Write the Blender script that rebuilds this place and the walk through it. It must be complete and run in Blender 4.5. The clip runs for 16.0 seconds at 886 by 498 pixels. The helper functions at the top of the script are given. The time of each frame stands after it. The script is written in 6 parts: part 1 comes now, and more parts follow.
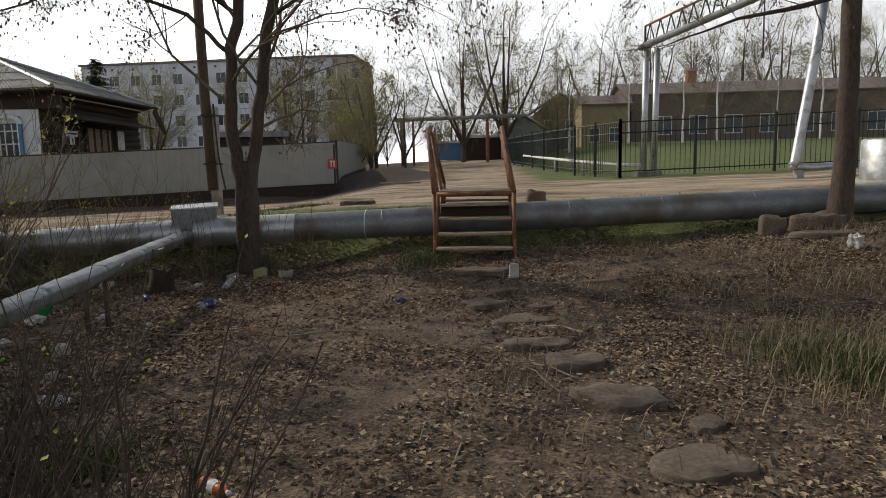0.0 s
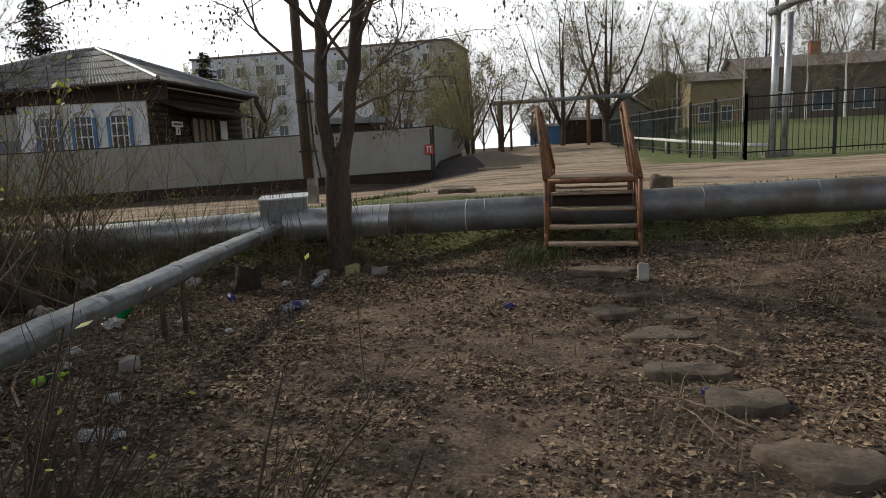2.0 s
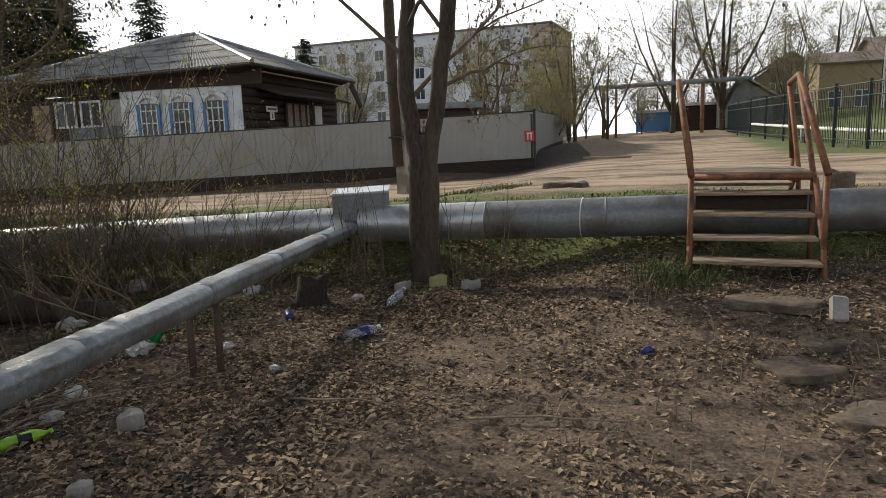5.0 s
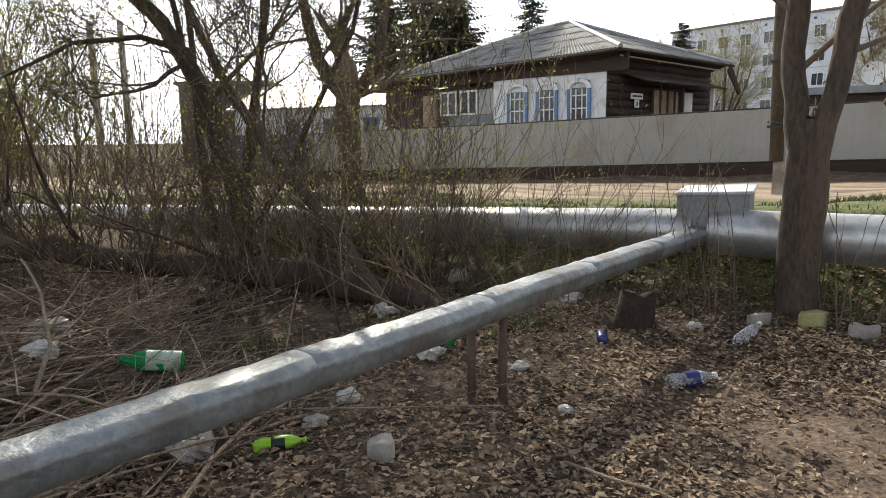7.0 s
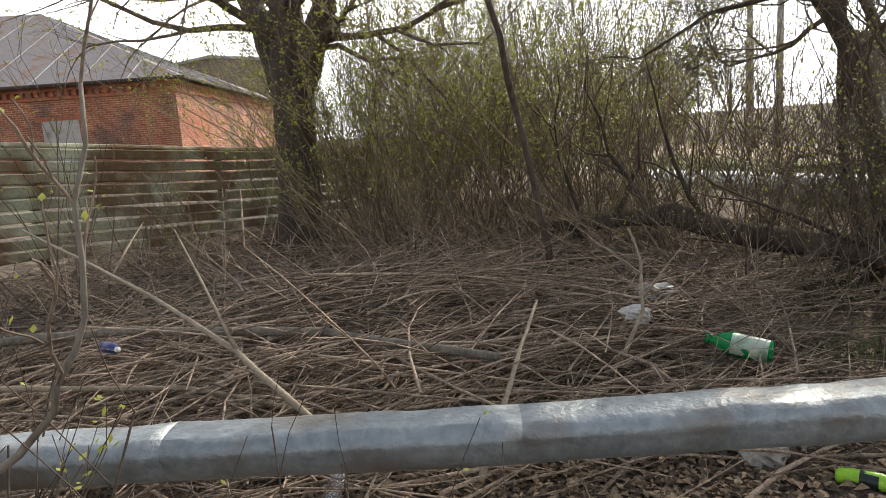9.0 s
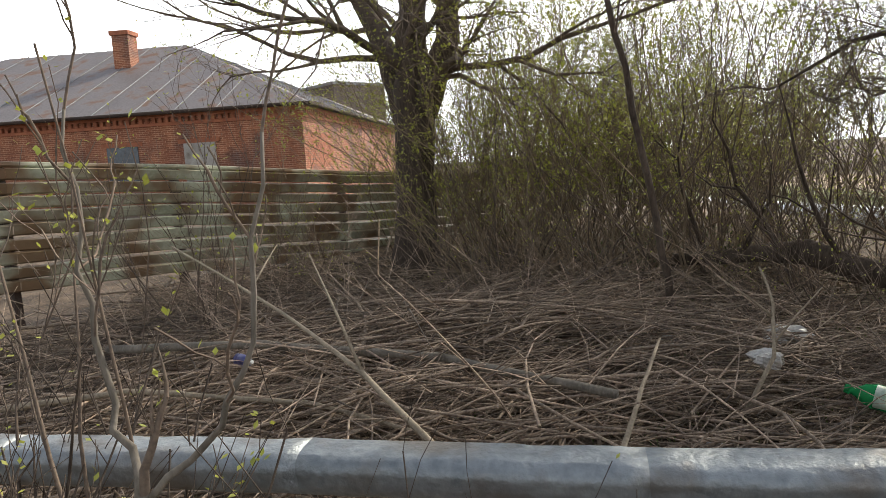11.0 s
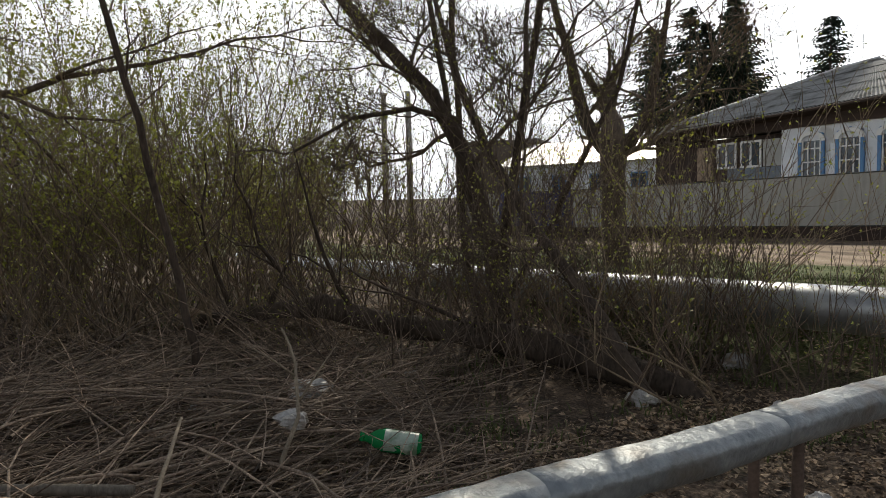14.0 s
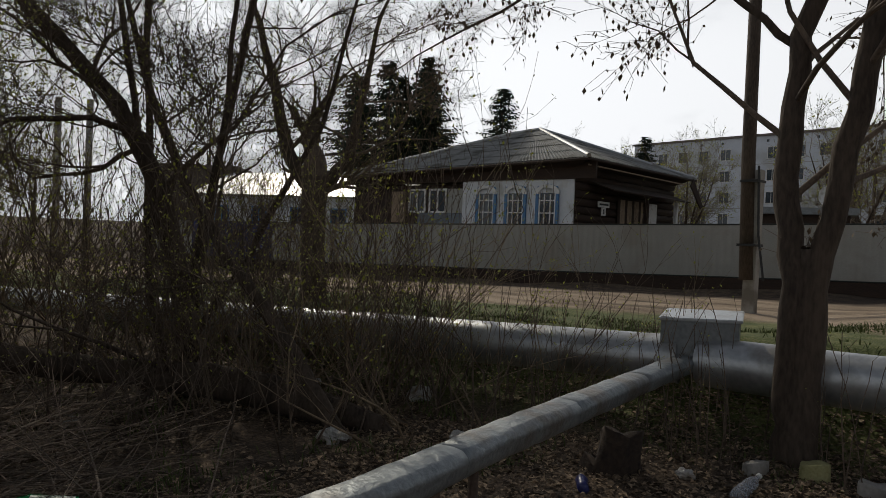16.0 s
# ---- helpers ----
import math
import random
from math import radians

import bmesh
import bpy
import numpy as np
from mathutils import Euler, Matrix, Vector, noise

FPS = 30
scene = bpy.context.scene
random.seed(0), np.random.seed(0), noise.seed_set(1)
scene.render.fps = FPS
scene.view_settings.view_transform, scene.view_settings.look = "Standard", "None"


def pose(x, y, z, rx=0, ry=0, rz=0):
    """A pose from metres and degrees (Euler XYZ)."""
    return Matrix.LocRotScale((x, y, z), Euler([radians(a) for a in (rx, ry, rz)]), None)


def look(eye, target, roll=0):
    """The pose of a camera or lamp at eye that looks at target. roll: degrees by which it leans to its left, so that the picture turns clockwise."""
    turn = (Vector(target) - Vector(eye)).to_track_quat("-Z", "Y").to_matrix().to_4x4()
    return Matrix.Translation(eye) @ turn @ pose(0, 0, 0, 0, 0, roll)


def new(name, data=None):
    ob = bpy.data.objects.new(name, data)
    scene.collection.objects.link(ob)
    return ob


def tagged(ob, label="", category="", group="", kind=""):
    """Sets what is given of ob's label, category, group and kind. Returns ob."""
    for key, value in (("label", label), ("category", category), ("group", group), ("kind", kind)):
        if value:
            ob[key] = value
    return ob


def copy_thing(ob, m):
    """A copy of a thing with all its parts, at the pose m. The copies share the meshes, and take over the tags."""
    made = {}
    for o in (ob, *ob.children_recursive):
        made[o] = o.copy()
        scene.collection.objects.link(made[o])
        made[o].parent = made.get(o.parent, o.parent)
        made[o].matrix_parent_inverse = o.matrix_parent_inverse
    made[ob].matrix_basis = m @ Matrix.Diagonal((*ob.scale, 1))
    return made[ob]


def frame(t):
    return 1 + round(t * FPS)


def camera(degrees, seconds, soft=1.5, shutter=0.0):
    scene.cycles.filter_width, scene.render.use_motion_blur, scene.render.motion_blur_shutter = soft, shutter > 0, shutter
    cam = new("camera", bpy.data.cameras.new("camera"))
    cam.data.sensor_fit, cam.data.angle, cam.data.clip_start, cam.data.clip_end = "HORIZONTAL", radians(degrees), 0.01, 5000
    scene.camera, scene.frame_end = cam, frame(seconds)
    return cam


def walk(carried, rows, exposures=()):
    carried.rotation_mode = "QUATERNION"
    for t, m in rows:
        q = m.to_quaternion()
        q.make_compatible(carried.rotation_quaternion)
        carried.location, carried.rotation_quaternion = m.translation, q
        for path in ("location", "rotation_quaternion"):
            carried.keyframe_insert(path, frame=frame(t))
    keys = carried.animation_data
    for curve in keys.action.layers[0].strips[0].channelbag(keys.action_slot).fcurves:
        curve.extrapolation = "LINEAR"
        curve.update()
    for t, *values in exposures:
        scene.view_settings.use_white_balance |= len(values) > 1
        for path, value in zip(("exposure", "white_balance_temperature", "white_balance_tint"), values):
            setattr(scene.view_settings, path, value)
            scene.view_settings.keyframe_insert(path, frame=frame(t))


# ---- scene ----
cam = camera(66.4, 16.0, soft=0.65)
EXPOSURES = [(0.0, -1.0), (0.5, -1.02), (1.0, -1.2), (1.5, -1.1), (2.0, -1.0), (3.2, -0.55), (5.3, -0.5), (6.0, -0.05), (6.5, 0.2), (7.5, 0.15), (8.5, 0.5), (9.7, 0.5), (12.0, 0.06), (13.0, -0.12), (14.0, -0.66), (14.5, -1.02), (15.0, -1.38), (16.0, -1.72)]
PATH = [
    (0, 0.292, 1.825, 1.701, 82.73, 1.23, 3.74),
    (0.5, 0.255, 2.113, 1.705, 84.95, -0.04, 5.12),
    (1, 0.239, 2.387, 1.725, 83.09, 0.93, 6.33),
    (1.5, 0.106, 2.64, 1.717, 84.65, 1.28, 8.65),
    (2, 0.018, 2.905, 1.686, 81.72, 2.21, 11.72),
    (2.5, 0.044, 3.216, 1.705, 83.07, 0.76, 16.53),
    (3, -0.028, 3.513, 1.695, 81.09, 1.15, 17.32),
    (5.5, -0.556, 4.849, 1.663, 80.93, 2.47, 22.12),
    (6, -0.626, 5.192, 1.644, 79.93, 1.36, 28.17),
    (6.5, -0.712, 5.475, 1.646, 78.95, 0.34, 36.76),
    (7, -0.88, 5.654, 1.632, 80.81, 0.78, 49.87),
    (7.5, -1.01, 5.783, 1.619, 78.49, 3.71, 63.24),
    (8, -1.071, 5.936, 1.641, 79.41, 2.74, 76.66),
    (8.5, -1.072, 5.987, 1.655, 78.89, 3.1, 90.2),
    (9, -1.068, 5.959, 1.66, 80.14, 4.2, 100.86),
    (9.5, -1.042, 5.93, 1.664, 80.34, 3.51, 108.1),
    (12, -0.998, 5.899, 1.738, 83.39, 3.36, 109.82),
    (12.5, -1.017, 5.965, 1.74, 82.99, 3.12, 101.48),
    (13, -1.057, 5.997, 1.745, 83.56, 1.87, 93.46),
    (13.5, -1.164, 5.979, 1.743, 85.14, 1.22, 83.43),
    (14, -1.245, 5.954, 1.743, 85.69, 1.29, 72.01),
    (14.5, -1.293, 5.96, 1.747, 85.77, -0.1, 63.82),
    (15, -1.317, 5.961, 1.744, 86.58, -1.04, 58.27),
    (15.5, -1.332, 5.987, 1.748, 87.45, -1.12, 52.94),
    (16, -1.344, 6.011, 1.747, 88.77, -2.48, 47.04),
]
walk(cam, [(t, pose(x, y, z, rx, ry, rz)) for t, x, y, z, rx, ry, rz in PATH], EXPOSURES)

# world and sun
SUN_BEARING, SUN_HEIGHT = 65.0, 36.0
world = bpy.data.worlds.new("world")
scene.world = world
world.use_nodes = True
wn, wl = world.node_tree.nodes, world.node_tree.links
wn.clear()
w_out = wn.new("ShaderNodeOutputWorld")
w_bg = wn.new("ShaderNodeBackground")
sky = wn.new("ShaderNodeTexSky")
sky.sky_type, sky.sun_disc = "NISHITA", False
sky.sun_elevation, sky.sun_rotation = radians(SUN_HEIGHT), radians(-SUN_BEARING)
sky.air_density, sky.dust_density, sky.ozone_density = 1.0, 1.5, 1.0
w_co = wn.new("ShaderNodeTexCoord")
w_map = wn.new("ShaderNodeMapping")
w_map.inputs["Scale"].default_value = (1.0, 1.0, 3.0)
w_noise = wn.new("ShaderNodeTexNoise")
w_noise.inputs["Scale"].default_value, w_noise.inputs["Detail"].default_value = 1.6, 6.0
w_ramp = wn.new("ShaderNodeValToRGB")
w_ramp.color_ramp.elements[0].position, w_ramp.color_ramp.elements[1].position = 0.22, 0.50
w_mix = wn.new("ShaderNodeMix")
w_mix.data_type = "RGBA"
wl.new(w_co.outputs["Generated"], w_map.inputs["Vector"])
wl.new(w_map.outputs["Vector"], w_noise.inputs["Vector"])
wl.new(w_noise.outputs["Fac"], w_ramp.inputs["Fac"])
w_sep = wn.new("ShaderNodeSeparateXYZ")
wl.new(w_co.outputs["Generated"], w_sep.inputs[0])
w_haze = wn.new("ShaderNodeMapRange")
w_haze.interpolation_type = "SMOOTHSTEP"
w_haze.inputs["From Min"].default_value, w_haze.inputs["From Max"].default_value = 0.25, 0.60
w_haze.inputs["To Min"].default_value, w_haze.inputs["To Max"].default_value = 1.0, 0.12
wl.new(w_sep.outputs["Z"], w_haze.inputs["Value"])
w_mul = wn.new("ShaderNodeMath")
w_mul.operation = "MULTIPLY"
wl.new(w_ramp.outputs["Color"], w_mul.inputs[0])
wl.new(w_haze.outputs["Result"], w_mul.inputs[1])
wl.new(w_mul.outputs[0], w_mix.inputs["Factor"])
wl.new(sky.outputs["Color"], w_mix.inputs["A"])
w_dot = wn.new("ShaderNodeVectorMath")
w_dot.operation = "DOT_PRODUCT"
w_dot.inputs[1].default_value = (-math.sin(radians(SUN_BEARING)), math.cos(radians(SUN_BEARING)), 0.35)
wl.new(w_co.outputs["Generated"], w_dot.inputs[0])
w_side = wn.new("ShaderNodeMapRange")
w_side.inputs["From Min"].default_value, w_side.inputs["From Max"].default_value = -0.6, 1.0
w_side.inputs["To Min"].default_value, w_side.inputs["To Max"].default_value = 0.36, 1.0
wl.new(w_dot.outputs["Value"], w_side.inputs["Value"])
w_glow = wn.new("ShaderNodeMix")
w_glow.data_type = "RGBA"
w_glow.inputs["A"].default_value, w_glow.inputs["B"].default_value = (0, 0, 0, 1), (43.0, 43.8, 45.0, 1)
wl.new(w_side.outputs["Result"], w_glow.inputs["Factor"])
wl.new(w_glow.outputs["Result"], w_mix.inputs["B"])
wl.new(w_mix.outputs["Result"], w_bg.inputs["Color"])
w_bg.inputs["Strength"].default_value = 0.075
wl.new(w_bg.outputs["Background"], w_out.inputs["Surface"])
sun = new("sun", bpy.data.lights.new("sun", "SUN"))
sun.data.energy, sun.data.angle, sun.data.color = 4.4, radians(0.6), (1.0, 0.91, 0.76)
_b, _h = radians(SUN_BEARING), radians(SUN_HEIGHT)
SUN_DIR = Vector((-math.sin(_b) * math.cos(_h), math.cos(_b) * math.cos(_h), math.sin(_h)))
sun.matrix_world = look(SUN_DIR * 60, (0, 0, 0))


# materials
def surf(name, a, b, scale=6.0, rough=0.8, metal=0.0, bump=0.3, fine=60.0, stain=None, stain_amount=0.45, stain_scale=1.2, stretch=(1, 1, 1), vary=0.0, rough_var=0.15):
    """Two tones at one scale, a fine grain for colour and relief, and stains with their own shape."""
    m = bpy.data.materials.new(name)
    m.use_nodes = True
    n, l = m.node_tree.nodes, m.node_tree.links
    p = n["Principled BSDF"]
    co = n.new("ShaderNodeTexCoord")
    mp = n.new("ShaderNodeMapping")
    mp.inputs["Scale"].default_value = stretch
    l.new(co.outputs["Object"], mp.inputs["Vector"])
    n1 = n.new("ShaderNodeTexNoise")
    n1.inputs["Scale"].default_value, n1.inputs["Detail"].default_value = scale, 5
    n2 = n.new("ShaderNodeTexNoise")
    n2.inputs["Scale"].default_value, n2.inputs["Detail"].default_value = fine, 4
    for k in (n1, n2):
        l.new(mp.outputs["Vector"], k.inputs["Vector"])
    ramp = n.new("ShaderNodeValToRGB")
    ramp.color_ramp.elements[0].position, ramp.color_ramp.elements[1].position = 0.35, 0.65
    ramp.color_ramp.elements[0].color, ramp.color_ramp.elements[1].color = (*a, 1), (*b, 1)
    add = n.new("ShaderNodeMath")
    add.operation = "MULTIPLY_ADD"
    add.inputs[1].default_value = 0.5
    l.new(n2.outputs["Fac"], add.inputs[0])
    half = n.new("ShaderNodeMath")
    half.operation = "MULTIPLY"
    half.inputs[1].default_value = 0.5
    l.new(n1.outputs["Fac"], half.inputs[0])
    l.new(half.outputs[0], add.inputs[2])
    l.new(add.outputs[0], ramp.inputs["Fac"])
    colour = ramp.outputs["Color"]
    if stain:
        n3 = n.new("ShaderNodeTexNoise")
        n3.inputs["Scale"].default_value, n3.inputs["Detail"].default_value = stain_scale, 8
        l.new(co.outputs["Object"], n3.inputs["Vector"])
        r3 = n.new("ShaderNodeValToRGB")
        r3.color_ramp.elements[0].position, r3.color_ramp.elements[1].position = 0.62 - stain_amount * 0.3, 0.72 - stain_amount * 0.2
        l.new(n3.outputs["Fac"], r3.inputs["Fac"])
        mx = n.new("ShaderNodeMix")
        mx.data_type = "RGBA"
        mx.inputs["B"].default_value = (*stain, 1)
        l.new(r3.outputs["Color"], mx.inputs["Factor"])
        l.new(colour, mx.inputs["A"])
        colour = mx.outputs["Result"]
    if vary:
        info = n.new("ShaderNodeObjectInfo")
        isl = n.new("ShaderNodeNewGeometry")
        sm = n.new("ShaderNodeMath")
        sm.operation = "ADD"
        l.new(info.outputs["Random"], sm.inputs[0])
        l.new(isl.outputs["Random Per Island"], sm.inputs[1])
        mr = n.new("ShaderNodeMapRange")
        mr.inputs["From Max"].default_value = 2.0
        mr.inputs["To Min"].default_value, mr.inputs["To Max"].default_value = 1 - vary, 1 + vary
        l.new(sm.outputs[0], mr.inputs["Value"])
        hs = n.new("ShaderNodeHueSaturation")
        l.new(mr.outputs["Result"], hs.inputs["Value"])
        l.new(colour, hs.inputs["Color"])
        colour = hs.outputs["Color"]
    l.new(colour, p.inputs["Base Color"])
    rr = n.new("ShaderNodeMapRange")
    rr.inputs["To Min"].default_value, rr.inputs["To Max"].default_value = max(0.03, rough - rough_var), min(1, rough + rough_var)
    l.new(n1.outputs["Fac"], rr.inputs["Value"])
    l.new(rr.outputs["Result"], p.inputs["Roughness"])
    p.inputs["Metallic"].default_value = metal
    if bump:
        bp = n.new("ShaderNodeBump")
        bp.inputs["Strength"].default_value, bp.inputs["Distance"].default_value = bump, 0.02
        l.new(add.outputs[0], bp.inputs["Height"])
        l.new(bp.outputs["Normal"], p.inputs["Normal"])
    return m


def thin(m, share=0.35):
    """Lets light through a leaf."""
    n, l = m.node_tree.nodes, m.node_tree.links
    p, out = n["Principled BSDF"], n["Material Output"]
    tr, mx = n.new("ShaderNodeBsdfTranslucent"), n.new("ShaderNodeMixShader")
    l.new(p.inputs["Base Color"].links[0].from_socket, tr.inputs["Color"])
    mx.inputs["Fac"].default_value = share
    l.new(p.outputs["BSDF"], mx.inputs[1])
    l.new(tr.outputs["BSDF"], mx.inputs[2])
    l.new(mx.outputs["Shader"], out.inputs["Surface"])
    return m


def clear(name, colour, rough=0.08, alpha_trans=0.85):
    m = bpy.data.materials.new(name)
    m.use_nodes = True
    p = m.node_tree.nodes["Principled BSDF"]
    p.inputs["Base Color"].default_value = (*colour, 1)
    p.inputs["Roughness"].default_value, p.inputs["Transmission Weight"].default_value, p.inputs["IOR"].default_value = rough, alpha_trans, 1.2
    return m


M_BARK = surf("bark_grey_brown", (0.040, 0.028, 0.020), (0.115, 0.086, 0.064), 5, 0.95, bump=0.9, fine=40, stretch=(1, 1, 0.25))
M_BARK_PALE = surf("bark_pale", (0.10, 0.085, 0.065), (0.24, 0.21, 0.17), 6, 0.9, bump=0.6, fine=50, stretch=(1, 1, 0.3))
M_TWIG = surf("twig", (0.075, 0.055, 0.042), (0.20, 0.15, 0.11), 8, 0.85, bump=0.2, vary=0.35)
M_BRUSH = surf("cut_branch", (0.09, 0.062, 0.046), (0.48, 0.37, 0.27), 9, 0.8, bump=0.3, vary=0.7)
M_STICK = surf("peeled_stick", (0.17, 0.135, 0.09), (0.34, 0.28, 0.20), 9, 0.75, bump=0.3)
M_BUD = thin(surf("young_leaf", (0.27, 0.31, 0.045), (0.50, 0.50, 0.10), 12, 0.6, bump=0, vary=0.35))
M_THICKET = surf("olive_stem", (0.135, 0.10, 0.063), (0.34, 0.26, 0.17), 7, 0.8, bump=0.2, vary=0.4)
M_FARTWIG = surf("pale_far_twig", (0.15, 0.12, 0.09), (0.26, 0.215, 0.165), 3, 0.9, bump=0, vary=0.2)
M_CATKIN = surf("dry_samara", (0.10, 0.07, 0.04), (0.22, 0.16, 0.10), 12, 0.8, bump=0, vary=0.3)
M_ZINC = surf("galvanised_sheet", (0.42, 0.44, 0.46), (0.60, 0.62, 0.63), 4, 0.42, 0.75, 0.25, 22, stain=(0.30, 0.29, 0.27), stain_amount=0.3, stain_scale=2.5)
M_ZINC_OLD = surf("weathered_zinc", (0.19, 0.205, 0.215), (0.30, 0.32, 0.33), 3, 0.55, 0.55, 0.3, 26, stain=(0.17, 0.15, 0.13), stain_amount=0.4, stain_scale=1.6)
M_ZINC_BRANCH = surf("crumpled_zinc", (0.19, 0.215, 0.23), (0.34, 0.37, 0.385), 5, 0.5, 0.5, 0.9, 26, stain=(0.20, 0.19, 0.175), stain_amount=0.4, stain_scale=3.5)
M_RUST = surf("rusty_brown_paint", (0.16, 0.065, 0.03), (0.30, 0.14, 0.065), 9, 0.6, 0.1, 0.4, 50, stain=(0.10, 0.05, 0.03), stain_amount=0.35, stain_scale=6)
M_PLANK = surf("worn_plank", (0.20, 0.14, 0.09), (0.42, 0.33, 0.24), 5, 0.85, 0, 0.5, 45, stretch=(0.3, 2, 1), vary=0.2)
M_FENCE = surf("grey_beige_sheet", (0.29, 0.295, 0.275), (0.35, 0.352, 0.33), 2, 0.5, 0.2, 0.05, 30, stain=(0.28, 0.27, 0.24), stain_amount=0.2, stain_scale=0.8)
M_DARKBLUE = surf("dark_blue_sheet", (0.035, 0.04, 0.11), (0.06, 0.065, 0.16), 3, 0.5, 0.2, 0.05, 30)
M_DARKMETAL = surf("dark_green_paint", (0.018, 0.026, 0.024), (0.035, 0.045, 0.042), 8, 0.45, 0.3, 0.1)
M_WHITEWASH = surf("whitewashed_wall", (0.62, 0.66, 0.70), (0.78, 0.80, 0.82), 3, 0.9, 0, 0.2, 30, stain=(0.5, 0.5, 0.48), stain_amount=0.3)
M_BLUE = surf("blue_paint", (0.06, 0.17, 0.36), (0.10, 0.25, 0.46), 8, 0.6, 0, 0.2)
M_WHITE = surf("white_paint", (0.70, 0.71, 0.70), (0.82, 0.82, 0.80), 10, 0.6, 0, 0.1, stain=(0.5, 0.48, 0.44), stain_amount=0.2, stain_scale=5)
M_TIMBER = surf("dark_old_timber", (0.022, 0.014, 0.010), (0.06, 0.037, 0.026), 4, 0.9, 0, 0.5, 40, stretch=(0.3, 0.3, 2))
M_SLATE = surf("grey_corrugated_slate", (0.22, 0.225, 0.22), (0.36, 0.365, 0.36), 2.5, 0.9, 0, 0.3, 30, stain=(0.13, 0.13, 0.115), stain_amount=0.4, stain_scale=1.0)
M_PANEL = surf("pale_concrete_panel", (0.60, 0.65, 0.72), (0.72, 0.76, 0.82), 0.6, 0.9, 0, 0.1, 12, stain=(0.52, 0.54, 0.56), stain_amount=0.35, stain_scale=0.3)
M_PANEL_END = surf("brown_grey_end_wall", (0.36, 0.315, 0.26), (0.46, 0.41, 0.35), 0.6, 0.9, 0, 0.1, 12)
M_GLASS = surf("dark_window_glass", (0.03, 0.04, 0.05), (0.07, 0.09, 0.11), 1.0, 0.08, 0, 0.02, 8)
M_BRICK = surf("red_brick", (0.23, 0.075, 0.04), (0.40, 0.155, 0.078), 5, 0.9, 0, 0.4, 60, vary=0.25)
def brick_wall_material():
    m = surf("red_brick_wall", (0.20, 0.065, 0.035), (0.42, 0.165, 0.085), 1.2, 0.92, 0, 0.4, 30, stain=(0.15, 0.07, 0.05), stain_amount=0.4, stain_scale=0.7)
    n, l = m.node_tree.nodes, m.node_tree.links
    p = n["Principled BSDF"]
    base = p.inputs["Base Color"].links[0].from_socket
    co, sep, add, com = n.new("ShaderNodeTexCoord"), n.new("ShaderNodeSeparateXYZ"), n.new("ShaderNodeMath"), n.new("ShaderNodeCombineXYZ")
    l.new(co.outputs["Object"], sep.inputs[0])
    l.new(sep.outputs["X"], add.inputs[0])
    l.new(sep.outputs["Y"], add.inputs[1])
    l.new(add.outputs[0], com.inputs["X"])
    l.new(sep.outputs["Z"], com.inputs["Y"])
    br = n.new("ShaderNodeTexBrick")
    br.inputs["Color1"].default_value, br.inputs["Color2"].default_value, br.inputs["Mortar"].default_value = (1, 1, 1, 1), (0.62, 0.58, 0.55, 1), (1.5, 2.3, 2.8, 1)
    br.inputs["Scale"].default_value, br.inputs["Mortar Size"].default_value = 1.0, 0.008
    br.inputs["Brick Width"].default_value, br.inputs["Row Height"].default_value = 0.26, 0.078
    l.new(com.outputs[0], br.inputs["Vector"])
    mx = n.new("ShaderNodeMix")
    mx.data_type, mx.blend_type = "RGBA", "MULTIPLY"
    mx.inputs["Factor"].default_value = 1.0
    l.new(base, mx.inputs["A"])
    l.new(br.outputs["Color"], mx.inputs["B"])
    l.new(mx.outputs["Result"], p.inputs["Base Color"])
    return m


M_BRICKWALL = brick_wall_material()
M_TINROOF = surf("brown_grey_sheet_roof", (0.17, 0.15, 0.15), (0.27, 0.245, 0.24), 1.2, 0.6, 0.3, 0.15, 12, stain=(0.22, 0.13, 0.09), stain_amount=0.3)
M_TIN = surf("rusty_painted_sheet", (0.30, 0.315, 0.22), (0.56, 0.575, 0.45), 2.0, 0.7, 0.1, 0.3, 24, stain=(0.19, 0.12, 0.065), stain_amount=0.75, stain_scale=1.5, vary=0.35)
M_ROT = surf("rotten_wood", (0.018, 0.012, 0.009), (0.06, 0.04, 0.028), 7, 0.95, 0, 1.0, 30)
M_STONE = surf("stepping_stone", (0.095, 0.073, 0.053), (0.215, 0.172, 0.128), 4, 0.95, 0, 1.0, 30, stain=(0.075, 0.056, 0.04), stain_amount=0.4, stain_scale=3)
M_CONCRETE = surf("concrete", (0.30, 0.285, 0.26), (0.44, 0.42, 0.385), 4, 0.95, 0, 0.5, 40, stain=(0.2, 0.18, 0.15), stain_amount=0.4, stain_scale=2)
M_SPRUCE = surf("spruce_needles", (0.012, 0.025, 0.014), (0.035, 0.06, 0.03), 3, 0.9, 0, 0, vary=0.3)
M_YELLOWWALL = surf("yellow_plaster", (0.30, 0.24, 0.14), (0.40, 0.32, 0.20), 1, 0.9, 0, 0.1)
M_BROWNWALL = surf("brown_plaster", (0.13, 0.105, 0.088), (0.19, 0.155, 0.13), 1, 0.9, 0, 0.1)
M_BROWNROOF = surf("dull_brown_roof", (0.16, 0.13, 0.12), (0.24, 0.20, 0.185), 1, 0.8, 0.1, 0.1)
M_LEAF = surf("dead_leaf", (0.20, 0.138, 0.085), (0.48, 0.36, 0.24), 14, 0.85, 0, 0, vary=0.5)
M_LEAF_DARK = surf("damp_leaf", (0.07, 0.05, 0.033), (0.17, 0.12, 0.08), 14, 0.85, 0, 0, vary=0.5)
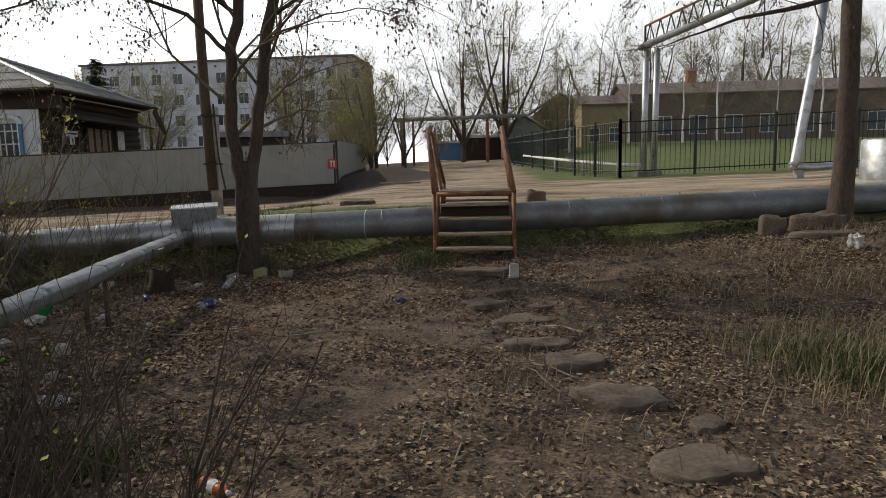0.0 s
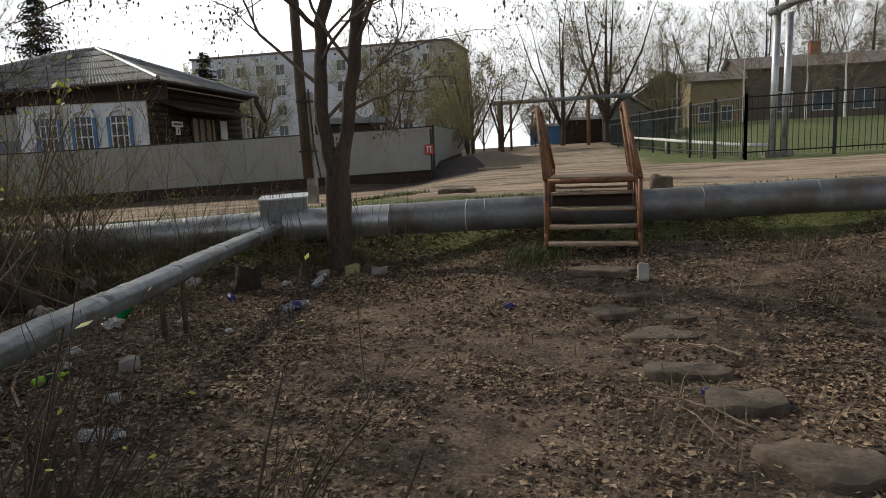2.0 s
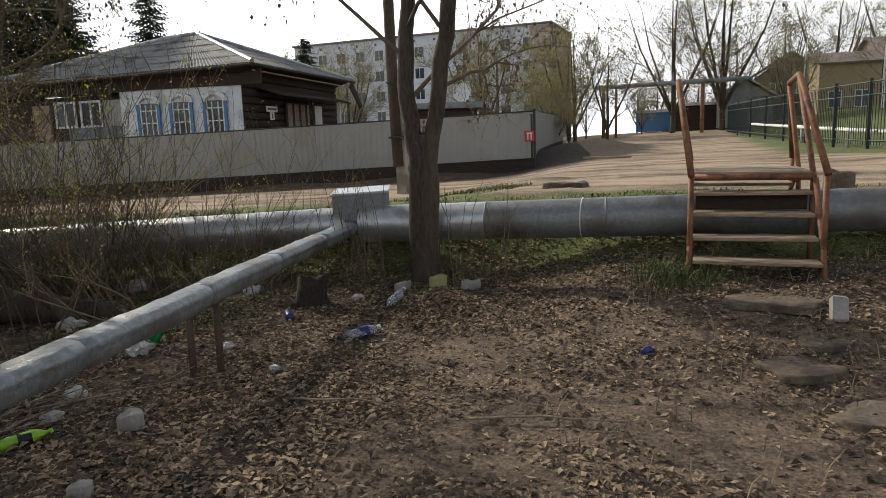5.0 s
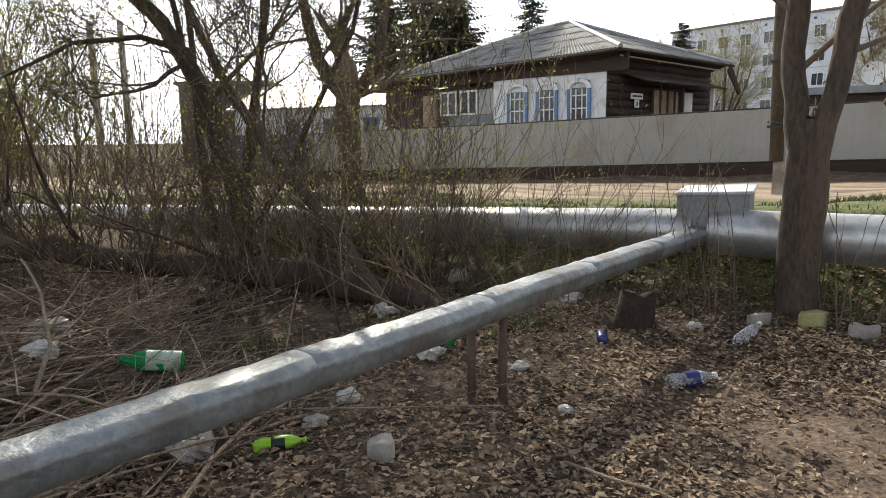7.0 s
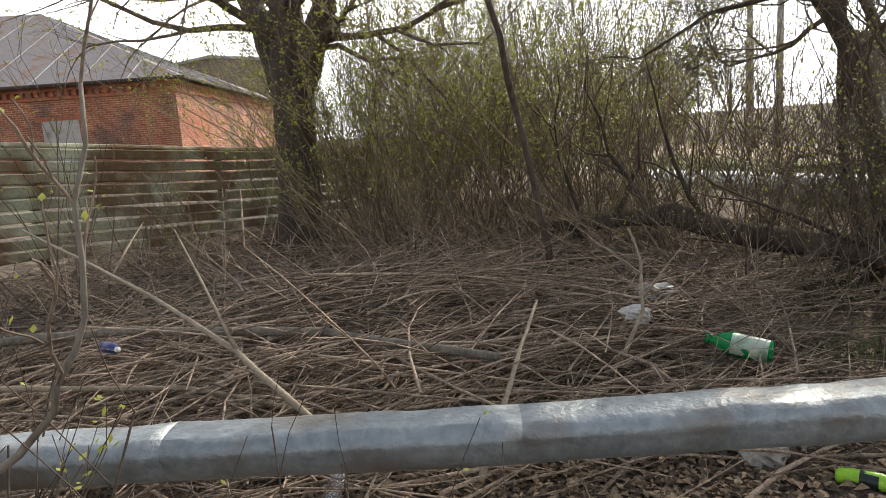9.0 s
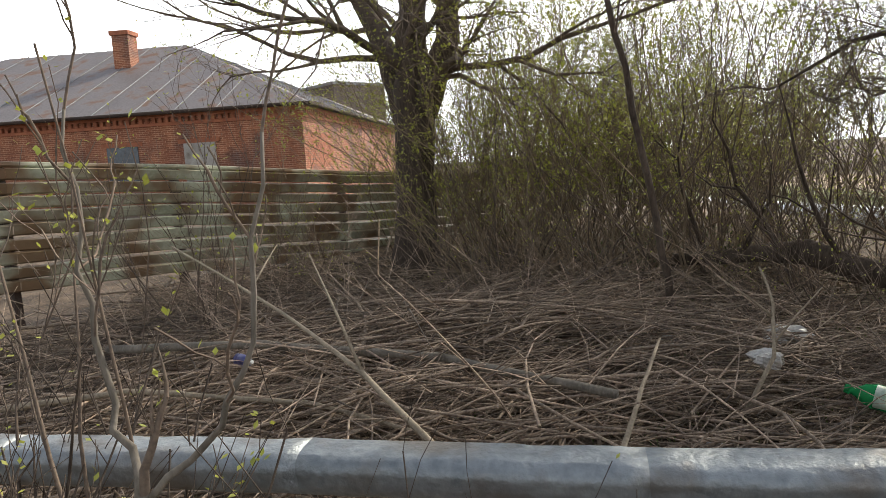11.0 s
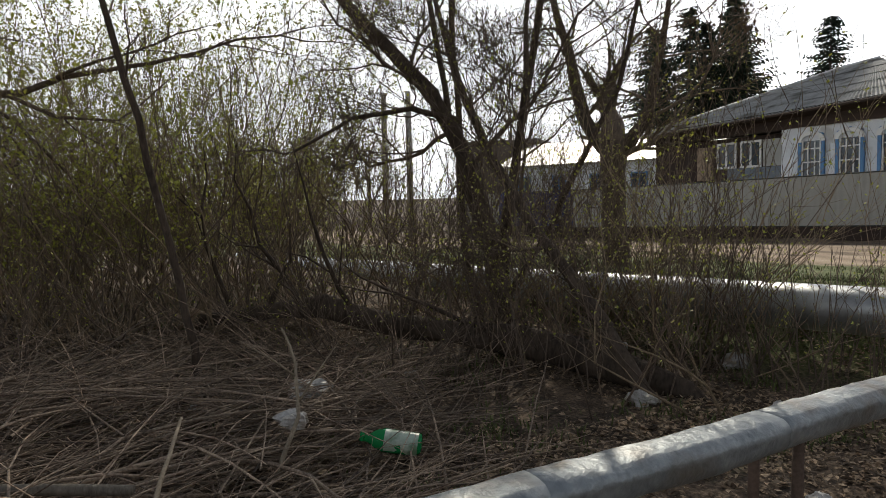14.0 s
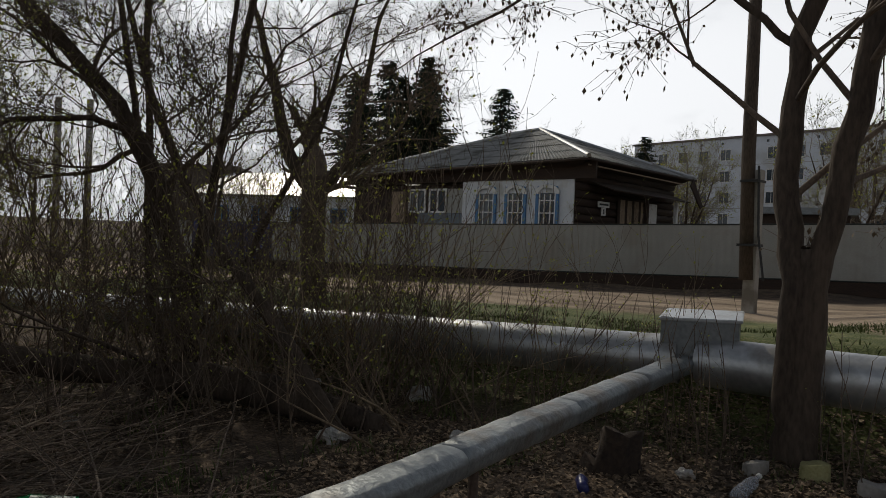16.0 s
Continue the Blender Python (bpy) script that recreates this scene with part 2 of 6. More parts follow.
M_CLOD = surf("earth_crumb", (0.06, 0.042, 0.029), (0.21, 0.15, 0.10), 9, 0.95, 0, 0, vary=0.5)
M_GRASS = surf("green_grass", (0.05, 0.075, 0.018), (0.12, 0.14, 0.042), 9, 0.8, 0, 0, vary=0.35)
M_DRYGRASS = surf("dry_grass", (0.20, 0.16, 0.09), (0.37, 0.31, 0.195), 9, 0.8, 0, 0, vary=0.35)
M_RED = surf("red_sign_paint", (0.45, 0.05, 0.04), (0.55, 0.08, 0.06), 10, 0.5, 0, 0.05)
M_BAG = surf("dirty_plastic_bag", (0.34, 0.33, 0.31), (0.60, 0.59, 0.56), 8, 0.4, 0, 0.3, stain=(0.25, 0.2, 0.15), stain_amount=0.4, stain_scale=7)
M_PET_GREEN = clear("green_bottle_plastic", (0.03, 0.42, 0.13), 0.12, 0.45)
M_PET_PALE = surf("pale_green_label", (0.36, 0.46, 0.36), (0.55, 0.62, 0.53), 10, 0.35, 0, 0.1, stain=(0.2, 0.3, 0.2), stain_amount=0.5, stain_scale=12)
M_PET_LIME = surf("lime_label", (0.25, 0.55, 0.02), (0.36, 0.66, 0.05), 10, 0.35, 0, 0.1)
M_PET_BLUE = surf("dark_blue_label", (0.02, 0.025, 0.12), (0.04, 0.05, 0.20), 10, 0.35, 0, 0.1)
M_PET_CLEAR = clear("clear_bottle_plastic", (0.8, 0.84, 0.9), 0.15, 0.75)
M_PET_ORANGE = surf("orange_red_label", (0.55, 0.10, 0.03), (0.66, 0.17, 0.06), 10, 0.4, 0, 0.1)
M_YELLOWSTONE = surf("yellowish_foam_block", (0.30, 0.29, 0.12), (0.44, 0.42, 0.22), 8, 0.8, 0, 0.4)
M_SLATEBLUE = surf("slate_blue_board", (0.13, 0.16, 0.19), (0.19, 0.22, 0.25), 5, 0.8, 0, 0.2)
M_OLDLEG = surf("dull_rusty_leg", (0.07, 0.045, 0.032), (0.14, 0.095, 0.07), 9, 0.85, 0, 0.4)
M_CABLE = surf("dark_cable", (0.015, 0.015, 0.016), (0.03, 0.03, 0.03), 10, 0.6, 0, 0)
M_ROCK = surf("brown_rock", (0.12, 0.085, 0.06), (0.24, 0.175, 0.13), 6, 0.95, 0, 0.8)


# mesh helpers
class Mesh:
    """Collects vertices and faces for one mesh."""

    def __init__(self):
        self.v, self.f = [], []

    def box(self, size, m=None, taper=1.0, bevel=0.0):
        sx, sy, sz = (s / 2 for s in size)
        b = len(self.v)
        if bevel:
            e = bevel
            rings = [(-sz, e), (-sz + e, 0), (sz - e, 0), (sz, e)]
            for z, c in rings:
                for x, y in ((-sx + c, -sy + c), (sx - c, -sy + c), (sx - c, sy - c), (-sx + c, sy - c)):
                    p = Vector((x, y, z))
                    self.v.append(m @ p if m else p)
            for r in range(3):
                for k in range(4):
                    self.f.append((b + 4 * r + k, b + 4 * r + (k + 1) % 4, b + 4 * r + 4 + (k + 1) % 4, b + 4 * r + 4 + k))
            self.f += [(b + 3, b + 2, b + 1, b), (b + 12, b + 13, b + 14, b + 15)]
            return self
        for z, s in ((-sz, 1), (sz, taper)):
            for x, y in ((-sx, -sy), (sx, -sy), (sx, sy), (-sx, sy)):
                p = Vector((x * s, y * s, z))
                self.v.append(m @ p if m else p)
        self.f += [tuple(b + k for k in q) for q in ((3, 2, 1, 0), (4, 5, 6, 7), (0, 1, 5, 4), (1, 2, 6, 5), (2, 3, 7, 6), (3, 0, 4, 7))]
        return self

    def tube(self, pts, radii, sides=8, caps=True):
        pts = [Vector(p) for p in pts]
        if not hasattr(radii, "__len__"):
            radii = [radii] * len(pts)
        b = len(self.v)
        side = None
        for i, p in enumerate(pts):
            d = (pts[min(i + 1, len(pts) - 1)] - pts[max(i - 1, 0)])
            d = d.normalized() if d.length > 1e-9 else Vector((0, 0, 1))
            if side is None:
                side = d.orthogonal().normalized()
            side = side - d * side.dot(d)
            side = side.normalized() if side.length > 1e-6 else d.orthogonal().normalized()
            other = d.cross(side)
            for k in range(sides):
                a = 2 * math.pi * k / sides
                self.v.append(p + (side * math.cos(a) + other * math.sin(a)) * radii[i])
        for i in range(len(pts) - 1):
            for k in range(sides):
                q = (k + 1) % sides
                self.f.append((b + i * sides + k, b + i * sides + q, b + (i + 1) * sides + q, b + (i + 1) * sides + k))
        if caps:
            self.f.append(tuple(b + k for k in reversed(range(sides))))
            e = b + (len(pts) - 1) * sides
            self.f.append(tuple(e + k for k in range(sides)))
        return self

    def poly(self, pts):
        b = len(self.v)
        self.v += [Vector(p) for p in pts]
        self.f.append(tuple(range(b, b + len(pts))))
        return self

    def slab(self, pts, thick):
        """A flat polygon with thickness along its own normal."""
        pts = [Vector(p) for p in pts]
        n = (pts[1] - pts[0]).cross(pts[2] - pts[0]).normalized() * thick
        b, c = len(self.v), len(pts)
        self.v += pts + [p - n for p in pts]
        self.f.append(tuple(b + k for k in range(c)))
        self.f.append(tuple(b + c + k for k in reversed(range(c))))
        for k in range(c):
            q = (k + 1) % c
            self.f.append((b + k, b + c + k, b + c + q, b + q))
        return self

    def mesh(self, name, material, smooth=False):
        me = bpy.data.meshes.new(name)
        me.from_pydata([tuple(p) for p in self.v], [], self.f)
        me.materials.append(material)
        if smooth:
            me.polygons.foreach_set("use_smooth", [True] * len(me.polygons))
        me.update()
        return me


def part(name, mb, material, parent=None, label="", smooth=False):
    ob = new(name, mb.mesh(name, material, smooth))
    if parent is not None:
        ob.parent = parent
    if label:
        ob["label"] = label
    return ob


def thing(name, label, category, m=None, group="", kind=""):
    e = new(name)
    e.empty_display_size = 0.1
    if m is not None:
        e.matrix_world = m
    return tagged(e, label, category, group, kind)


def single(name, mb, material, label, category, group="", kind="", smooth=False, m=None):
    ob = new(name, mb.mesh(name, material, smooth))
    if m is not None:
        ob.matrix_world = m
    return tagged(ob, label, category, group, kind)


def at(x, y, z=0.0, turn=0.0):
    return pose(x, y, z, 0, 0, turn)


def smooth_step(v, a, b):
    t = min(1.0, max(0.0, (v - a) / (b - a)))
    return t * t * (3 - 2 * t)


# the lie of the land
def pipe_y(x):
    return 12.1 + 0.085 * x if x > -4.2 else 11.74 + 0.33 * (x + 4.2)


def road_z(x, y):
    z = 0.98 + 0.026 * max(-28.0, min(x, 12.0))
    z += 0.020 * max(0.0, min(y, 75.0) - 24.0)
    return z


def ground_z(x, y, rough=True):
    py = pipe_y(max(-30.0, min(x, 14.0)))
    near = 0.05 + 0.26 * smooth_step(y, 8.6, 10.6) * smooth_step(x, -2.6, -0.8)
    near += 0.30 * smooth_step(x, 2.0, 6.5) * smooth_step(y, 7.0, 11.5)
    near += 0.10 * smooth_step(y, 9.8, 11.6) + 0.25 * smooth_step(-x, 6.5, 12.0) + 0.15 * smooth_step(-y, -2.0, 4.0) * smooth_step(-x, 3, 8)
    far = road_z(x, y)
    far += 0.075 * max(0.0, min(y, 68.0) - 26.0) * smooth_step(x, 4.0, 12.0) * 0.35
    far -= 0.40 * smooth_step(-x, 3.0, 6.5) * smooth_step(y - py, 0.8, 3.2) * (1 - smooth_step(y - 0.33 * x, 29.6, 31.0))
    t = smooth_step(y - py, -0.35, 1.1)
    z = near * (1 - t) + far * t
    z += 0.55 * math.exp(-(((x + 4.5) / 1.5) ** 2 + ((y - 34.0) / 3.6) ** 2))
    if rough:
        z += 0.05 * noise.noise((x * 0.45, y * 0.45, 0.3)) + 0.025 * noise.noise((x * 1.7, y * 1.7, 4.0))
        d = abs(x - 0) + abs(y - 7)
        if d < 16:
            z += 0.018 * noise.noise((x * 5, y * 5, 1.0))
    return z


# ground: one sheet to the horizon, its soil, road and turf laid by position
def axis(fine_a, fine_b, step, end_a, end_b):
    mid = list(np.arange(fine_a, fine_b, step))
    def run(start, end, sign):
        out, s, v = [], step, start
        while (end - v) * sign > 0:
            s *= 1.16
            v += sign * s
            out.append(v)
        return out
    return sorted(run(fine_a, end_a, -1)) + mid + run(fine_b, end_b, 1)


def ground_material():
    m = bpy.data.materials.new("bare_soil_road_and_turf")
    m.use_nodes = True
    n, l = m.node_tree.nodes, m.node_tree.links
    p = n["Principled BSDF"]
    geo = n.new("ShaderNodeNewGeometry")
    sep = n.new("ShaderNodeSeparateXYZ")
    l.new(geo.outputs["Position"], sep.inputs[0])

    def val(op, a, b=None, c=None):
        k = n.new("ShaderNodeMath")
        k.operation = op
        for i, v in enumerate((a, b, c)):
            if v is None:
                continue
            if hasattr(v, "links"):
                l.new(v, k.inputs[i])
            else:
                k.inputs[i].default_value = v
        return k.outputs[0]

    def noise_at(scale, detail=6.0, stretch=None):
        k = n.new("ShaderNodeTexNoise")
        k.inputs["Scale"].default_value, k.inputs["Detail"].default_value = scale, detail
        if stretch:
            mp = n.new("ShaderNodeMapping")
            mp.inputs["Scale"].default_value = stretch
            mp.inputs["Rotation"].default_value = (0, 0, radians(-14))
            l.new(geo.outputs["Position"], mp.inputs["Vector"])
            l.new(mp.outputs["Vector"], k.inputs["Vector"])
        else:
            l.new(geo.outputs["Position"], k.inputs["Vector"])
        return k.outputs["Fac"]

    def ramp(f, stops):
        k = n.new("ShaderNodeValToRGB")
        e = k.color_ramp.elements
        while len(e) < len(stops):
            e.new(0.5)
        for q, (at_, c) in zip(e, stops):
            q.position, q.color = at_, (*c, 1)
        l.new(f, k.inputs["Fac"])
        return k.outputs["Color"]

    def mix(f, a, b):
        k = n.new("ShaderNodeMix")
        k.data_type = "RGBA"
        l.new(f, k.inputs["Factor"])
        l.new(a, k.inputs["A"])
        l.new(b, k.inputs["B"])
        return k.outputs["Result"]

    def step(v, a, b):
        k = n.new("ShaderNodeMapRange")
        k.interpolation_type = "SMOOTHSTEP"
        k.inputs["From Min"].default_value, k.inputs["From Max"].default_value = a, b
        l.new(v, k.inputs["Value"])
        return k.outputs["Result"]

    x, y = sep.outputs["X"], sep.outputs["Y"]
    big, mid, fine = noise_at(0.6), noise_at(3.5, 8), noise_at(38, 6)
    tone = val("MULTIPLY_ADD", fine, 0.55, val("MULTIPLY", mid, 0.45))
    soil = ramp(tone, [(0.38, (0.034, 0.024, 0.016)), (0.5, (0.105, 0.074, 0.049)), (0.63, (0.235, 0.17, 0.115))])
    bare = ramp(tone, [(0.38, (0.075, 0.052, 0.036)), (0.5, (0.145, 0.105, 0.073)), (0.62, (0.25, 0.185, 0.13))])
    dirt = ramp(val("MULTIPLY_ADD", noise_at(1.1, 8, (0.4, 1.2, 1)), 0.65, val("MULTIPLY", fine, 0.4)), [(0.38, (0.085, 0.06, 0.04)), (0.46, (0.21, 0.155, 0.105)), (0.54, (0.36, 0.275, 0.19)), (0.64, (0.48, 0.375, 0.27))])
    # dark heap earth, lowered further to hold the shade on its near side
    shaded_clay = ramp(tone, [(0.38, (0.024, 0.017, 0.012)), (0.62, (0.085, 0.06, 0.043))])
    turf = ramp(tone, [(0.36, (0.055, 0.075, 0.02)), (0.52, (0.12, 0.145, 0.042)), (0.66, (0.25, 0.24, 0.10))])
    lawn = ramp(tone, [(0.36, (0.06, 0.085, 0.02)), (0.52, (0.115, 0.145, 0.04)), (0.66, (0.21, 0.215, 0.085))])
    wob = val("MULTIPLY_ADD", big, 1.6, val("MULTIPLY_ADD", mid, 0.9, -1.25))
    # trodden patch by the steps
    px = val("MULTIPLY", val("ADD", x, 0.6), 0.42)
    py_ = val("MULTIPLY", val("SUBTRACT", y, 8.6), 0.34)
    trod = val("SUBTRACT", 1.0, val("SQRT", val("ADD", val("MULTIPLY", px, px), val("MULTIPLY", py_, py_))))
    colour = mix(step(val("ADD", trod, val("MULTIPLY", wob, 0.5)), -0.1, 0.5), soil, bare)
    # distance beyond the long pipe
    bend = val("MULTIPLY_ADD", val("MINIMUM", val("ADD", x, 4.2), 0.0), 0.28, val("MULTIPLY_ADD", x, 0.05, 12.1))
    over = val("SUBTRACT", y, bend)
    bank = step(val("ADD", over, wob), -0.9, 0.1)
    colour = mix(bank, colour, turf)
    west = step(val("MULTIPLY", x, -1.0), 2.5, 6.5)
    lane = step(val("SUBTRACT", val("ADD", over, val("MULTIPLY", wob, 0.9)), val("MULTIPLY", west, 6.0)), 1.1, 2.0)
    colour = mix(lane, colour, dirt)
    # verge under the sheet fence, earth bank in its shaded tone, lawn behind the railing
    verge = val("SUBTRACT", y, val("MULTIPLY_ADD", x, 0.33, 28.6))
    left = step(val("ADD", val("MULTIPLY", x, -1.0), wob), 4.2, 5.4)
    colour = mix(val("MULTIPLY", step(val("ADD", verge, wob), -1.8, -0.7), left), colour, soil)
    bx, by = val("ADD", x, 4.9), val("MULTIPLY", val("SUBTRACT", y, 32.0), 0.45)
    heap = val("SUBTRACT", 3.9, val("SQRT", val("ADD", val("MULTIPLY", bx, bx), val("MULTIPLY", by, by))))
    colour = mix(step(val("ADD", heap, wob), 0.2, 1.2), colour, shaded_clay)
    green = val("SUBTRACT", y, val("MULTIPLY_ADD", val("MAXIMUM", val("SUBTRACT", 6.0, x), 0.0), 0.6, 21.3))
    right = step(val("ADD", x, val("MULTIPLY", wob, 0.8)), 1.4, 2.4)
    colour = mix(val("MULTIPLY", step(val("ADD", green, wob), 0.0, 1.2), right), colour, lawn)
    l.new(colour, p.inputs["Base Color"])
    p.inputs["Roughness"].default_value = 0.95
    b1 = n.new("ShaderNodeBump")
    b1.inputs["Strength"].default_value, b1.inputs["Distance"].default_value = 0.9, 0.035
    l.new(tone, b1.inputs["Height"])
    rut = n.new("ShaderNodeBump")
    rut.inputs["Strength"].default_value, rut.inputs["Distance"].default_value = 0.4, 0.10
    l.new(noise_at(1.3, 7, (0.35, 1.6, 1)), rut.inputs["Height"])
    l.new(b1.outputs["Normal"], rut.inputs["Normal"])
    l.new(rut.outputs["Normal"], p.inputs["Normal"])
    return m


gx, gy = axis(-9.0, 7.5, 0.13, -900, 900), axis(1.0, 15.0, 0.13, -700, 1200)
verts = [(x, y, ground_z(x, y)) for y in gy for x in gx]
nx = len(gx)
faces = [(j * nx + i, j * nx + i + 1, (j + 1) * nx + i + 1, (j + 1) * nx + i) for j in range(len(gy) - 1) for i in range(nx - 1)]
me = bpy.data.meshes.new("ground")
me.from_pydata(verts, [], faces)
me.materials.append(ground_material())
me.polygons.foreach_set("use_smooth", [True] * len(me.polygons))
tagged(new("ground", me), "brown trodden earth with a pale dirt road and turf", "ground", kind="structure")


# the long insulated pipe, in sheet-metal lengths
def long_pipe():
    t = thing("heating_pipe", "long grey sheet-metal clad heating pipe on a low bank", "pipe")
    r = 0.215
    def centre(x):
        return Vector((x, pipe_y(x), 0.845 + 0.028 * x if x > -4.2 else 0.727 + 0.036 * (x + 4.2)))
    edges = [-34, -28, -22, -18, -15, -12.4, -10.4, -8.6, -7.0, -5.4, -4.3]
    edges2 = [-4.1, -2.6, -1.3, 0.1, 1.5, 2.9, 4.3, 5.7, 7.2, 9, 12, 16, 22, 30]
    for run in (edges, edges2):
        for a, b in zip(run, run[1:]):
            n_ = 7
            pts = [centre(a + (b - a) * k / (n_ - 1)) for k in range(n_)]
            pts = [p + Vector((0, 0, 0.003 * noise.noise(p * 0.9))) for p in pts]
            rr = [r * (1 + 0.007 * noise.noise(p * 2.3)) for p in pts]
            part("sheet_length", Mesh().tube(pts, rr, 28, caps=False), M_ZINC_OLD if a > -4 else M_ZINC, t, smooth=True)
            c = centre(b)
            d = (centre(b + 0.05) - centre(b - 0.05)).normalized() * 0.01
            part("seam_band", Mesh().tube([c - d, c - d * 0.9, c + d * 0.9, c + d], [r - 0.004, r + 0.003, r + 0.003, r - 0.004], 28, caps=False), M_ZINC_OLD if b > -4 else M_ZINC, t, smooth=True)
    c, d = centre(-1.55), Vector((0.006, 0, 0))
    part("pale_tie", Mesh().tube([c - d, c + d], r + 0.006, 28, caps=False), M_WHITE, t, "pale tie round the pipe", smooth=True)
    return t


long_pipe()


def side_pipe():
    t = thing("branch_pipe", "thinner bright zinc-clad branch pipe on two short legs", "pipe")
    def centre(y):
        q = [(2.2, -2.55), (4.06, -2.87), (5.85, -3.1), (7.8, -3.44), (8.6, -3.66), (11.5, -4.15)]
        for (a, xa), (b, xb) in zip(q, q[1:]):
            if y <= b or b == 11.5:
                x = xa + (xb - xa) * (y - a) / (b - a)
                break
        x = 0.5 * x + 0.5 * (-2.55 - 0.172 * (y - 2.2))
        return Vector((x - 0.02, y, 0.668 + 0.006 * (y - 4.0) + 0.006 * noise.noise((y * 0.8, 3, 1))))
    cuts = [2.2, 3.4, 4.6, 5.75, 6.95, 8.2, 9.4, 10.5, 11.75]
    for a, b in zip(cuts, cuts[1:]):
        pts = [centre(a + (b - a) * k / 13) for k in range(14)]
        n_ = 40
        mb = Mesh().tube(pts, 0.1, n_)
        for i, v in enumerate(mb.v):
            ring, k = divmod(i, n_)
            c = pts[min(ring, 13)]
            off = v - c
            dent = 1 + 0.06 * noise.noise(Vector((v.x * 6, v.y * 3.0, v.z * 9))) + 0.045 * noise.noise(v * 14)
            p = c + off * dent
            edge = 0.066 + 0.020 * noise.noise((v.y * 6.0, 2.0, 7.0))
            if p.z - c.z > edge:
                p.z = c.z + edge + (p.z - c.z - edge) * 0.22
            if p.x - c.x > 0.082 and p.z > c.z:
                p.x += 0.010 * (1 + noise.noise((v.y * 9.0, 5.0, 1.0)))
            if ring in (0, 13):
                p = c + (p - c) * 1.008
            mb.v[i] = p
        part("sheet_length", mb, M_ZINC_BRANCH, t, smooth=True)
    for y, dx in ((8.30, -0.17), (8.42, 0.0)):
        c = centre(y)
        g = ground_z(c.x + dx, y) - 0.08
        part("leg", Mesh().tube([(c.x + dx, y, g), (c.x + dx, y, 0.66)], 0.026, 10), M_OLDLEG, t, smooth=True)
    return t


side_pipe()


def valve_box():
    b = thing("valve_box", "grey sheet-metal valve box over the pipe junction", "box", at(-4.2, 11.92, 0, 22) @ Matrix.Diagonal((0.86, 0.86, 1.0, 1.0)))
    for s, (px, py, w, d) in enumerate(((0, -0.35, 0.74, 0.012), (0, 0.35, 0.74, 0.012), (-0.36, 0, 0.012, 0.69), (0.36, 0, 0.012, 0.69))):
        part("side_panel", Mesh().box((w, d, 0.36), at(px, py, 0.93), bevel=0.003), M_ZINC_OLD, b)
    part("lid", Mesh().box((0.80, 0.76, 0.03), pose(0, 0, 1.115, 2, -2, 0), bevel=0.008), M_ZINC, b, "dented pale lid")
    return b


valve_box()


# footbridge of steps over the pipe
def steps_bridge():
    s = thing("footbridge_steps", "rusty brown steel footbridge with plank steps over the pipe", "steps")
    XL, XR = -0.40, 0.60
    treads = [(10.95, 0.545), (11.22, 0.72), (11.46, 0.915), (11.66, 1.10)]
    for i, (y, z) in enumerate(treads):
        part("tread", Mesh().box((XR - XL + 0.04, 0.24, 0.035), pose(0.1, y + 0.1, z - 0.018, 0, 0.4 * (-1) ** i, 0.5 * (-1) ** i), bevel=0.006), M_PLANK, s)
    part("riser", Mesh().box((XR - XL, 0.025, 0.16), at(0.1, 11.80, 1.00), bevel=0.004), M_TIMBER, s, "dark riser board under the landing")
    for k in range(6):
        part("deck_plank", Mesh().box((XR - XL + 0.06, 0.158, 0.04), pose(0.1, 11.86 + k * 0.166, 1.265, 0, 0.3 * (-1) ** k, 0), bevel=0.006), M_PLANK, s)
    for y in (11.78, 12.82):
        part("cross_bar", Mesh().tube([(XL - 0.06, y, 1.235), (XR + 0.06, y, 1.235)], 0.035, 10), M_RUST, s, smooth=True)
    for y, z in ((13.05, 1.10), (13.32, 0.98)):
        part("tread", Mesh().box((XR - XL + 0.04, 0.24, 0.035), at(0.1, y, z - 0.02), bevel=0.006), M_PLANK, s)
    for x, sx in ((XL - 0.05, -1), (XR + 0.05, 1)):
        base = ground_z(x, 11.0) - 0.1
        part("stringer", Mesh().tube([(x, 10.98, base), (x, 11.15, 0.62), (x, 11.72, 1.22)], 0.026, 8), M_RUST, s, smooth=True)
        part("stringer", Mesh().tube([(x, 12.86, 1.22), (x, 13.5, 0.95)], 0.026, 8), M_RUST, s, smooth=True)
        part("post", Mesh().tube([(x, 11.16, base), (x, 11.16, 1.31)], 0.027, 10), M_RUST, s, smooth=True)
        lean = -0.14
        top1, top2 = (x + lean, 12.0, 2.17), (x + lean, 12.70, 2.15)
        part("post", Mesh().tube([(x, 11.84, 0.3), (x, 11.84, 1.23), top1], 0.028, 10), M_RUST, s, smooth=True)
        part("post", Mesh().tube([(x, 12.80, 0.75), (x, 12.80, 1.23), top2], 0.026, 10), M_RUST, s, smooth=True)
        part("post", Mesh().tube([(x, 13.35, 0.8), (x, 13.35, 1.35)], 0.026, 10), M_RUST, s, smooth=True)
        part("handrail", Mesh().tube([(x, 11.12, 1.29), (top1[0], 11.98, 2.18), (top1[0], 12.08, 2.2), (top2[0], 12.68, 2.17), (x, 13.38, 1.36)], 0.03, 12), M_RUST, s, "worn rusty handrail", smooth=True)
    return s


steps_bridge()


# grey sheet fence along the far side of the road
FENCE = [(-34.0, 17.9), (-27.5, 20.4), (-20.5, 22.9), (-15.5, 24.6), (-10.9, 26.2), (-5.5, 27.7)]
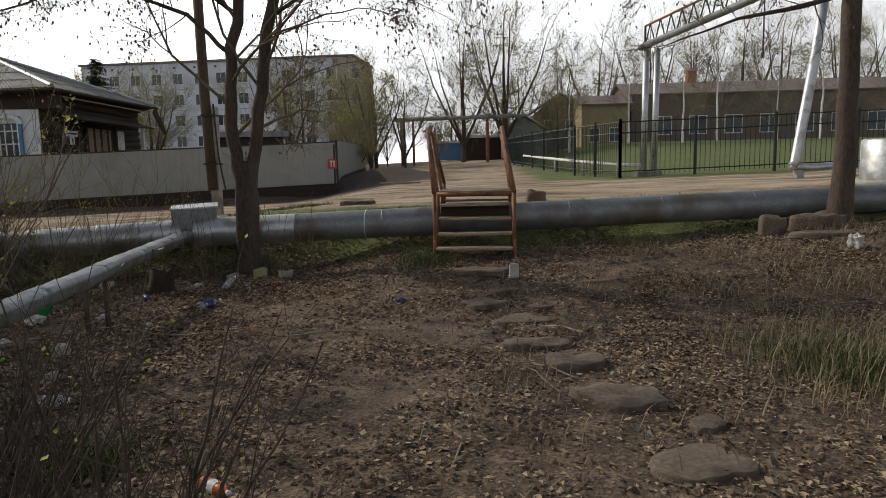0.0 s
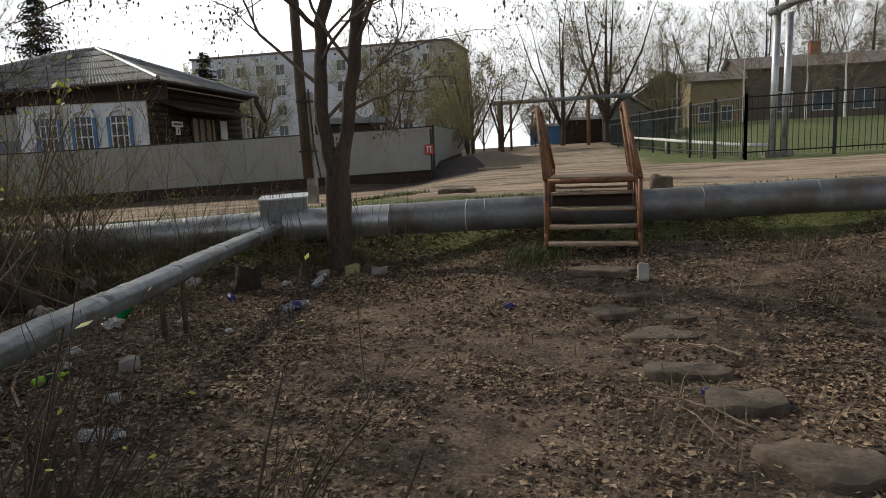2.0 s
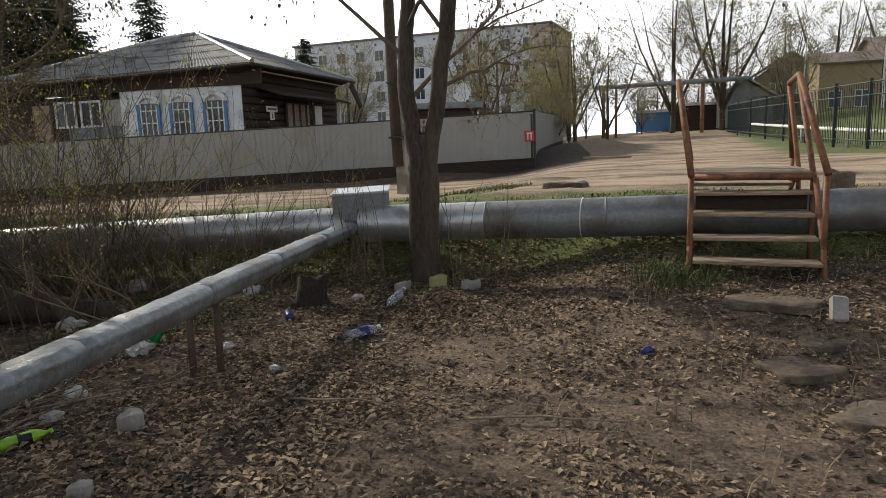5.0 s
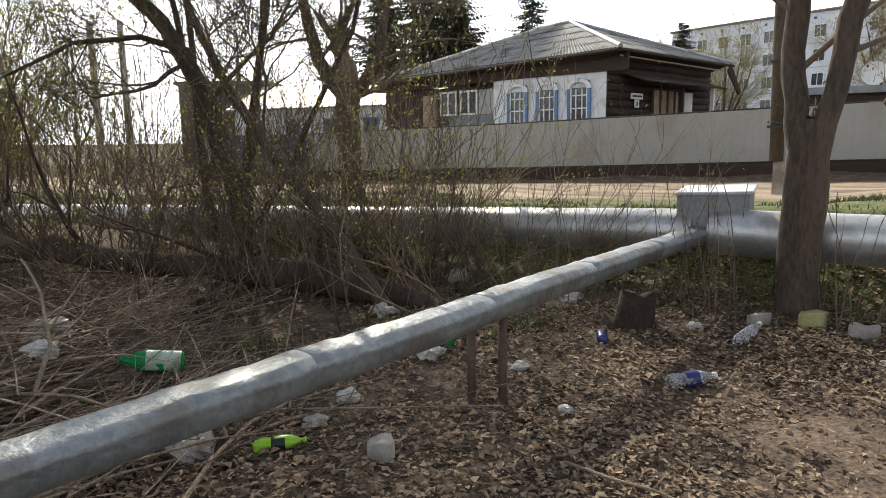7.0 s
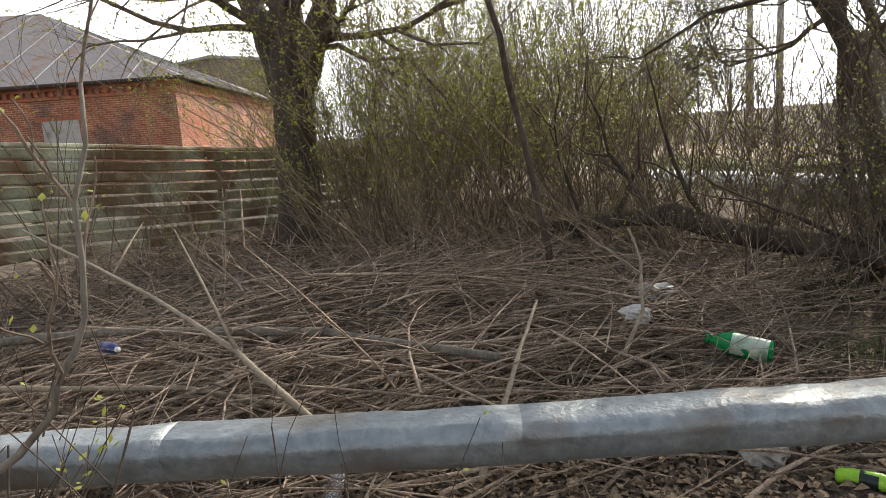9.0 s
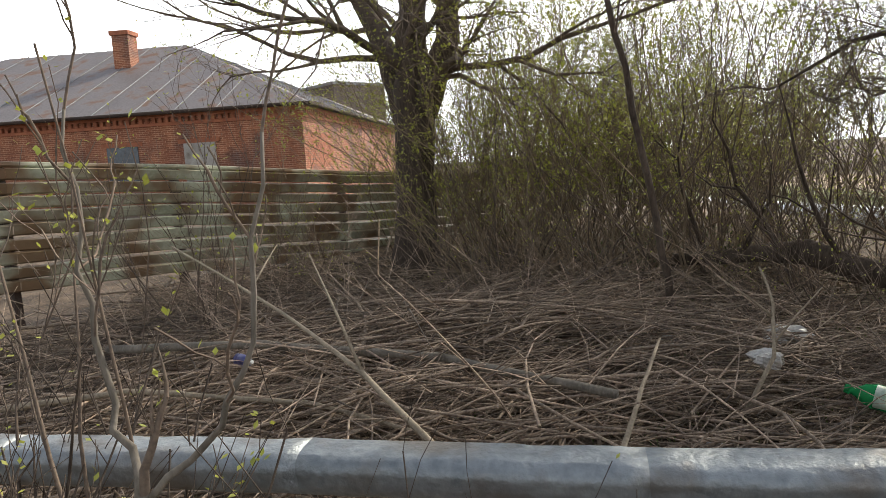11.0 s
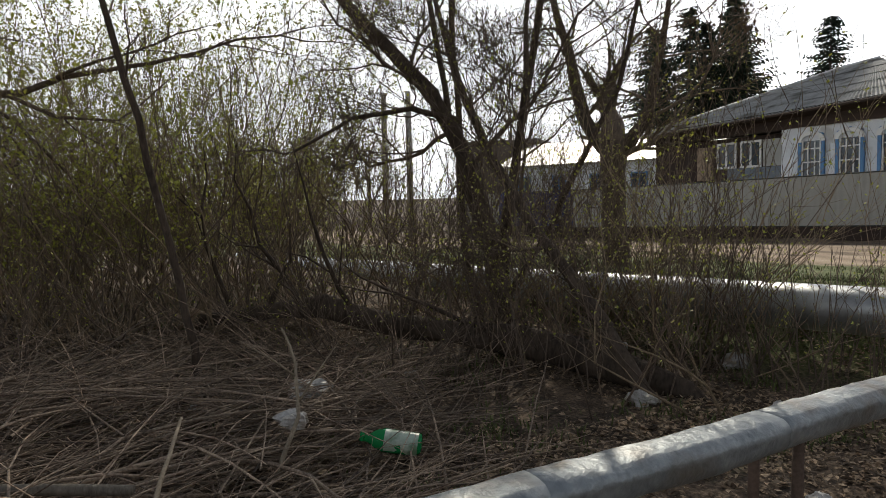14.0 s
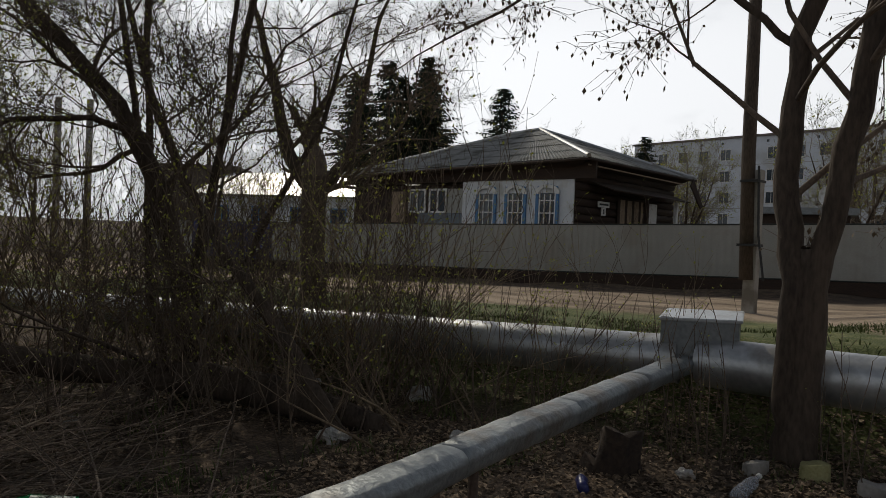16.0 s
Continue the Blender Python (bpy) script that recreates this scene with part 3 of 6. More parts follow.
FENCE_BACK = [(-5.5, 27.7), (-6.6, 34.0), (-7.6, 42.0), (-8.4, 50.0)]


def fence_base(x, y):
    return road_z(x, y) - 0.02 + (0.12 if y > 28 else 0.0)


def sheet_panel(a, b, za, zb, h):
    """One profiled sheet between two points on the ground."""
    a, b = Vector(a), Vector(b)
    d = (b - a)
    run = d.length
    d.normalize()
    nrm = Vector((d.y, -d.x))
    mb = Mesh()
    n_ = max(8, int(run / 0.05))
    for k in range(n_ + 1):
        q = a + d * run * k / n_ + nrm * (0.005 if (k // 2) % 2 else -0.003)
        z = za + (zb - za) * k / n_
        mb.v += [Vector((q.x, q.y, z)), Vector((q.x, q.y, z + h)), Vector((q.x - nrm.x * 0.004, q.y - nrm.y * 0.004, z + h)), Vector((q.x - nrm.x * 0.004, q.y - nrm.y * 0.004, z))]
    for k in range(n_):
        i = 4 * k
        mb.f += [(i, i + 4, i + 5, i + 1), (i + 1, i + 5, i + 6, i + 2), (i + 2, i + 6, i + 7, i + 3)]
    return mb


def sheet_fence():
    f = thing("sheet_fence", "grey-beige profiled sheet fence with dark capping", "fence")
    for line in (FENCE, FENCE_BACK):
        for (ax, ay), (bx, by) in zip(line, line[1:]):
            run = math.hypot(bx - ax, by - ay)
            n_ = max(1, round(run / 2.6))
            for k in range(n_):
                p = [(ax + (bx - ax) * t, ay + (by - ay) * t) for t in (k / n_, (k + 1) / n_)]
                z = [fence_base(*q) + 0.10 for q in p]
                part("fence_sheet", sheet_panel(p[0], p[1], z[0], z[1], 1.58), M_DARKBLUE if -31.5 < (p[0][0] + p[1][0]) / 2 < -27.2 else M_FENCE, f, "dark blue fence sheet" if -31.5 < (p[0][0] + p[1][0]) / 2 < -27.2 else "")
                d = Vector((p[1][0] - p[0][0], p[1][1] - p[0][1], z[1] - z[0]))
                for dz, r in ((1.59, 0.025), (-0.01, 0.022)):
                    part("rail", Mesh().tube([(*p[0], z[0] + dz), (*p[1], z[1] + dz)], r, 6), M_DARKMETAL, f)
                q = Vector((p[0][0], p[0][1], z[0])) + Vector((-d.y, d.x, 0)).normalized() * 0.07
                part("post", Mesh().box((0.06, 0.06, 1.75), Matrix.Translation((q.x, q.y, q.z + 0.62))), M_DARKMETAL, f)
                mb = Mesh().slab([(p[0][0], p[0][1], z[0] - 0.8), (p[1][0], p[1][1], z[1] - 0.8), (p[1][0], p[1][1], z[1] - 0.03), (p[0][0], p[0][1], z[0] - 0.03)], 0.06)
                part("plinth_board", mb, M_TIMBER, f, "dark weathered plinth board")
    part("corner_post", Mesh().box((0.07, 0.07, 2.0), at(-5.46, 27.63, fence_base(-5.46, 27.6) + 0.75)), M_DARKMETAL, f)
    return f


sheet_fence()
sign = thing("number_sign", "small red square sign with pale bars", "sign", at(-5.62, 27.56, fence_base(-5.6, 27.6) + 0.86, 16))
part("plate", Mesh().box((0.34, 0.02, 0.36), None, bevel=0.004), M_RED, sign)
for px in (-0.055, 0.055):
    part("bar", Mesh().box((0.04, 0.006, 0.2), at(px, -0.013, -0.02)), M_WHITE, sign)
part("bar", Mesh().box((0.2, 0.006, 0.04), at(0, -0.013, 0.1)), M_WHITE, sign)


# trees and bushes
def grow(wood, tips, p, d, length, r, level, rng, kids=3, spread=0.7, lift=0.15, wiggle=0.18, shrink=0.62, droop=0.0, sides=7, min_r=0.0035, coarse=False):
    """One limb with its twigs. Collects tubes in wood and twig ends in tips."""
    n_ = 5 if level > 1 else (2 + level if coarse else 4)
    pts, q, v = [Vector(p)], Vector(p), Vector(d).normalized()
    for k in range(n_):
        v = (v + Vector((rng.gauss(0, wiggle), rng.gauss(0, wiggle), rng.gauss(0, wiggle) + lift - droop * k / n_))).normalized()
        q = q + v * length / n_
        pts.append(q.copy())
    radii = [max(min_r, r * (1 - 0.55 * k / n_)) for k in range(n_ + 1)]
    if level == 0:
        radii = [max(min_r * 0.6, r * (1 - 0.8 * k / n_)) for k in range(n_ + 1)]
    wood.tube(pts, radii, max(3, sides), caps=level > 2)
    if level == 0:
        tips += [(pts[k], (pts[k] - pts[k - 1]).normalized()) for k in range(1, len(pts))]
        return
    for k in range(kids + rng.randint(0, 1)):
        t = rng.uniform(0.3, 1.0) if k else 1.0
        i = min(n_ - 1, int(t * n_))
        base = pts[i].lerp(pts[i + 1], t * n_ - i if i < n_ else 1)
        along = (pts[i + 1] - pts[i]).normalized()
        sd = along.orthogonal().normalized()
        sd.rotate(Matrix.Rotation(rng.uniform(0, 6.283), 3, along))
        nd = (along + sd * rng.uniform(0.4, 1.1) * spread).normalized() if k else (along + sd * 0.25).normalized()
        grow(wood, tips, base, nd, length * shrink * rng.uniform(0.75, 1.15), radii[i] * (0.62 if k else 0.8), level - 1, rng, kids, spread, lift, wiggle, shrink, droop, max(3, sides - 2), min_r, coarse)


def leaves_at(tips, rng, share, size, hang=False, per=1):
    mb = Mesh()
    for p, d in tips:
        for _ in range(per):
            if rng.random() > share:
                continue
            u = Vector((rng.gauss(0, 1), rng.gauss(0, 1), rng.gauss(0, 0.6))).normalized()
            w = Vector((0, 0, -1)) + u * 0.35 if hang else (u + Vector((0, 0, 0.6))).normalized()
            s = size * rng.uniform(0.6, 1.3)
            o = Vector(p) + u * size * 0.5
            sd = w.cross(u).normalized() * s * 0.33
            mb.poly([o, o + w * s * 0.5 + sd, o + w * s, o + w * s * 0.5 - sd])
    return mb


def tree(name, label, limbs, levels, seed, leaf=None, bark=None, category="tree", group="", twig=None, sprays=0, spray=0.3, bough=0.42, far=False, **kw):
    """limbs: rows of (points, radii) for the stems; each bears crowns of boughs from its upper part."""
    rng = random.Random(seed)
    t = thing(name, label, category, group=group)
    stems, wood, tips = [], Mesh(), []
    for pts, radii, first, boughs, length, *less in limbs:
        depth = less[0] if less else levels
        fine, fr = [], []
        for a in range(len(pts) - 1):
            for k in range(4):
                u = k / 4
                p = Vector(pts[a]).lerp(Vector(pts[a + 1]), u)
                fine.append(p + Vector((rng.gauss(0, 0.012), rng.gauss(0, 0.012), 0)))
                fr.append((radii[a] + (radii[a + 1] - radii[a]) * u) * rng.uniform(0.96, 1.05))
        fine.append(Vector(pts[-1]))
        fr.append(radii[-1])
        stems.append(Mesh().tube(fine, fr, 14))
        n_ = len(fine) - 1
        for b in range(boughs):
            u = first + (1 - first) * (b + 0.5) / boughs
            i = min(n_ - 1, int(u * n_))
            along = (fine[i + 1] - fine[i]).normalized()
            sd = along.orthogonal().normalized()
            sd.rotate(Matrix.Rotation(b * 2.4 + rng.uniform(-0.4, 0.4), 3, along))
            grow(wood, tips, fine[i], along * 0.55 + sd, length * rng.uniform(0.7, 1.15) * (1.15 - 0.5 * u), fr[i] * bough, depth, rng, **kw)
        grow(wood, tips, fine[-1], fine[-1] - fine[-2], length * 0.8, fr[-1], depth, rng, **kw)
    ends = []
    for p, d in tips:
        for _ in range(sprays):
            e = (d * 0.7 + Vector((rng.gauss(0, 0.6), rng.gauss(0, 0.6), rng.gauss(0.1, 0.5)))).normalized() * spray * rng.uniform(0.4, 1.3)
            if far:
                w = e.orthogonal().normalized() * 0.005
                wood.poly([p - w, p + w, p + e])
            else:
                k = p + e * 0.5 + Vector((rng.gauss(0, 0.03), rng.gauss(0, 0.03), rng.gauss(0, 0.03)))
                wood.tube([p, k, p + e], [0.0032, 0.0026, 0.0018], 3, caps=False)
                ends += [(k, d), (p + e, d)]
    tips += ends
    for k, stem in enumerate(stems):
        part("limb" if k else "trunk", stem, bark or M_BARK, t, smooth=True)
    part("crown", wood, twig or M_TWIG, t, smooth=True)
    if leaf:
        share, size, hang, material, per = leaf
        part("foliage", leaves_at(tips, rng, share, size, hang, per), material, t)
    return t


g0 = ground_z(-3.2, 11.4)
tree("maple_tree", "twin-stemmed grey-brown maple with hanging dry seeds", [
    ([(-3.2, 11.44, g0 - 0.15), (-3.2, 11.44, 0.45), (-3.21, 11.46, 1.1), (-3.2, 11.49, 1.75)], [0.16, 0.115, 0.10, 0.06], 0.9, 0, 0.04, 0),
    ([(-3.26, 11.42, g0 - 0.15), (-3.28, 11.42, 0.55), (-3.28, 11.45, 1.5), (-3.40, 11.5, 2.3), (-3.34, 11.6, 3.4), (-3.1, 11.7, 4.8), (-3.0, 11.8, 6.5)], [0.10, 0.09, 0.09, 0.088, 0.08, 0.07, 0.05], 0.45, 9, 2.4),
    ([(-3.12, 11.46, g0 - 0.15), (-3.14, 11.46, 0.55), (-3.14, 11.5, 1.45), (-2.98, 11.55, 2.5), (-2.82, 11.6, 3.6), (-2.5, 11.7, 5.0), (-2.3, 11.8, 6.6)], [0.10, 0.09, 0.088, 0.086, 0.08, 0.066, 0.05], 0.45, 9, 2.4),
    ([(-3.36, 11.6, 3.3), (-3.9, 11.45, 3.85), (-4.6, 11.3, 4.1), (-5.6, 10.95, 4.05), (-6.8, 10.6, 3.6)], [0.034, 0.029, 0.023, 0.016, 0.008], 0.25, 11, 0.7, 1),
    ([(-3.3, 11.6, 3.9), (-4.2, 10.8, 4.6), (-5.2, 10.0, 4.5), (-6.2, 9.3, 4.1)], [0.030, 0.024, 0.016, 0.008], 0.25, 10, 0.7, 1),
    ([(-2.75, 11.6, 3.8), (-1.7, 11.5, 4.4), (-0.5, 11.3, 4.4), (0.5, 11.2, 4.05)], [0.028, 0.023, 0.016, 0.008], 0.25, 9, 0.7, 1),
], 2, 5, leaf=(0.8, 0.046, True, M_CATKIN, 1), lift=0.02, droop=0.12, kids=4, sprays=2, spray=0.34, bough=0.3)


# old timber house behind the sheet fence
def carved_window(parent, x0, x1, z0, z1):
    w = new("window")
    w.parent = parent
    cx, wd = (x0 + x1) / 2, x1 - x0
    part("pane", Mesh().box((wd - 0.3, 0.02, z1 - z0 - 0.45), at(cx, -0.02, (z0 + z1) / 2 - 0.1)), M_GLASS, w)
    for s in (-1, 1):
        part("jamb", Mesh().box((0.13, 0.07, z1 - z0 - 0.28), at(cx + s * (wd / 2 - 0.07), -0.06, (z0 + z1) / 2 - 0.14), bevel=0.012), M_BLUE, w, "blue carved window jamb")
        part("jamb_edge", Mesh().box((0.05, 0.05, z1 - z0 - 0.3), at(cx + s * (wd / 2 - 0.175), -0.05, (z0 + z1) / 2 - 0.14), bevel=0.008), M_WHITE, w)
    arch = Mesh()
    for k in range(9):
        a0, a1 = math.pi * k / 9, math.pi * (k + 1) / 9
        r0, r1, top = 0.62, 0.42, z1 - 0.36
        q = [(cx + math.cos(a) * r * wd / 1.13, -0.075, top + math.sin(a) * r * 0.62) for a, r in ((a0, r0), (a0, r1), (a1, r1), (a1, r0))]
        arch.slab(q, 0.05)
    part("crown_arch", arch, M_WHITE, w, "white carved arch over the window")
    crest = Mesh()
    for k in range(-3, 4):
        crest.box((0.09, 0.05, 0.12), pose(cx + k * 0.15 * wd / 1.13, -0.06, z1 - 0.01 - 0.035 * abs(k), 0, k * 9, 0), bevel=0.01)
    part("crest", crest, M_BLUE, w, "blue scalloped crest")
    part("sill", Mesh().box((wd, 0.14, 0.06), at(cx, -0.08, z0 + 0.02), bevel=0.01), M_WHITE, w)
    for dx in (-0.14, 0.14):
        part("glazing_bar", Mesh().box((0.045, 0.04, z1 - z0 - 0.5), at(cx + dx, -0.045, (z0 + z1) / 2 - 0.12)), M_WHITE, w)
    for dz in (0.28, -0.22):
        part("glazing_bar", Mesh().box((wd - 0.34, 0.04, 0.045), at(cx, -0.045, (z0 + z1) / 2 + dz)), M_WHITE, w)
    return w


def roof_slope(a, b, top_a, top_b, step=0.16, amp=0.028, rows=4):
    """A corrugated slope between an eave a-b and a ridge top_a-top_b, laid in overlapping rows."""
    a, b, top_a, top_b = (Vector(p) for p in (a, b, top_a, top_b))
    nrm = (b - a).cross(top_a - a if (top_a - a).length > 0.1 else top_b - a).normalized()
    if nrm.z < 0:
        nrm = -nrm
    mb = Mesh()
    run = (b - a).length
    n_ = max(4, int(run / (step / 2)))
    for r in range(rows):
        u0, u1 = r / rows, min(1, (r + 1) / rows + 0.015)
        base = len(mb.v)
        for k in range(n_ + 1):
            t = k / n_
            lo, hi = a.lerp(b, t), top_a.lerp(top_b, t)
            wave = nrm * amp * math.cos(k * math.pi)
            tilt = nrm * (0.03 if r else 0.0)
            for u, off in ((u0, tilt), (u1, Vector((0, 0, 0)))):
                p = lo.lerp(hi, u)
                squeeze = 1 - u * (1 - max(0.05, (top_b - top_a).length / run))
                mb.v.append(p + wave * squeeze + off)
        for k in range(n_):
            i = base + 2 * k
            if r:
                j = i - 2 * (n_ + 1)
                mb.f.append((j + 1, j + 3, i + 2, i))
            mb.f.append((i, i + 2, i + 3, i + 1))
    return mb


def old_house():
    h = thing("timber_house", "old dark timber house with white facade, blue carved windows", "house", pose(-17.17, 27.59, 0, 0, 0, 5.77))
    part("wall", Mesh().box((5.6, 0.25, 4.0), at(-2.8, 0.125, 2.15)), M_WHITEWASH, h, "whitewashed front wall")
    for k in range(14):
        part("log", Mesh().tube([(0.0, 0.05, 0.45 + k * 0.31), (0.0, 9.2, 0.45 + k * 0.31)], 0.17, 8), M_TIMBER, h, smooth=True)
    part("wall", Mesh().box((7.6, 0.25, 3.9), at(-9.4, 0.6, 2.1)), M_TIMBER, h, "dark boarded wall of the lean-to")
    part("wall", Mesh().box((13.0, 0.25, 4.2), at(-6.5, 9.2, 2.3)), M_TIMBER, h)
    part("wall", Mesh().box((0.25, 8.8, 4.2), at(-13.1, 4.8, 2.3)), M_TIMBER, h)
    part("frieze", Mesh().box((14.3, 0.12, 0.75), at(-6.2, -0.04, 4.5)), M_TIMBER, h, "dark boarded frieze under the eaves")
    # added board closing the gap behind the frieze, keeps sun off the wall top
    part("eave_sun_block", Mesh().box((7.9, 0.8, 0.05), at(-9.3, 0.33, 4.13)), M_TIMBER, h)
    for x0, x1 in ((-4.79, -3.69), (-3.26, -2.17), (-1.71, -0.63)):
        carved_window(h, x0, x1, 2.1, 3.9)
    for x0, x1 in ((-9.3, -8.2), (-8.0, -6.9)):
        w = new("window")
        w.parent = h
        part("pane", Mesh().box((x1 - x0 - 0.15, 0.02, 0.95), at((x0 + x1) / 2, 0.44, 3.3)), M_GLASS, w)
        for dx in (x0 + 0.05, (x0 + x1) / 2, x1 - 0.05):
            part("frame_bar", Mesh().box((0.09, 0.06, 1.1), at(dx, 0.42, 3.3)), M_WHITE, w)
        for dz in (2.78, 3.82):
            part("frame_bar", Mesh().box((x1 - x0, 0.06, 0.09), at((x0 + x1) / 2, 0.415, dz)), M_WHITE, w)
    part("panel", Mesh().box((1.15, 0.05, 1.1), at(-6.25, 0.43, 3.3)), M_FENCE, h, "grey infill panel beside the veranda windows")
    part("panel", Mesh().box((3.0, 0.08, 0.75), at(-7.1, 0.36, 2.35)), M_SLATEBLUE, h, "slate-grey lower panel of the veranda")
    part("panel", Mesh().box((0.9, 0.08, 1.5), at(-10.0, 0.42, 3.0)), M_PLANK, h, "bare plywood panel")
    # hipped roof
    pk, ql = (-4.6, 4.4, 6.95), (-6.2, 4.4, 6.85)
    fr, fl, br, bl = (1.0, -0.75, 4.86), (-13.0, -0.75, 4.48), (0.85, 10.1, 4.96), (-13.0, 10.1, 4.6)
    part("roof", roof_slope(fl, fr, ql, pk, rows=5), M_SLATE, h, "grey corrugated slate roof slope")
    part("roof", roof_slope(fr, br, pk, pk, rows=5), M_SLATE, h, "grey corrugated slate roof slope")
    part("roof", roof_slope(bl, fl, ql, ql, rows=4), M_SLATE, h)
    part("roof", roof_slope(br, bl, pk, ql, rows=4), M_SLATE, h)
    for a, b in ((fr, pk), (br, pk), (fl, ql), (pk, ql)):
        a, b = Vector(a) + Vector((0, 0, 0.05)), Vector(b) + Vector((0, 0, 0.05))
        part("ridge_cap", Mesh().tube([a, b], 0.09, 8), M_ZINC, h, "bright sheet-metal hip cap")
    for a, b in ((fl, fr), (fr, br)):
        part("fascia", Mesh().tube([Vector(a) - Vector((0, 0, 0.07)), Vector(b) - Vector((0, 0, 0.07))], 0.06, 6), M_TIMBER, h)
    soff = Mesh().poly([(-13.4, -0.7, 4.58), (0.9, -0.7, 4.88), (0.8, 9.6, 4.9), (-0.1, 9.2, 4.5), (-0.1, 0, 4.5), (-13.2, 0, 4.4)])
    part("soffit", soff, M_TIMBER, h)
    # porch on the side
    part("porch_awning", Mesh().slab([(0.1, 0.8, 4.15), (1.3, 0.8, 3.75), (1.3, 8.4, 3.75), (0.1, 8.4, 4.15)], 0.05), M_TIMBER, h, "sagging dark board awning")
    part("gutter_pole", Mesh().tube([(0.75, -0.3, 4.62), (0.75, 9.0, 4.62)], 0.035, 6), M_PLANK, h, "pale pole under the eaves")
    for k in range(11):
        part("board", Mesh().box((0.04, 0.2, 1.9), at(0.24, 3.3 + k * 0.22, 2.6)), M_PLANK if k % 3 else M_TIMBER, h)
    part("porch_post", Mesh().box((0.16, 0.16, 3.2), at(0.9, 7.7, 2.1), bevel=0.015), M_WHITE, h, "white porch post")
    part("porch_post", Mesh().box((0.14, 0.14, 3.2), at(0.9, 4.6, 2.1), bevel=0.015), M_TIMBER, h)
    part("porch_window", Mesh().box((0.05, 0.8, 0.9), at(0.22, 6.7, 3.1)), M_WHITE, h)
    part("barge_board", Mesh().slab([(0.9, 9.55, 4.95), (0.9, 10.9, 3.7), (0.9, 10.6, 3.55), (0.9, 9.2, 4.6)], 0.06), M_TIMBER, h, "dark slanting barge board")
    p = new("name_plate", Mesh().box((0.03, 0.95, 0.24), at(0.25, 1.95, 3.24), bevel=0.005).mesh("name_plate", M_WHITE))
    p.parent = h
    n_ = new("number_plate", Mesh().box((0.03, 0.36, 0.32), at(0.252, 1.95, 2.95), bevel=0.005).mesh("number_plate", M_WHITE))
    n_.parent = h
    part("plate_mark", Mesh().box((0.006, 0.09, 0.2), at(0.272, 1.95, 2.95)), M_DARKMETAL, n_)
    part("plate_mark", Mesh().box((0.006, 0.75, 0.07), at(0.27, 1.95, 3.24)), M_DARKMETAL, p)
    part("aerial", Mesh().tube([(-5.4, 4.4, 7.0), (-5.4, 4.4, 8.1)], 0.012, 5).tube([(-5.7, 4.4, 7.8), (-5.1, 4.4, 7.8)], 0.008, 4), M_DARKMETAL, h)
    return h


old_house()


def plain_building(name, label, category, m, size, roof, wall, roofing, windows, roof_h=1.4, over=0.4, frame=None):
    """Walls, a gabled or flat roof and windows. size: width, depth, height. windows: rows of (x, z, w, h) on the front."""
    b = thing(name, label, category, m)
    w, d, h = size
    part("wall", Mesh().box((w, 0.3, h), at(w / 2, 0.15, h / 2)), wall, b)
    part("wall", Mesh().box((w, 0.3, h), at(w / 2, d - 0.15, h / 2)), wall, b)
    for x in (0.15, w - 0.15):
        part("wall", Mesh().box((0.3, d - 0.6, h), at(x, d / 2, h / 2)), wall, b)
    if roof == "gable":
        mb = Mesh()
        mb.slab([(-over, -over, h), (w + over, -over, h), (w + over, d / 2, h + roof_h), (-over, d / 2, h + roof_h)], 0.12)
        part("roof", mb, roofing, b)
        mb = Mesh()
        mb.slab([(w + over, d + over, h), (-over, d + over, h), (-over, d / 2, h + roof_h), (w + over, d / 2, h + roof_h)], 0.12)
        part("roof", mb, roofing, b)
        for x in (0.1, w - 0.1):
            part("gable", Mesh().slab([(x, 0, h), (x, d, h), (x, d / 2, h + roof_h - 0.1)], 0.1), wall, b)
    elif roof == "cross":
        part("roof", Mesh().slab([(-over, -over, h), (w / 2, -over, h + roof_h), (w / 2, d + over, h + roof_h), (-over, d + over, h)], -0.12), roofing, b)
        part("roof", Mesh().slab([(w + over, -over, h), (w + over, d + over, h), (w / 2, d + over, h + roof_h), (w / 2, -over, h + roof_h)], -0.12), roofing, b)
        for y in (0.1, d - 0.1):
            part("gable", Mesh().slab([(0, y, h), (w, y, h), (w / 2, y, h + roof_h - 0.1)], 0.1), wall, b)
    else:
        part("roof", Mesh().box((w + 0.5, d + 0.5, 0.25), at(w / 2, d / 2, h + 0.13)), roofing, b)
    for x, z, ww, hh in windows:
        q = new("window")
        q.parent = b
        part("pane", Mesh().box((ww, 0.04, hh), at(x, -0.025, z)), M_GLASS, q)
        fr = Mesh()
        for s in (-1, 1):
            fr.box((0.08, 0.07, hh + 0.1), at(x + s * ww / 2, -0.04, z))
            fr.box((ww + 0.1, 0.07, 0.08), at(x, -0.042, z + s * hh / 2))
        fr.box((0.06, 0.06, hh), at(x, -0.045, z))
        part("frame", fr, frame or M_WHITE, q)
    return b


# five-storey block of flats far behind the house
cols = [1.7 + 3.0 * k for k in range(13)]
flats = plain_building("apartment_building", "pale grey five-storey panel block of flats", "building", pose(-54.5, 92.5, 0.6, 0, 0, -2.5), (37.5, 12, 15.0), "flat", M_PANEL, M_BROWNROOF,
                       [(x, 1.9 + 2.75 * f, 1.35, 1.4) for x in cols for f in range(5)])
part("end_wall", Mesh().box((0.08, 12.02, 14.9), at(37.56, 6, 7.45)), M_PANEL_END, flats, "brownish end wall")
part("end_strip", Mesh().box((2.6, 0.06, 14.9), at(36.2, -0.035, 7.45)), M_PANEL_END, flats)
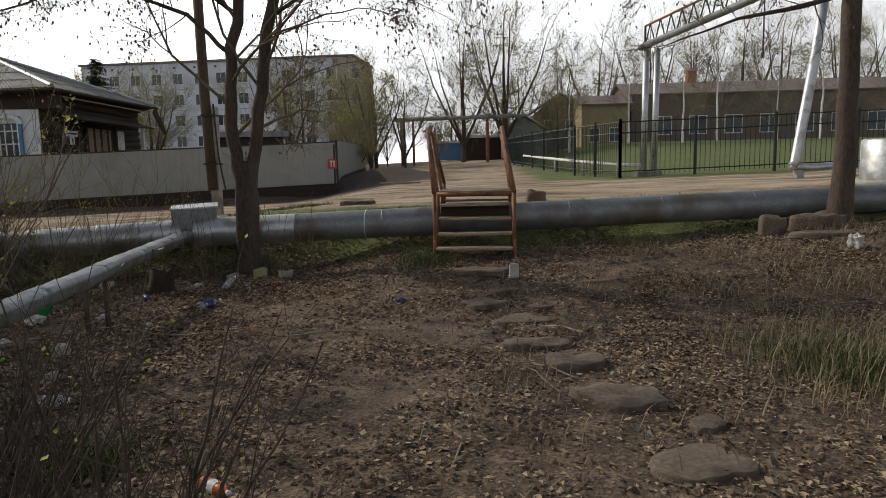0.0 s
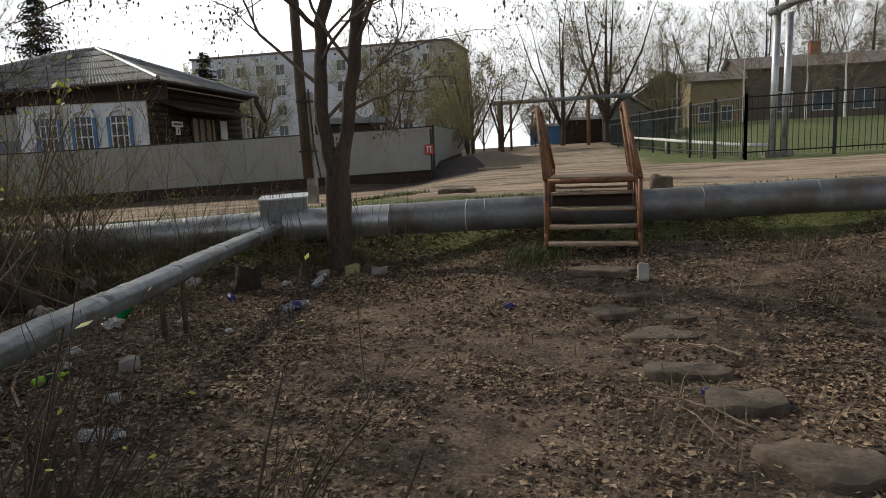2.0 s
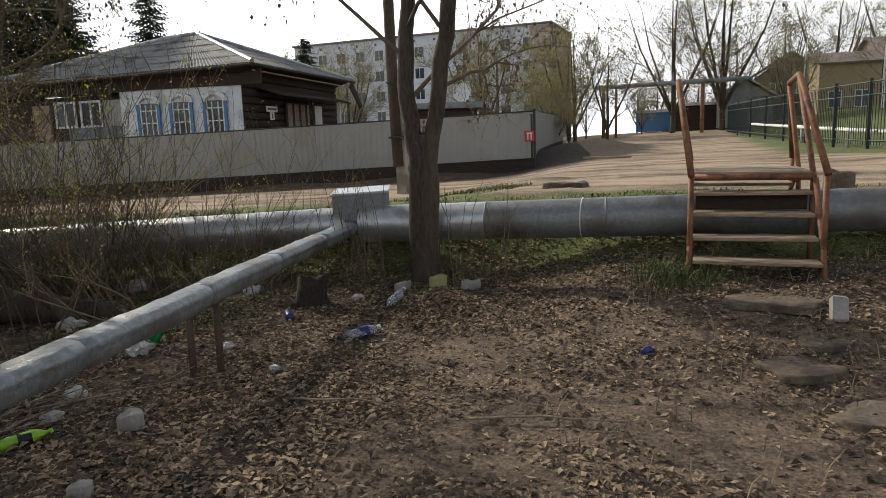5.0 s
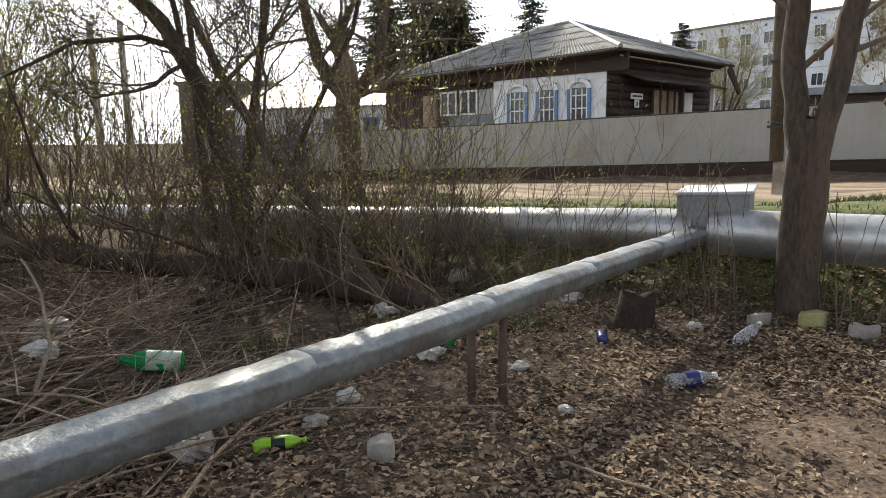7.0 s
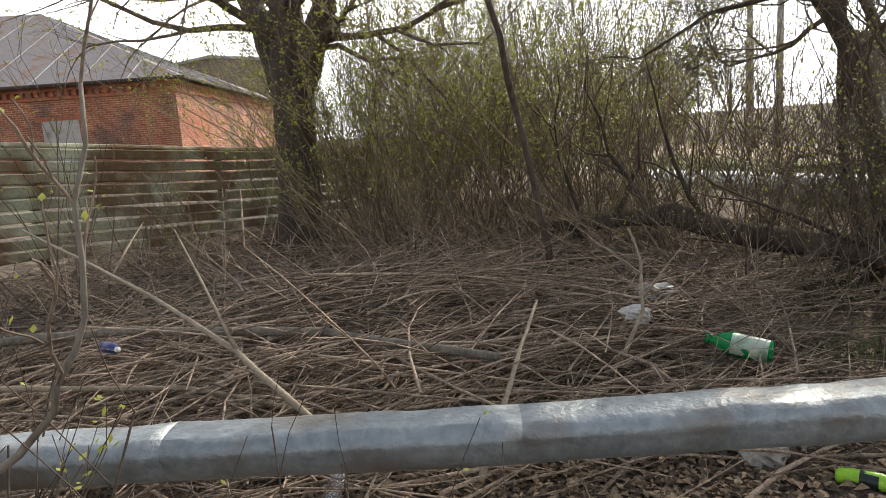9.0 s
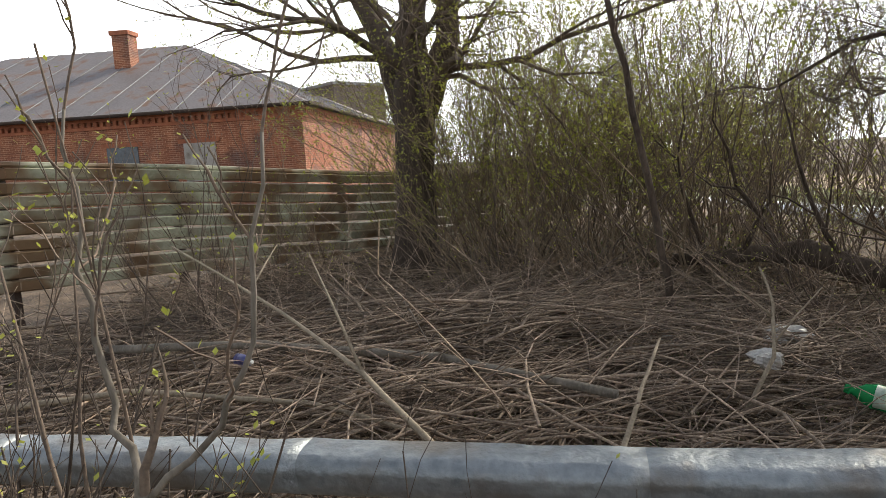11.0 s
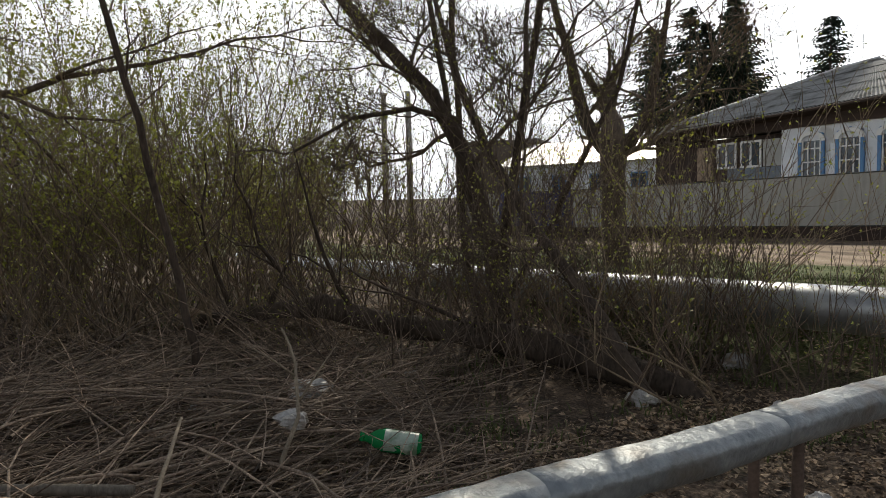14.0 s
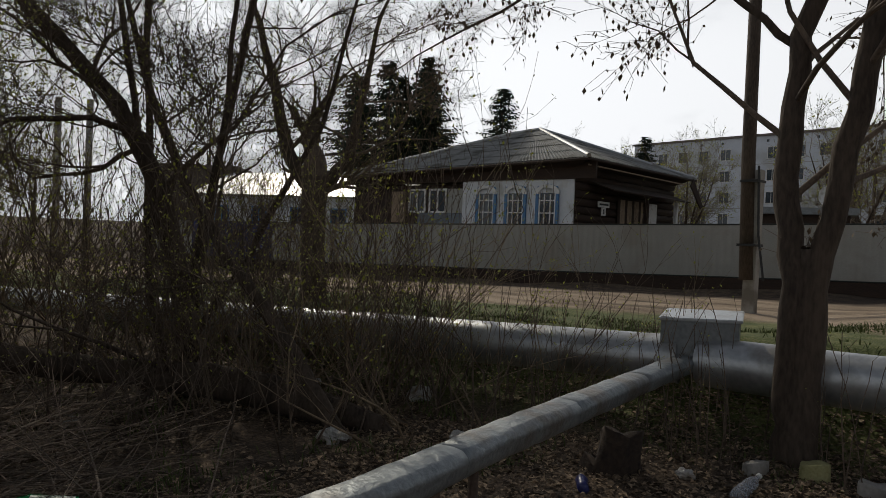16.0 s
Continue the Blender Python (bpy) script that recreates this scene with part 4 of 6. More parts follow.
for k in range(5):
    part("panel_joint", Mesh().box((37.5, 0.03, 0.06), at(18.7, -0.02, 0.55 + 2.75 * k)), M_CONCRETE, flats)
for k in range(13):
    part("roof_vent", Mesh().box((0.3, 0.02, 0.3), at(1.6 + 2.9 * k, -0.02, 14.4)), M_GLASS, flats)

# school beyond the lawn
zs = ground_z(20, 69, False)
plain_building("school_building", "long low brown school with a dull brown roof", "building", at(14.2, 69.3, zs - 0.4), (48, 13, 4.9), "gable", M_BROWNWALL, M_BROWNROOF,
               [(3.0 + 3.3 * k, 1.9, 1.6, 1.7) for k in range(14)], roof_h=1.7)
ch = thing("chimney", "short brick chimney on a brown roof", "chimney", at(21.6, 75.8, zs + 6.0))
part("flue", Mesh().box((0.9, 0.9, 1.5), at(0, 0, 0.55)), M_BRICK, ch)
part("cap", Mesh().box((1.1, 1.1, 0.15), at(0, 0, 1.37)), M_CONCRETE, ch)
plain_building("yellow_building", "yellow plastered house beside the school lawn", "building", at(9.3, 68.2, zs - 0.9), (4.4, 9, 4.5), "gable", M_YELLOWWALL, M_BROWNROOF, [(1.2, 1.6, 0.9, 1.3), (3.1, 1.6, 0.9, 1.3)], roof_h=1.2)
plain_building("brown_house", "distant brown gabled house behind the railing", "house", at(5.2, 75.0, 2.6), (5.5, 7, 4.0), "cross", M_BROWNWALL, M_BROWNROOF, [(1.6, 2.8, 0.9, 1.0), (3.8, 2.8, 0.9, 1.0)], roof_h=2.0)
plain_building("white_gabled_shed", "distant pale gabled shed", "shed", at(1.6, 66.0, 2.0), (4.2, 6, 2.3), "cross", M_ZINC_OLD, M_ZINC, [], roof_h=1.6)
plain_building("blue_shed", "small blue-grey shed at the end of the lane", "shed", at(-5.2, 70.0, 1.9), (3.2, 3, 1.7), "flat", M_BLUE, M_ZINC, [])
plain_building("dark_shed", "low dark boarded shed at the end of the lane", "shed", at(-1.8, 68.0, 1.8), (6.5, 4, 2.2), "flat", M_TIMBER, M_ZINC, [])
plain_building("yard_shed", "low weathered board shed behind the sheet fence", "shed", pose(-12.2, 32.15, 0.6, 0, 0, 20), (3.2, 3.0, 2.45), "flat", M_TIMBER, M_ZINC_OLD, [])
plain_building("white_house", "low white house with a bright metal roof and blue windows", "house", pose(-41.5, 23.2, 0.0, 0, 0, 28), (14.0, 7, 3.6), "gable", M_WHITEWASH, M_ZINC, [(1.6, 2.3, 0.9, 1.2), (4.2, 2.3, 0.9, 1.2), (6.8, 2.3, 0.9, 1.2), (9.4, 2.3, 0.9, 1.2)], roof_h=1.6, frame=M_BLUE)
plain_building("log_shed", "tall grey-brown flat-roofed outbuilding in the distance", "shed", pose(-47.5, 22.0, 0.0, 0, 0, 50), (5.8, 4, 5.4), "flat", M_BROWNWALL, M_BROWNWALL, [])

plain_building("flat_annex", "grey-brown flat-roofed block behind the brick building", "building", pose(-61.7, -31.5, 0.0, 0, 0, 62), (6.5, 6, 9.6), "flat", M_BROWNWALL, M_ZINC_OLD, [])

# dish on the shed
d = thing("satellite_dish", "white satellite dish on the yard shed", "dish", pose(-10.0, 33.6, 3.22, 0, 0, 25))
mb = Mesh()
for r in range(7):
    for k in range(20):
        a = 2 * math.pi * k / 20
        q = 0.42 * r / 6
        mb.v.append(Vector((math.cos(a) * q, -0.28 * (q / 0.42) ** 2 * 0.5, 0.55 + math.sin(a) * q)))
for r in range(6):
    for k in range(20):
        mb.f.append((r * 20 + k, r * 20 + (k + 1) % 20, r * 20 + 20 + (k + 1) % 20, r * 20 + 20 + k))
part("reflector", mb, M_WHITE, d, smooth=True)
part("mast", Mesh().tube([(0, 0.1, -0.1), (0, 0.1, 0.5)], 0.03, 8), M_ZINC_OLD, d)
part("feed_arm", Mesh().tube([(0, 0, 0.2), (0, -0.4, 0.45)], 0.012, 6), M_ZINC_OLD, d)


# dark railing round the lawn
def railing(a, b, h=1.75):
    r = thing("lawn_railing", "dark green steel railing panel round the lawn", "fence", group="lawn railing panels")
    (ax, ay), (bx, by) = a, b
    za, zb = ground_z(ax, ay, False), ground_z(bx, by, False)
    run = math.hypot(bx - ax, by - ay)
    part("post", Mesh().box((0.08, 0.08, h + 0.35), at(ax, ay, za + h / 2 - 0.1)), M_DARKMETAL, r)
    for f in (0.12, 0.80, 0.99):
        part("rail", Mesh().tube([(ax, ay, za + h * f), (bx, by, zb + h * f)], 0.02, 5), M_DARKMETAL, r)
    n_ = int(run / 0.15)
    for k in range(1, n_):
        t = k / n_
        x, y, z = ax + (bx - ax) * t, ay + (by - ay) * t, za + (zb - za) * t
        part("bar", Mesh().box((0.016, 0.016, h - 0.15), at(x, y, z + h / 2 + 0.02)), M_DARKMETAL, r)
    return r


R1 = [(4.43, 23.5), (6.75, 23.6), (9.2, 23.7), (11.7, 23.8), (14.2, 23.9), (16.7, 24.0), (19.2, 24.1)]
R2 = [(4.43, 23.5), (3.95, 25.4), (3.55, 27.7), (3.2, 30.6), (2.9, 33.8), (2.6, 37.4), (2.3, 41.5), (2.0, 46.0), (1.7, 51.0)]
for line in (R1, R2):
    for a, b in zip(line, line[1:]):
        railing(a, b)


# overhead pipe frame crossing the road on tall white legs
def overhead():
    o = thing("overhead_pipe", "white steel legs carrying an overhead pipe with lattice truss", "pipe")
    zg = ground_z(5.4, 24.2, False)
    top = 5.2
    a, b = Vector((5.3, 24.2, top)), Vector((7.95, 18.7, 5.9))
    for dx, dy in ((0.0, 0.0), (0.42, 0.35)):
        part("leg", Mesh().tube([(5.32 + dx, 24.3 + dy, zg - 0.1), (5.36 + dx, 24.25 + dy, top)], 0.10, 14), M_ZINC, o, smooth=True)
        part("foot", Mesh().box((0.45, 0.45, 0.25), at(5.32 + dx, 24.3 + dy, zg + 0.05), bevel=0.02), M_CONCRETE, o)
    part("carrier_pipe", Mesh().tube([a + Vector((-0.1, 0.2, 0)), b, b + (b - a) * 0.35], 0.105, 16), M_ZINC_OLD, o, smooth=True)
    up = Vector((0, 0, 0.62))
    part("top_chord", Mesh().tube([a + up, b + up, b + up + (b - a) * 0.35], 0.04, 8), M_RUST, o, smooth=True)
    n_ = 13
    for k in range(n_):
        p, q = a.lerp(b, k / n_), a.lerp(b, (k + 1) / n_)
        m_ = p.lerp(q, 0.5)
        part("lattice_bar", Mesh().tube([p, m_ + up], 0.022, 6), M_DARKMETAL, o)
        part("lattice_bar", Mesh().tube([m_ + up, q], 0.022, 6), M_DARKMETAL, o)
    part("lattice_bar", Mesh().tube([a - Vector((0, 0, 0.1)), a + up], 0.035, 6), M_DARKMETAL, o)
    z2 = 1.45
    part("riser_pipe", Mesh().tube([(7.45, 18.4, z2 - 0.02), (7.52, 18.4, z2 + 0.1), (7.98, 18.65, 4.0), (8.25, 18.8, 5.95)], 0.115, 18), M_ZINC, o, "pale insulated riser pipe", smooth=True)
    part("riser_pipe", Mesh().tube([(8.6, 18.45, z2), (8.62, 18.45, z2 + 0.15), (8.75, 18.6, 4.0), (8.85, 18.8, 5.95)], 0.10, 18), M_ZINC, o, "pale insulated riser pipe", smooth=True)
    part("elbow_pipe", Mesh().tube([(7.40, 18.4, z2 - 0.02), (8.0, 18.4, z2 - 0.04), (8.7, 18.45, z2)], 0.09, 18), M_ZINC, o, smooth=True)
    part("hanging_wire", Mesh().tube([(7.3, 20.0, 5.6), (7.3, 20.0, 4.2)], 0.02, 5), M_CABLE, o)
    for q in ((7.6, 18.4), (8.5, 18.45)):
        g = ground_z(*q, False)
        part("support", Mesh().box((0.16, 0.2, z2 - g), at(q[0], q[1], (z2 + g) / 2 - 0.1)), M_CONCRETE, o)
    return o


overhead()
far = thing("lane_pipe_arch", "distant pipe frame spanning the dirt lane", "pipe")
gf = ground_z(-6.6, 57.2, False)
for x in (-6.6, 0.3):
    part("leg", Mesh().tube([(x, 57.2, gf - 0.3), (x, 57.2, 5.2)], 0.14, 10), M_RUST, far, smooth=True)
part("leg", Mesh().tube([(-5.7, 57.3, gf - 0.3), (-5.7, 57.3, 5.2)], 0.10, 10), M_RUST, far, smooth=True)
part("cross_pipe", Mesh().tube([(-7.2, 57.2, 5.2), (3.5, 57.2, 5.3)], 0.16, 12), M_ZINC_OLD, far, smooth=True)
for x in (-2.9, -1.7):
    part("stub_post", Mesh().tube([(x, 57.2, 5.2), (x, 57.2, 6.0)], 0.06, 6), M_ZINC_OLD, far)

# low white gas pipe along the railing
lp = thing("low_pipe", "thin pale pipe on short stubs along the railing", "pipe")
part("tube", Mesh().tube([(2.35, 41, 2.0), (3.15, 31, 1.75), (3.75, 26.8, 1.62), (4.5, 24.2, 1.5), (5.2, 24.1, 1.48)], 0.06, 10), M_WHITE, lp, smooth=True)
for x, y in ((3.15, 31.0), (3.75, 26.8), (4.5, 24.2)):
    g = ground_z(x, y, False)
    part("stub", Mesh().tube([(x, y, g - 0.1), (x, y, g + 0.5)], 0.05, 8), M_CONCRETE, lp, smooth=True)

# sheet-metal tank over the pipe at the right-hand tree
tk = thing("pipe_tank", "zinc sheet housing standing over the pipe", "tank", at(7.5, 14.4, 0))
gk = ground_z(7.5, 14.4, False)
part("shell", Mesh().tube([(0, 0, gk - 0.05), (0, 0, gk + 0.02), (0, 0, 1.93), (0, 0, 1.96)], [0.55, 0.55, 0.55, 0.5], 32), M_ZINC, tk, smooth=True)
part("base_ring", Mesh().tube([(0, 0, gk - 0.04), (0, 0, gk + 0.06)], 0.62, 32), M_CONCRETE, tk, smooth=True)


# utility pole with a concrete foot
def utility_pole():
    p = thing("utility_pole", "dark wooden utility pole strapped to a concrete stub", "pole")
    g = ground_z(-7.3, 20.1, False)
    part("stub", Mesh().box((0.24, 0.2, 3.3), pose(-7.16, 20.1, g + 1.3, 0, 0.5, 0), bevel=0.02), M_CONCRETE, p, "pale concrete stub")
    part("shaft", Mesh().tube([(-7.22, 20.0, g + 0.7), (-7.3, 20.0, 3.6), (-7.34, 20.0, 9.5)], [0.14, 0.135, 0.11], 14), M_BARK, p, smooth=True)
    for z in (1.8, 3.1):
        part("strap", Mesh().box((0.36, 0.42, 0.05), at(-7.2, 20.04, z)), M_CABLE, p)
    part("cable", Mesh().tube([(-7.04, 19.9, 3.4), (-6.98, 19.9, 2.0), (-6.82, 19.85, 1.1)], 0.025, 6), M_CABLE, p)
    return p


utility_pole()
for x, y in ((-33.4, 13.5), (-32.6, 14.5)):
    q = thing("distant_pole", "grey concrete street pole in the distance", "pole", group="distant poles")
    part("shaft", Mesh().tube([(x, y, -0.2), (x, y, 6.8)], [0.16, 0.13], 10), M_CONCRETE, q, smooth=True)


# rusty sheet fence in front of the brick building
def tin_fence():
    f = thing("tin_fence", "rusty weathered horizontal-ribbed sheet metal fence", "fence")
    line = [(-2.6, -2.6, 2.1), (-6.4, -1.27, 1.96), (-8.45, -0.68, 1.85), (-11.1, 0.42, 1.62), (-13.6, 1.6, 1.45), (-17.5, 3.4, 1.35)]
    for (ax, ay, ta), (bx, by, tb) in zip(line, line[1:]):
        d = Vector((bx - ax, by - ay, 0))
        run = d.length
        d.normalize()
        nrm = Vector((-d.y, d.x, 0))
        if nrm.y < 0:
            nrm = -nrm
        rows = 9
        for k in range(rows):
            mb = Mesh()
            prof = [(0.0, 0.0), (0.02, 0.05), (0.125, 0.075), (0.142, 0.0)]
            n_ = max(4, int(run / 0.3))
            base = 0
            for i in range(n_ + 1):
                t = i / n_
                top = ta + (tb - ta) * t
                sag = 0.02 * noise.noise((ax + t * run * 1.4, k * 1.7, 0.5))
                for dz, o in prof:
                    p = Vector((ax, ay, 0)) + d * run * t + nrm * (o + sag)
                    mb.v.append(Vector((p.x, p.y, top - 1.42 + k * 0.158 + dz + sag)))
            for i in range(n_):
                for q in range(3):
                    mb.f.append((i * 4 + q, (i + 1) * 4 + q, (i + 1) * 4 + q + 1, i * 4 + q + 1))
            part("rib_sheet", mb, M_TIN, f)
        part("cap_rail", Mesh().tube([(ax, ay, ta + 0.02), (bx, by, tb + 0.02)], 0.035, 6), M_TIN, f)
        part("post", Mesh().box((0.09, 0.09, 2.0), at(ax, ay - 0.08, ta - 0.95)), M_TIMBER, f)
    return f


tin_fence()


# red brick building with a sheet roof
def brick_building():
    b = thing("brick_building", "old red brick building with brown sheet-metal roof", "building", pose(-24.0, -8.2, 0, 0, 0, 14.5))
    # the near corner stands at the origin: the long wall runs along -y, the short one along -x
    H = 4.2
    part("wall", Mesh().box((0.4, 26, H), at(-0.2, -13.0, H / 2)), M_BRICKWALL, b, "red brick wall in shade")
    part("wall", Mesh().box((22, 0.4, H), at(-11.4, -0.2, H / 2)), M_BRICKWALL, b, "red brick wall in sun")
    part("wall", Mesh().box((22, 0.4, H), at(-11.4, -25.8, H / 2)), M_BRICKWALL, b)
    part("wall", Mesh().box((0.4, 25, H), at(-22.2, -13, H / 2)), M_BRICKWALL, b)
    for k in range(2):
        part("cornice", Mesh().box((0.12 + 0.1 * k, 26.2, 0.12), at(0.02 + 0.03 * k, -13.0, H - 0.35 + 0.3 * k)), M_BRICK, b)
        part("cornice", Mesh().box((22.2, 0.12 + 0.1 * k, 0.12), at(-11.2, 0.02 + 0.03 * k, H - 0.35 + 0.3 * k)), M_BRICK, b)
    m1 = Mesh().box((0.14, 0.13, 0.18)).mesh("dentil", M_BRICK)
    for k in range(50):
        o = new("dentil", m1)
        o.parent, o.matrix_local = b, at(0.07, -0.25 - k * 0.27, H - 0.2)
    for k in range(78):
        o = new("dentil", m1)
        o.parent, o.matrix_local = b, at(-0.25 - k * 0.27, 0.07, H - 0.2)
    m2 = Mesh().box((0.012, 0.25, 0.07), bevel=0.003).mesh("brick", M_BRICK)
    rng = random.Random(4)
    for row in range(16):
        for k in range(15):
            if rng.random() < 0.12:
                continue
            o = new("brick", m2)
            o.parent, o.matrix_local = b, pose(-0.3 - k * 0.27 - (row % 2) * 0.13, 0.007, 1.9 + row * 0.085, 0, 0, 90)
    apex, apex2 = Vector((-8.2, -8.2, 8.4)), Vector((-8.2, -18.0, 8.4))
    e = 0.5
    c = [Vector((e, e, H + 0.05)), Vector((e, -26.5, H + 0.05)), Vector((-22.7, -26.5, H + 0.05)), Vector((-22.7, e, H + 0.05))]
    part("roof", Mesh().slab([c[1], c[0], apex, apex2], 0.06), M_TINROOF, b, "brown sheet-metal roof slope")
    part("roof", Mesh().slab([c[0], c[3], apex], 0.06), M_TINROOF, b, "brown sheet-metal roof slope")
    part("roof", Mesh().slab([c[3], c[2], apex2, apex], 0.06), M_TINROOF, b)
    part("roof", Mesh().slab([c[2], c[1], apex2], 0.06), M_TINROOF, b)
    for k in range(14):
        y = 0.2 - k * 1.7
        t = min(1.0, (0.5 - y) / 8.7)
        q = c[0].lerp(apex, t) if t < 1 else Vector((-8.2, y, 8.4))
        part("roof_seam", Mesh().tube([(e, y, H + 0.08), (q.x, y, q.z + 0.03)], 0.018, 5), M_ZINC_OLD, b, "pale standing seam")
    for k in range(9):
        x = -0.6 - k * 1.6
        t = 1 - abs(x + 8.2) / (8.7 if x > -8.2 else 14.5)
        p = Vector((x, e, H + 0.08)).lerp(Vector((x, -8.2, 8.4)), max(0.05, t))
        part("roof_seam", Mesh().tube([(x, e, H + 0.08), (x, p.y, p.z + 0.02)], 0.018, 5), M_ZINC_OLD, b, "pale standing seam")
    part("gutter", Mesh().tube([c[1], c[0], c[3]], 0.07, 8), M_TIMBER, b)
    for y in (-4.2, -7.4):
        part("window", Mesh().box((0.1, 1.3, 1.5), at(0.0, y, 2.3)), M_CONCRETE if y > -5 else M_GLASS, b, "bricked-up window" if y > -5 else "")
        part("lintel", Mesh().box((0.12, 1.7, 0.16), at(0.02, y, 3.13)), M_BRICK, b)
    st = new("chimney")
    st.parent = b
    part("flue", Mesh().box((0.8, 0.8, 1.9), at(-5.6, -10.0, 7.6)), M_BRICKWALL, st)
    part("flue_cap", Mesh().box((0.95, 0.95, 0.2), at(-5.6, -10.0, 8.6)), M_BRICK, st)
    return b


brick_building()


g1 = ground_z(5.5, 12.0)
tree("roadside_tree", "straight dark-barked tree beside the pipe", [
    ([(5.38, 12.0, g1 - 0.15), (5.40, 12.0, 1.4), (5.42, 12.02, 3.2), (5.45, 12.05, 5.0), (5.5, 12.1, 7.5)], [0.20, 0.145, 0.13, 0.115, 0.08], 0.62, 5, 3.0),
    ([(5.40, 12.02, 4.15), (4.6, 11.9, 4.3), (3.7, 11.7, 4.35), (2.8, 11.5, 4.3), (1.9, 11.3, 4.05)], [0.045, 0.036, 0.027, 0.018, 0.008], 0.2, 15, 0.75, 1),
    ([(5.40, 12.02, 3.95), (4.7, 11.9, 3.75), (3.8, 11.85, 3.6), (2.9, 11.8, 3.3)], [0.045, 0.035, 0.022, 0.010], 0.25, 8, 0.6, 1),
], 2, 11, leaf=(0.3, 0.04, True, M_CATKIN, 1), lift=0.0, droop=0.06, kids=4, spread=0.6, sprays=2, bough=0.3)

g2 = ground_z(-9.7, 2.3)
tree("old_willow", "thick old rough-barked willow forking into upright limbs", [
    ([(-9.62, 2.25, g2 - 0.2), (-9.66, 2.28, 0.9), (-9.72, 2.3, 1.9), (-9.8, 2.3, 2.7), (-9.75, 2.35, 3.6), (-9.7, 2.5, 5.0), (-9.6, 2.6, 7.0)], [0.38, 0.29, 0.265, 0.29, 0.18, 0.14, 0.08], 0.45, 11, 2.5),
    ([(-9.8, 2.2, 2.3), (-10.0, 1.9, 3.2), (-10.3, 1.3, 4.2), (-10.6, 0.6, 5.6)], [0.2, 0.17, 0.13, 0.08], 0.2, 10, 2.7),
    ([(-9.7, 2.5, 2.4), (-9.55, 2.9, 3.3), (-9.5, 3.1, 4.6), (-9.4, 3.3, 6.4)], [0.19, 0.16, 0.13, 0.08], 0.2, 9, 2.3),
], 2, 21, leaf=(0.3, 0.032, False, M_BUD, 1), lift=0.03, droop=0.08, kids=4, sprays=1, spray=0.4, bough=0.3)

g3 = ground_z(-8.3, 8.9)
tree("leaning_maple", "leaning many-stemmed maple with small pale buds", [
    ([(-8.2, 8.95, g3 - 0.15), (-8.3, 8.85, 1.0), (-8.35, 8.6, 2.07), (-8.5, 8.2, 2.9), (-8.75, 7.3, 3.9), (-9.0, 6.2, 5.4)], [0.13, 0.105, 0.095, 0.082, 0.065, 0.035], 0.4, 8, 1.7),
    ([(-8.3, 8.95, g3 - 0.1), (-8.45, 9.0, 1.2), (-8.4, 9.2, 2.4), (-8.2, 9.5, 4.4), (-8.1, 9.7, 6.0)], [0.065, 0.05, 0.043, 0.036, 0.02], 0.4, 7, 1.4),
    ([(-8.5, 8.8, g3 - 0.1), (-8.9, 8.7, 1.2), (-9.1, 8.75, 2.6), (-9.1, 8.6, 4.6), (-9.2, 8.5, 6.2)], [0.06, 0.048, 0.04, 0.032, 0.02], 0.4, 7, 1.4),
    ([(-5.75, 9.15, 0.0), (-6.4, 9.1, 0.6), (-7.4, 8.9, 1.45), (-8.2, 8.75, 2.2), (-8.9, 8.6, 3.3), (-9.3, 8.4, 4.6)], [0.07, 0.062, 0.055, 0.05, 0.04, 0.02], 0.3, 6, 1.3),
    ([(-8.29, 8.86, 0.8), (-8.2, 8.98, 1.5), (-8.0, 9.1, 3.0), (-7.9, 9.2, 5.4)], [0.045, 0.038, 0.03, 0.017], 0.3, 8, 1.0, 1),
    ([(-8.31, 8.82, 1.1), (-8.48, 8.6, 1.8), (-8.6, 8.3, 3.4), (-8.75, 8.1, 5.8)], [0.05, 0.04, 0.032, 0.016], 0.3, 8, 1.0, 1),
    ([(-8.25, 8.9, 0.5), (-7.85, 9.3, 1.4), (-7.3, 9.8, 2.8), (-7.0, 10.1, 4.6)], [0.04, 0.034, 0.026, 0.013], 0.3, 7, 0.9, 1),
    ([(-8.45, 8.5, 2.6), (-8.3, 7.9, 2.7), (-8.0, 7.2, 2.55), (-7.7, 6.6, 2.2)], [0.035, 0.03, 0.022, 0.01], 0.25, 7, 0.6, 1),
], 2, 33, leaf=(0.5, 0.028, False, M_BUD, 1), lift=0.05, kids=5, wiggle=0.2, sprays=2, spray=0.32, bough=0.33)

tree("pollard_maple", "short pollarded maple with stubby fork beyond the pipe", [
    ([(-12.3, 12.95, 0.4), (-12.4, 12.95, 1.6), (-12.45, 12.95, 2.7)], [0.26, 0.22, 0.27], 0.9, 2, 1.2),
    ([(-12.55, 12.85, 2.6), (-12.9, 12.6, 3.2), (-13.0, 12.3, 4.6), (-13.2, 12.0, 5.8)], [0.15, 0.13, 0.09, 0.05], 0.3, 6, 1.8),
    ([(-12.3, 13.1, 2.6), (-12.0, 13.4, 3.1), (-11.9, 13.6, 4.2), (-11.8, 13.8, 5.6)], [0.14, 0.11, 0.07, 0.04], 0.3, 6, 1.8),
], 2, 44, leaf=(0.5, 0.032, False, M_BUD, 1), lift=0.06, kids=5, sprays=2, spray=0.35, bough=0.34)

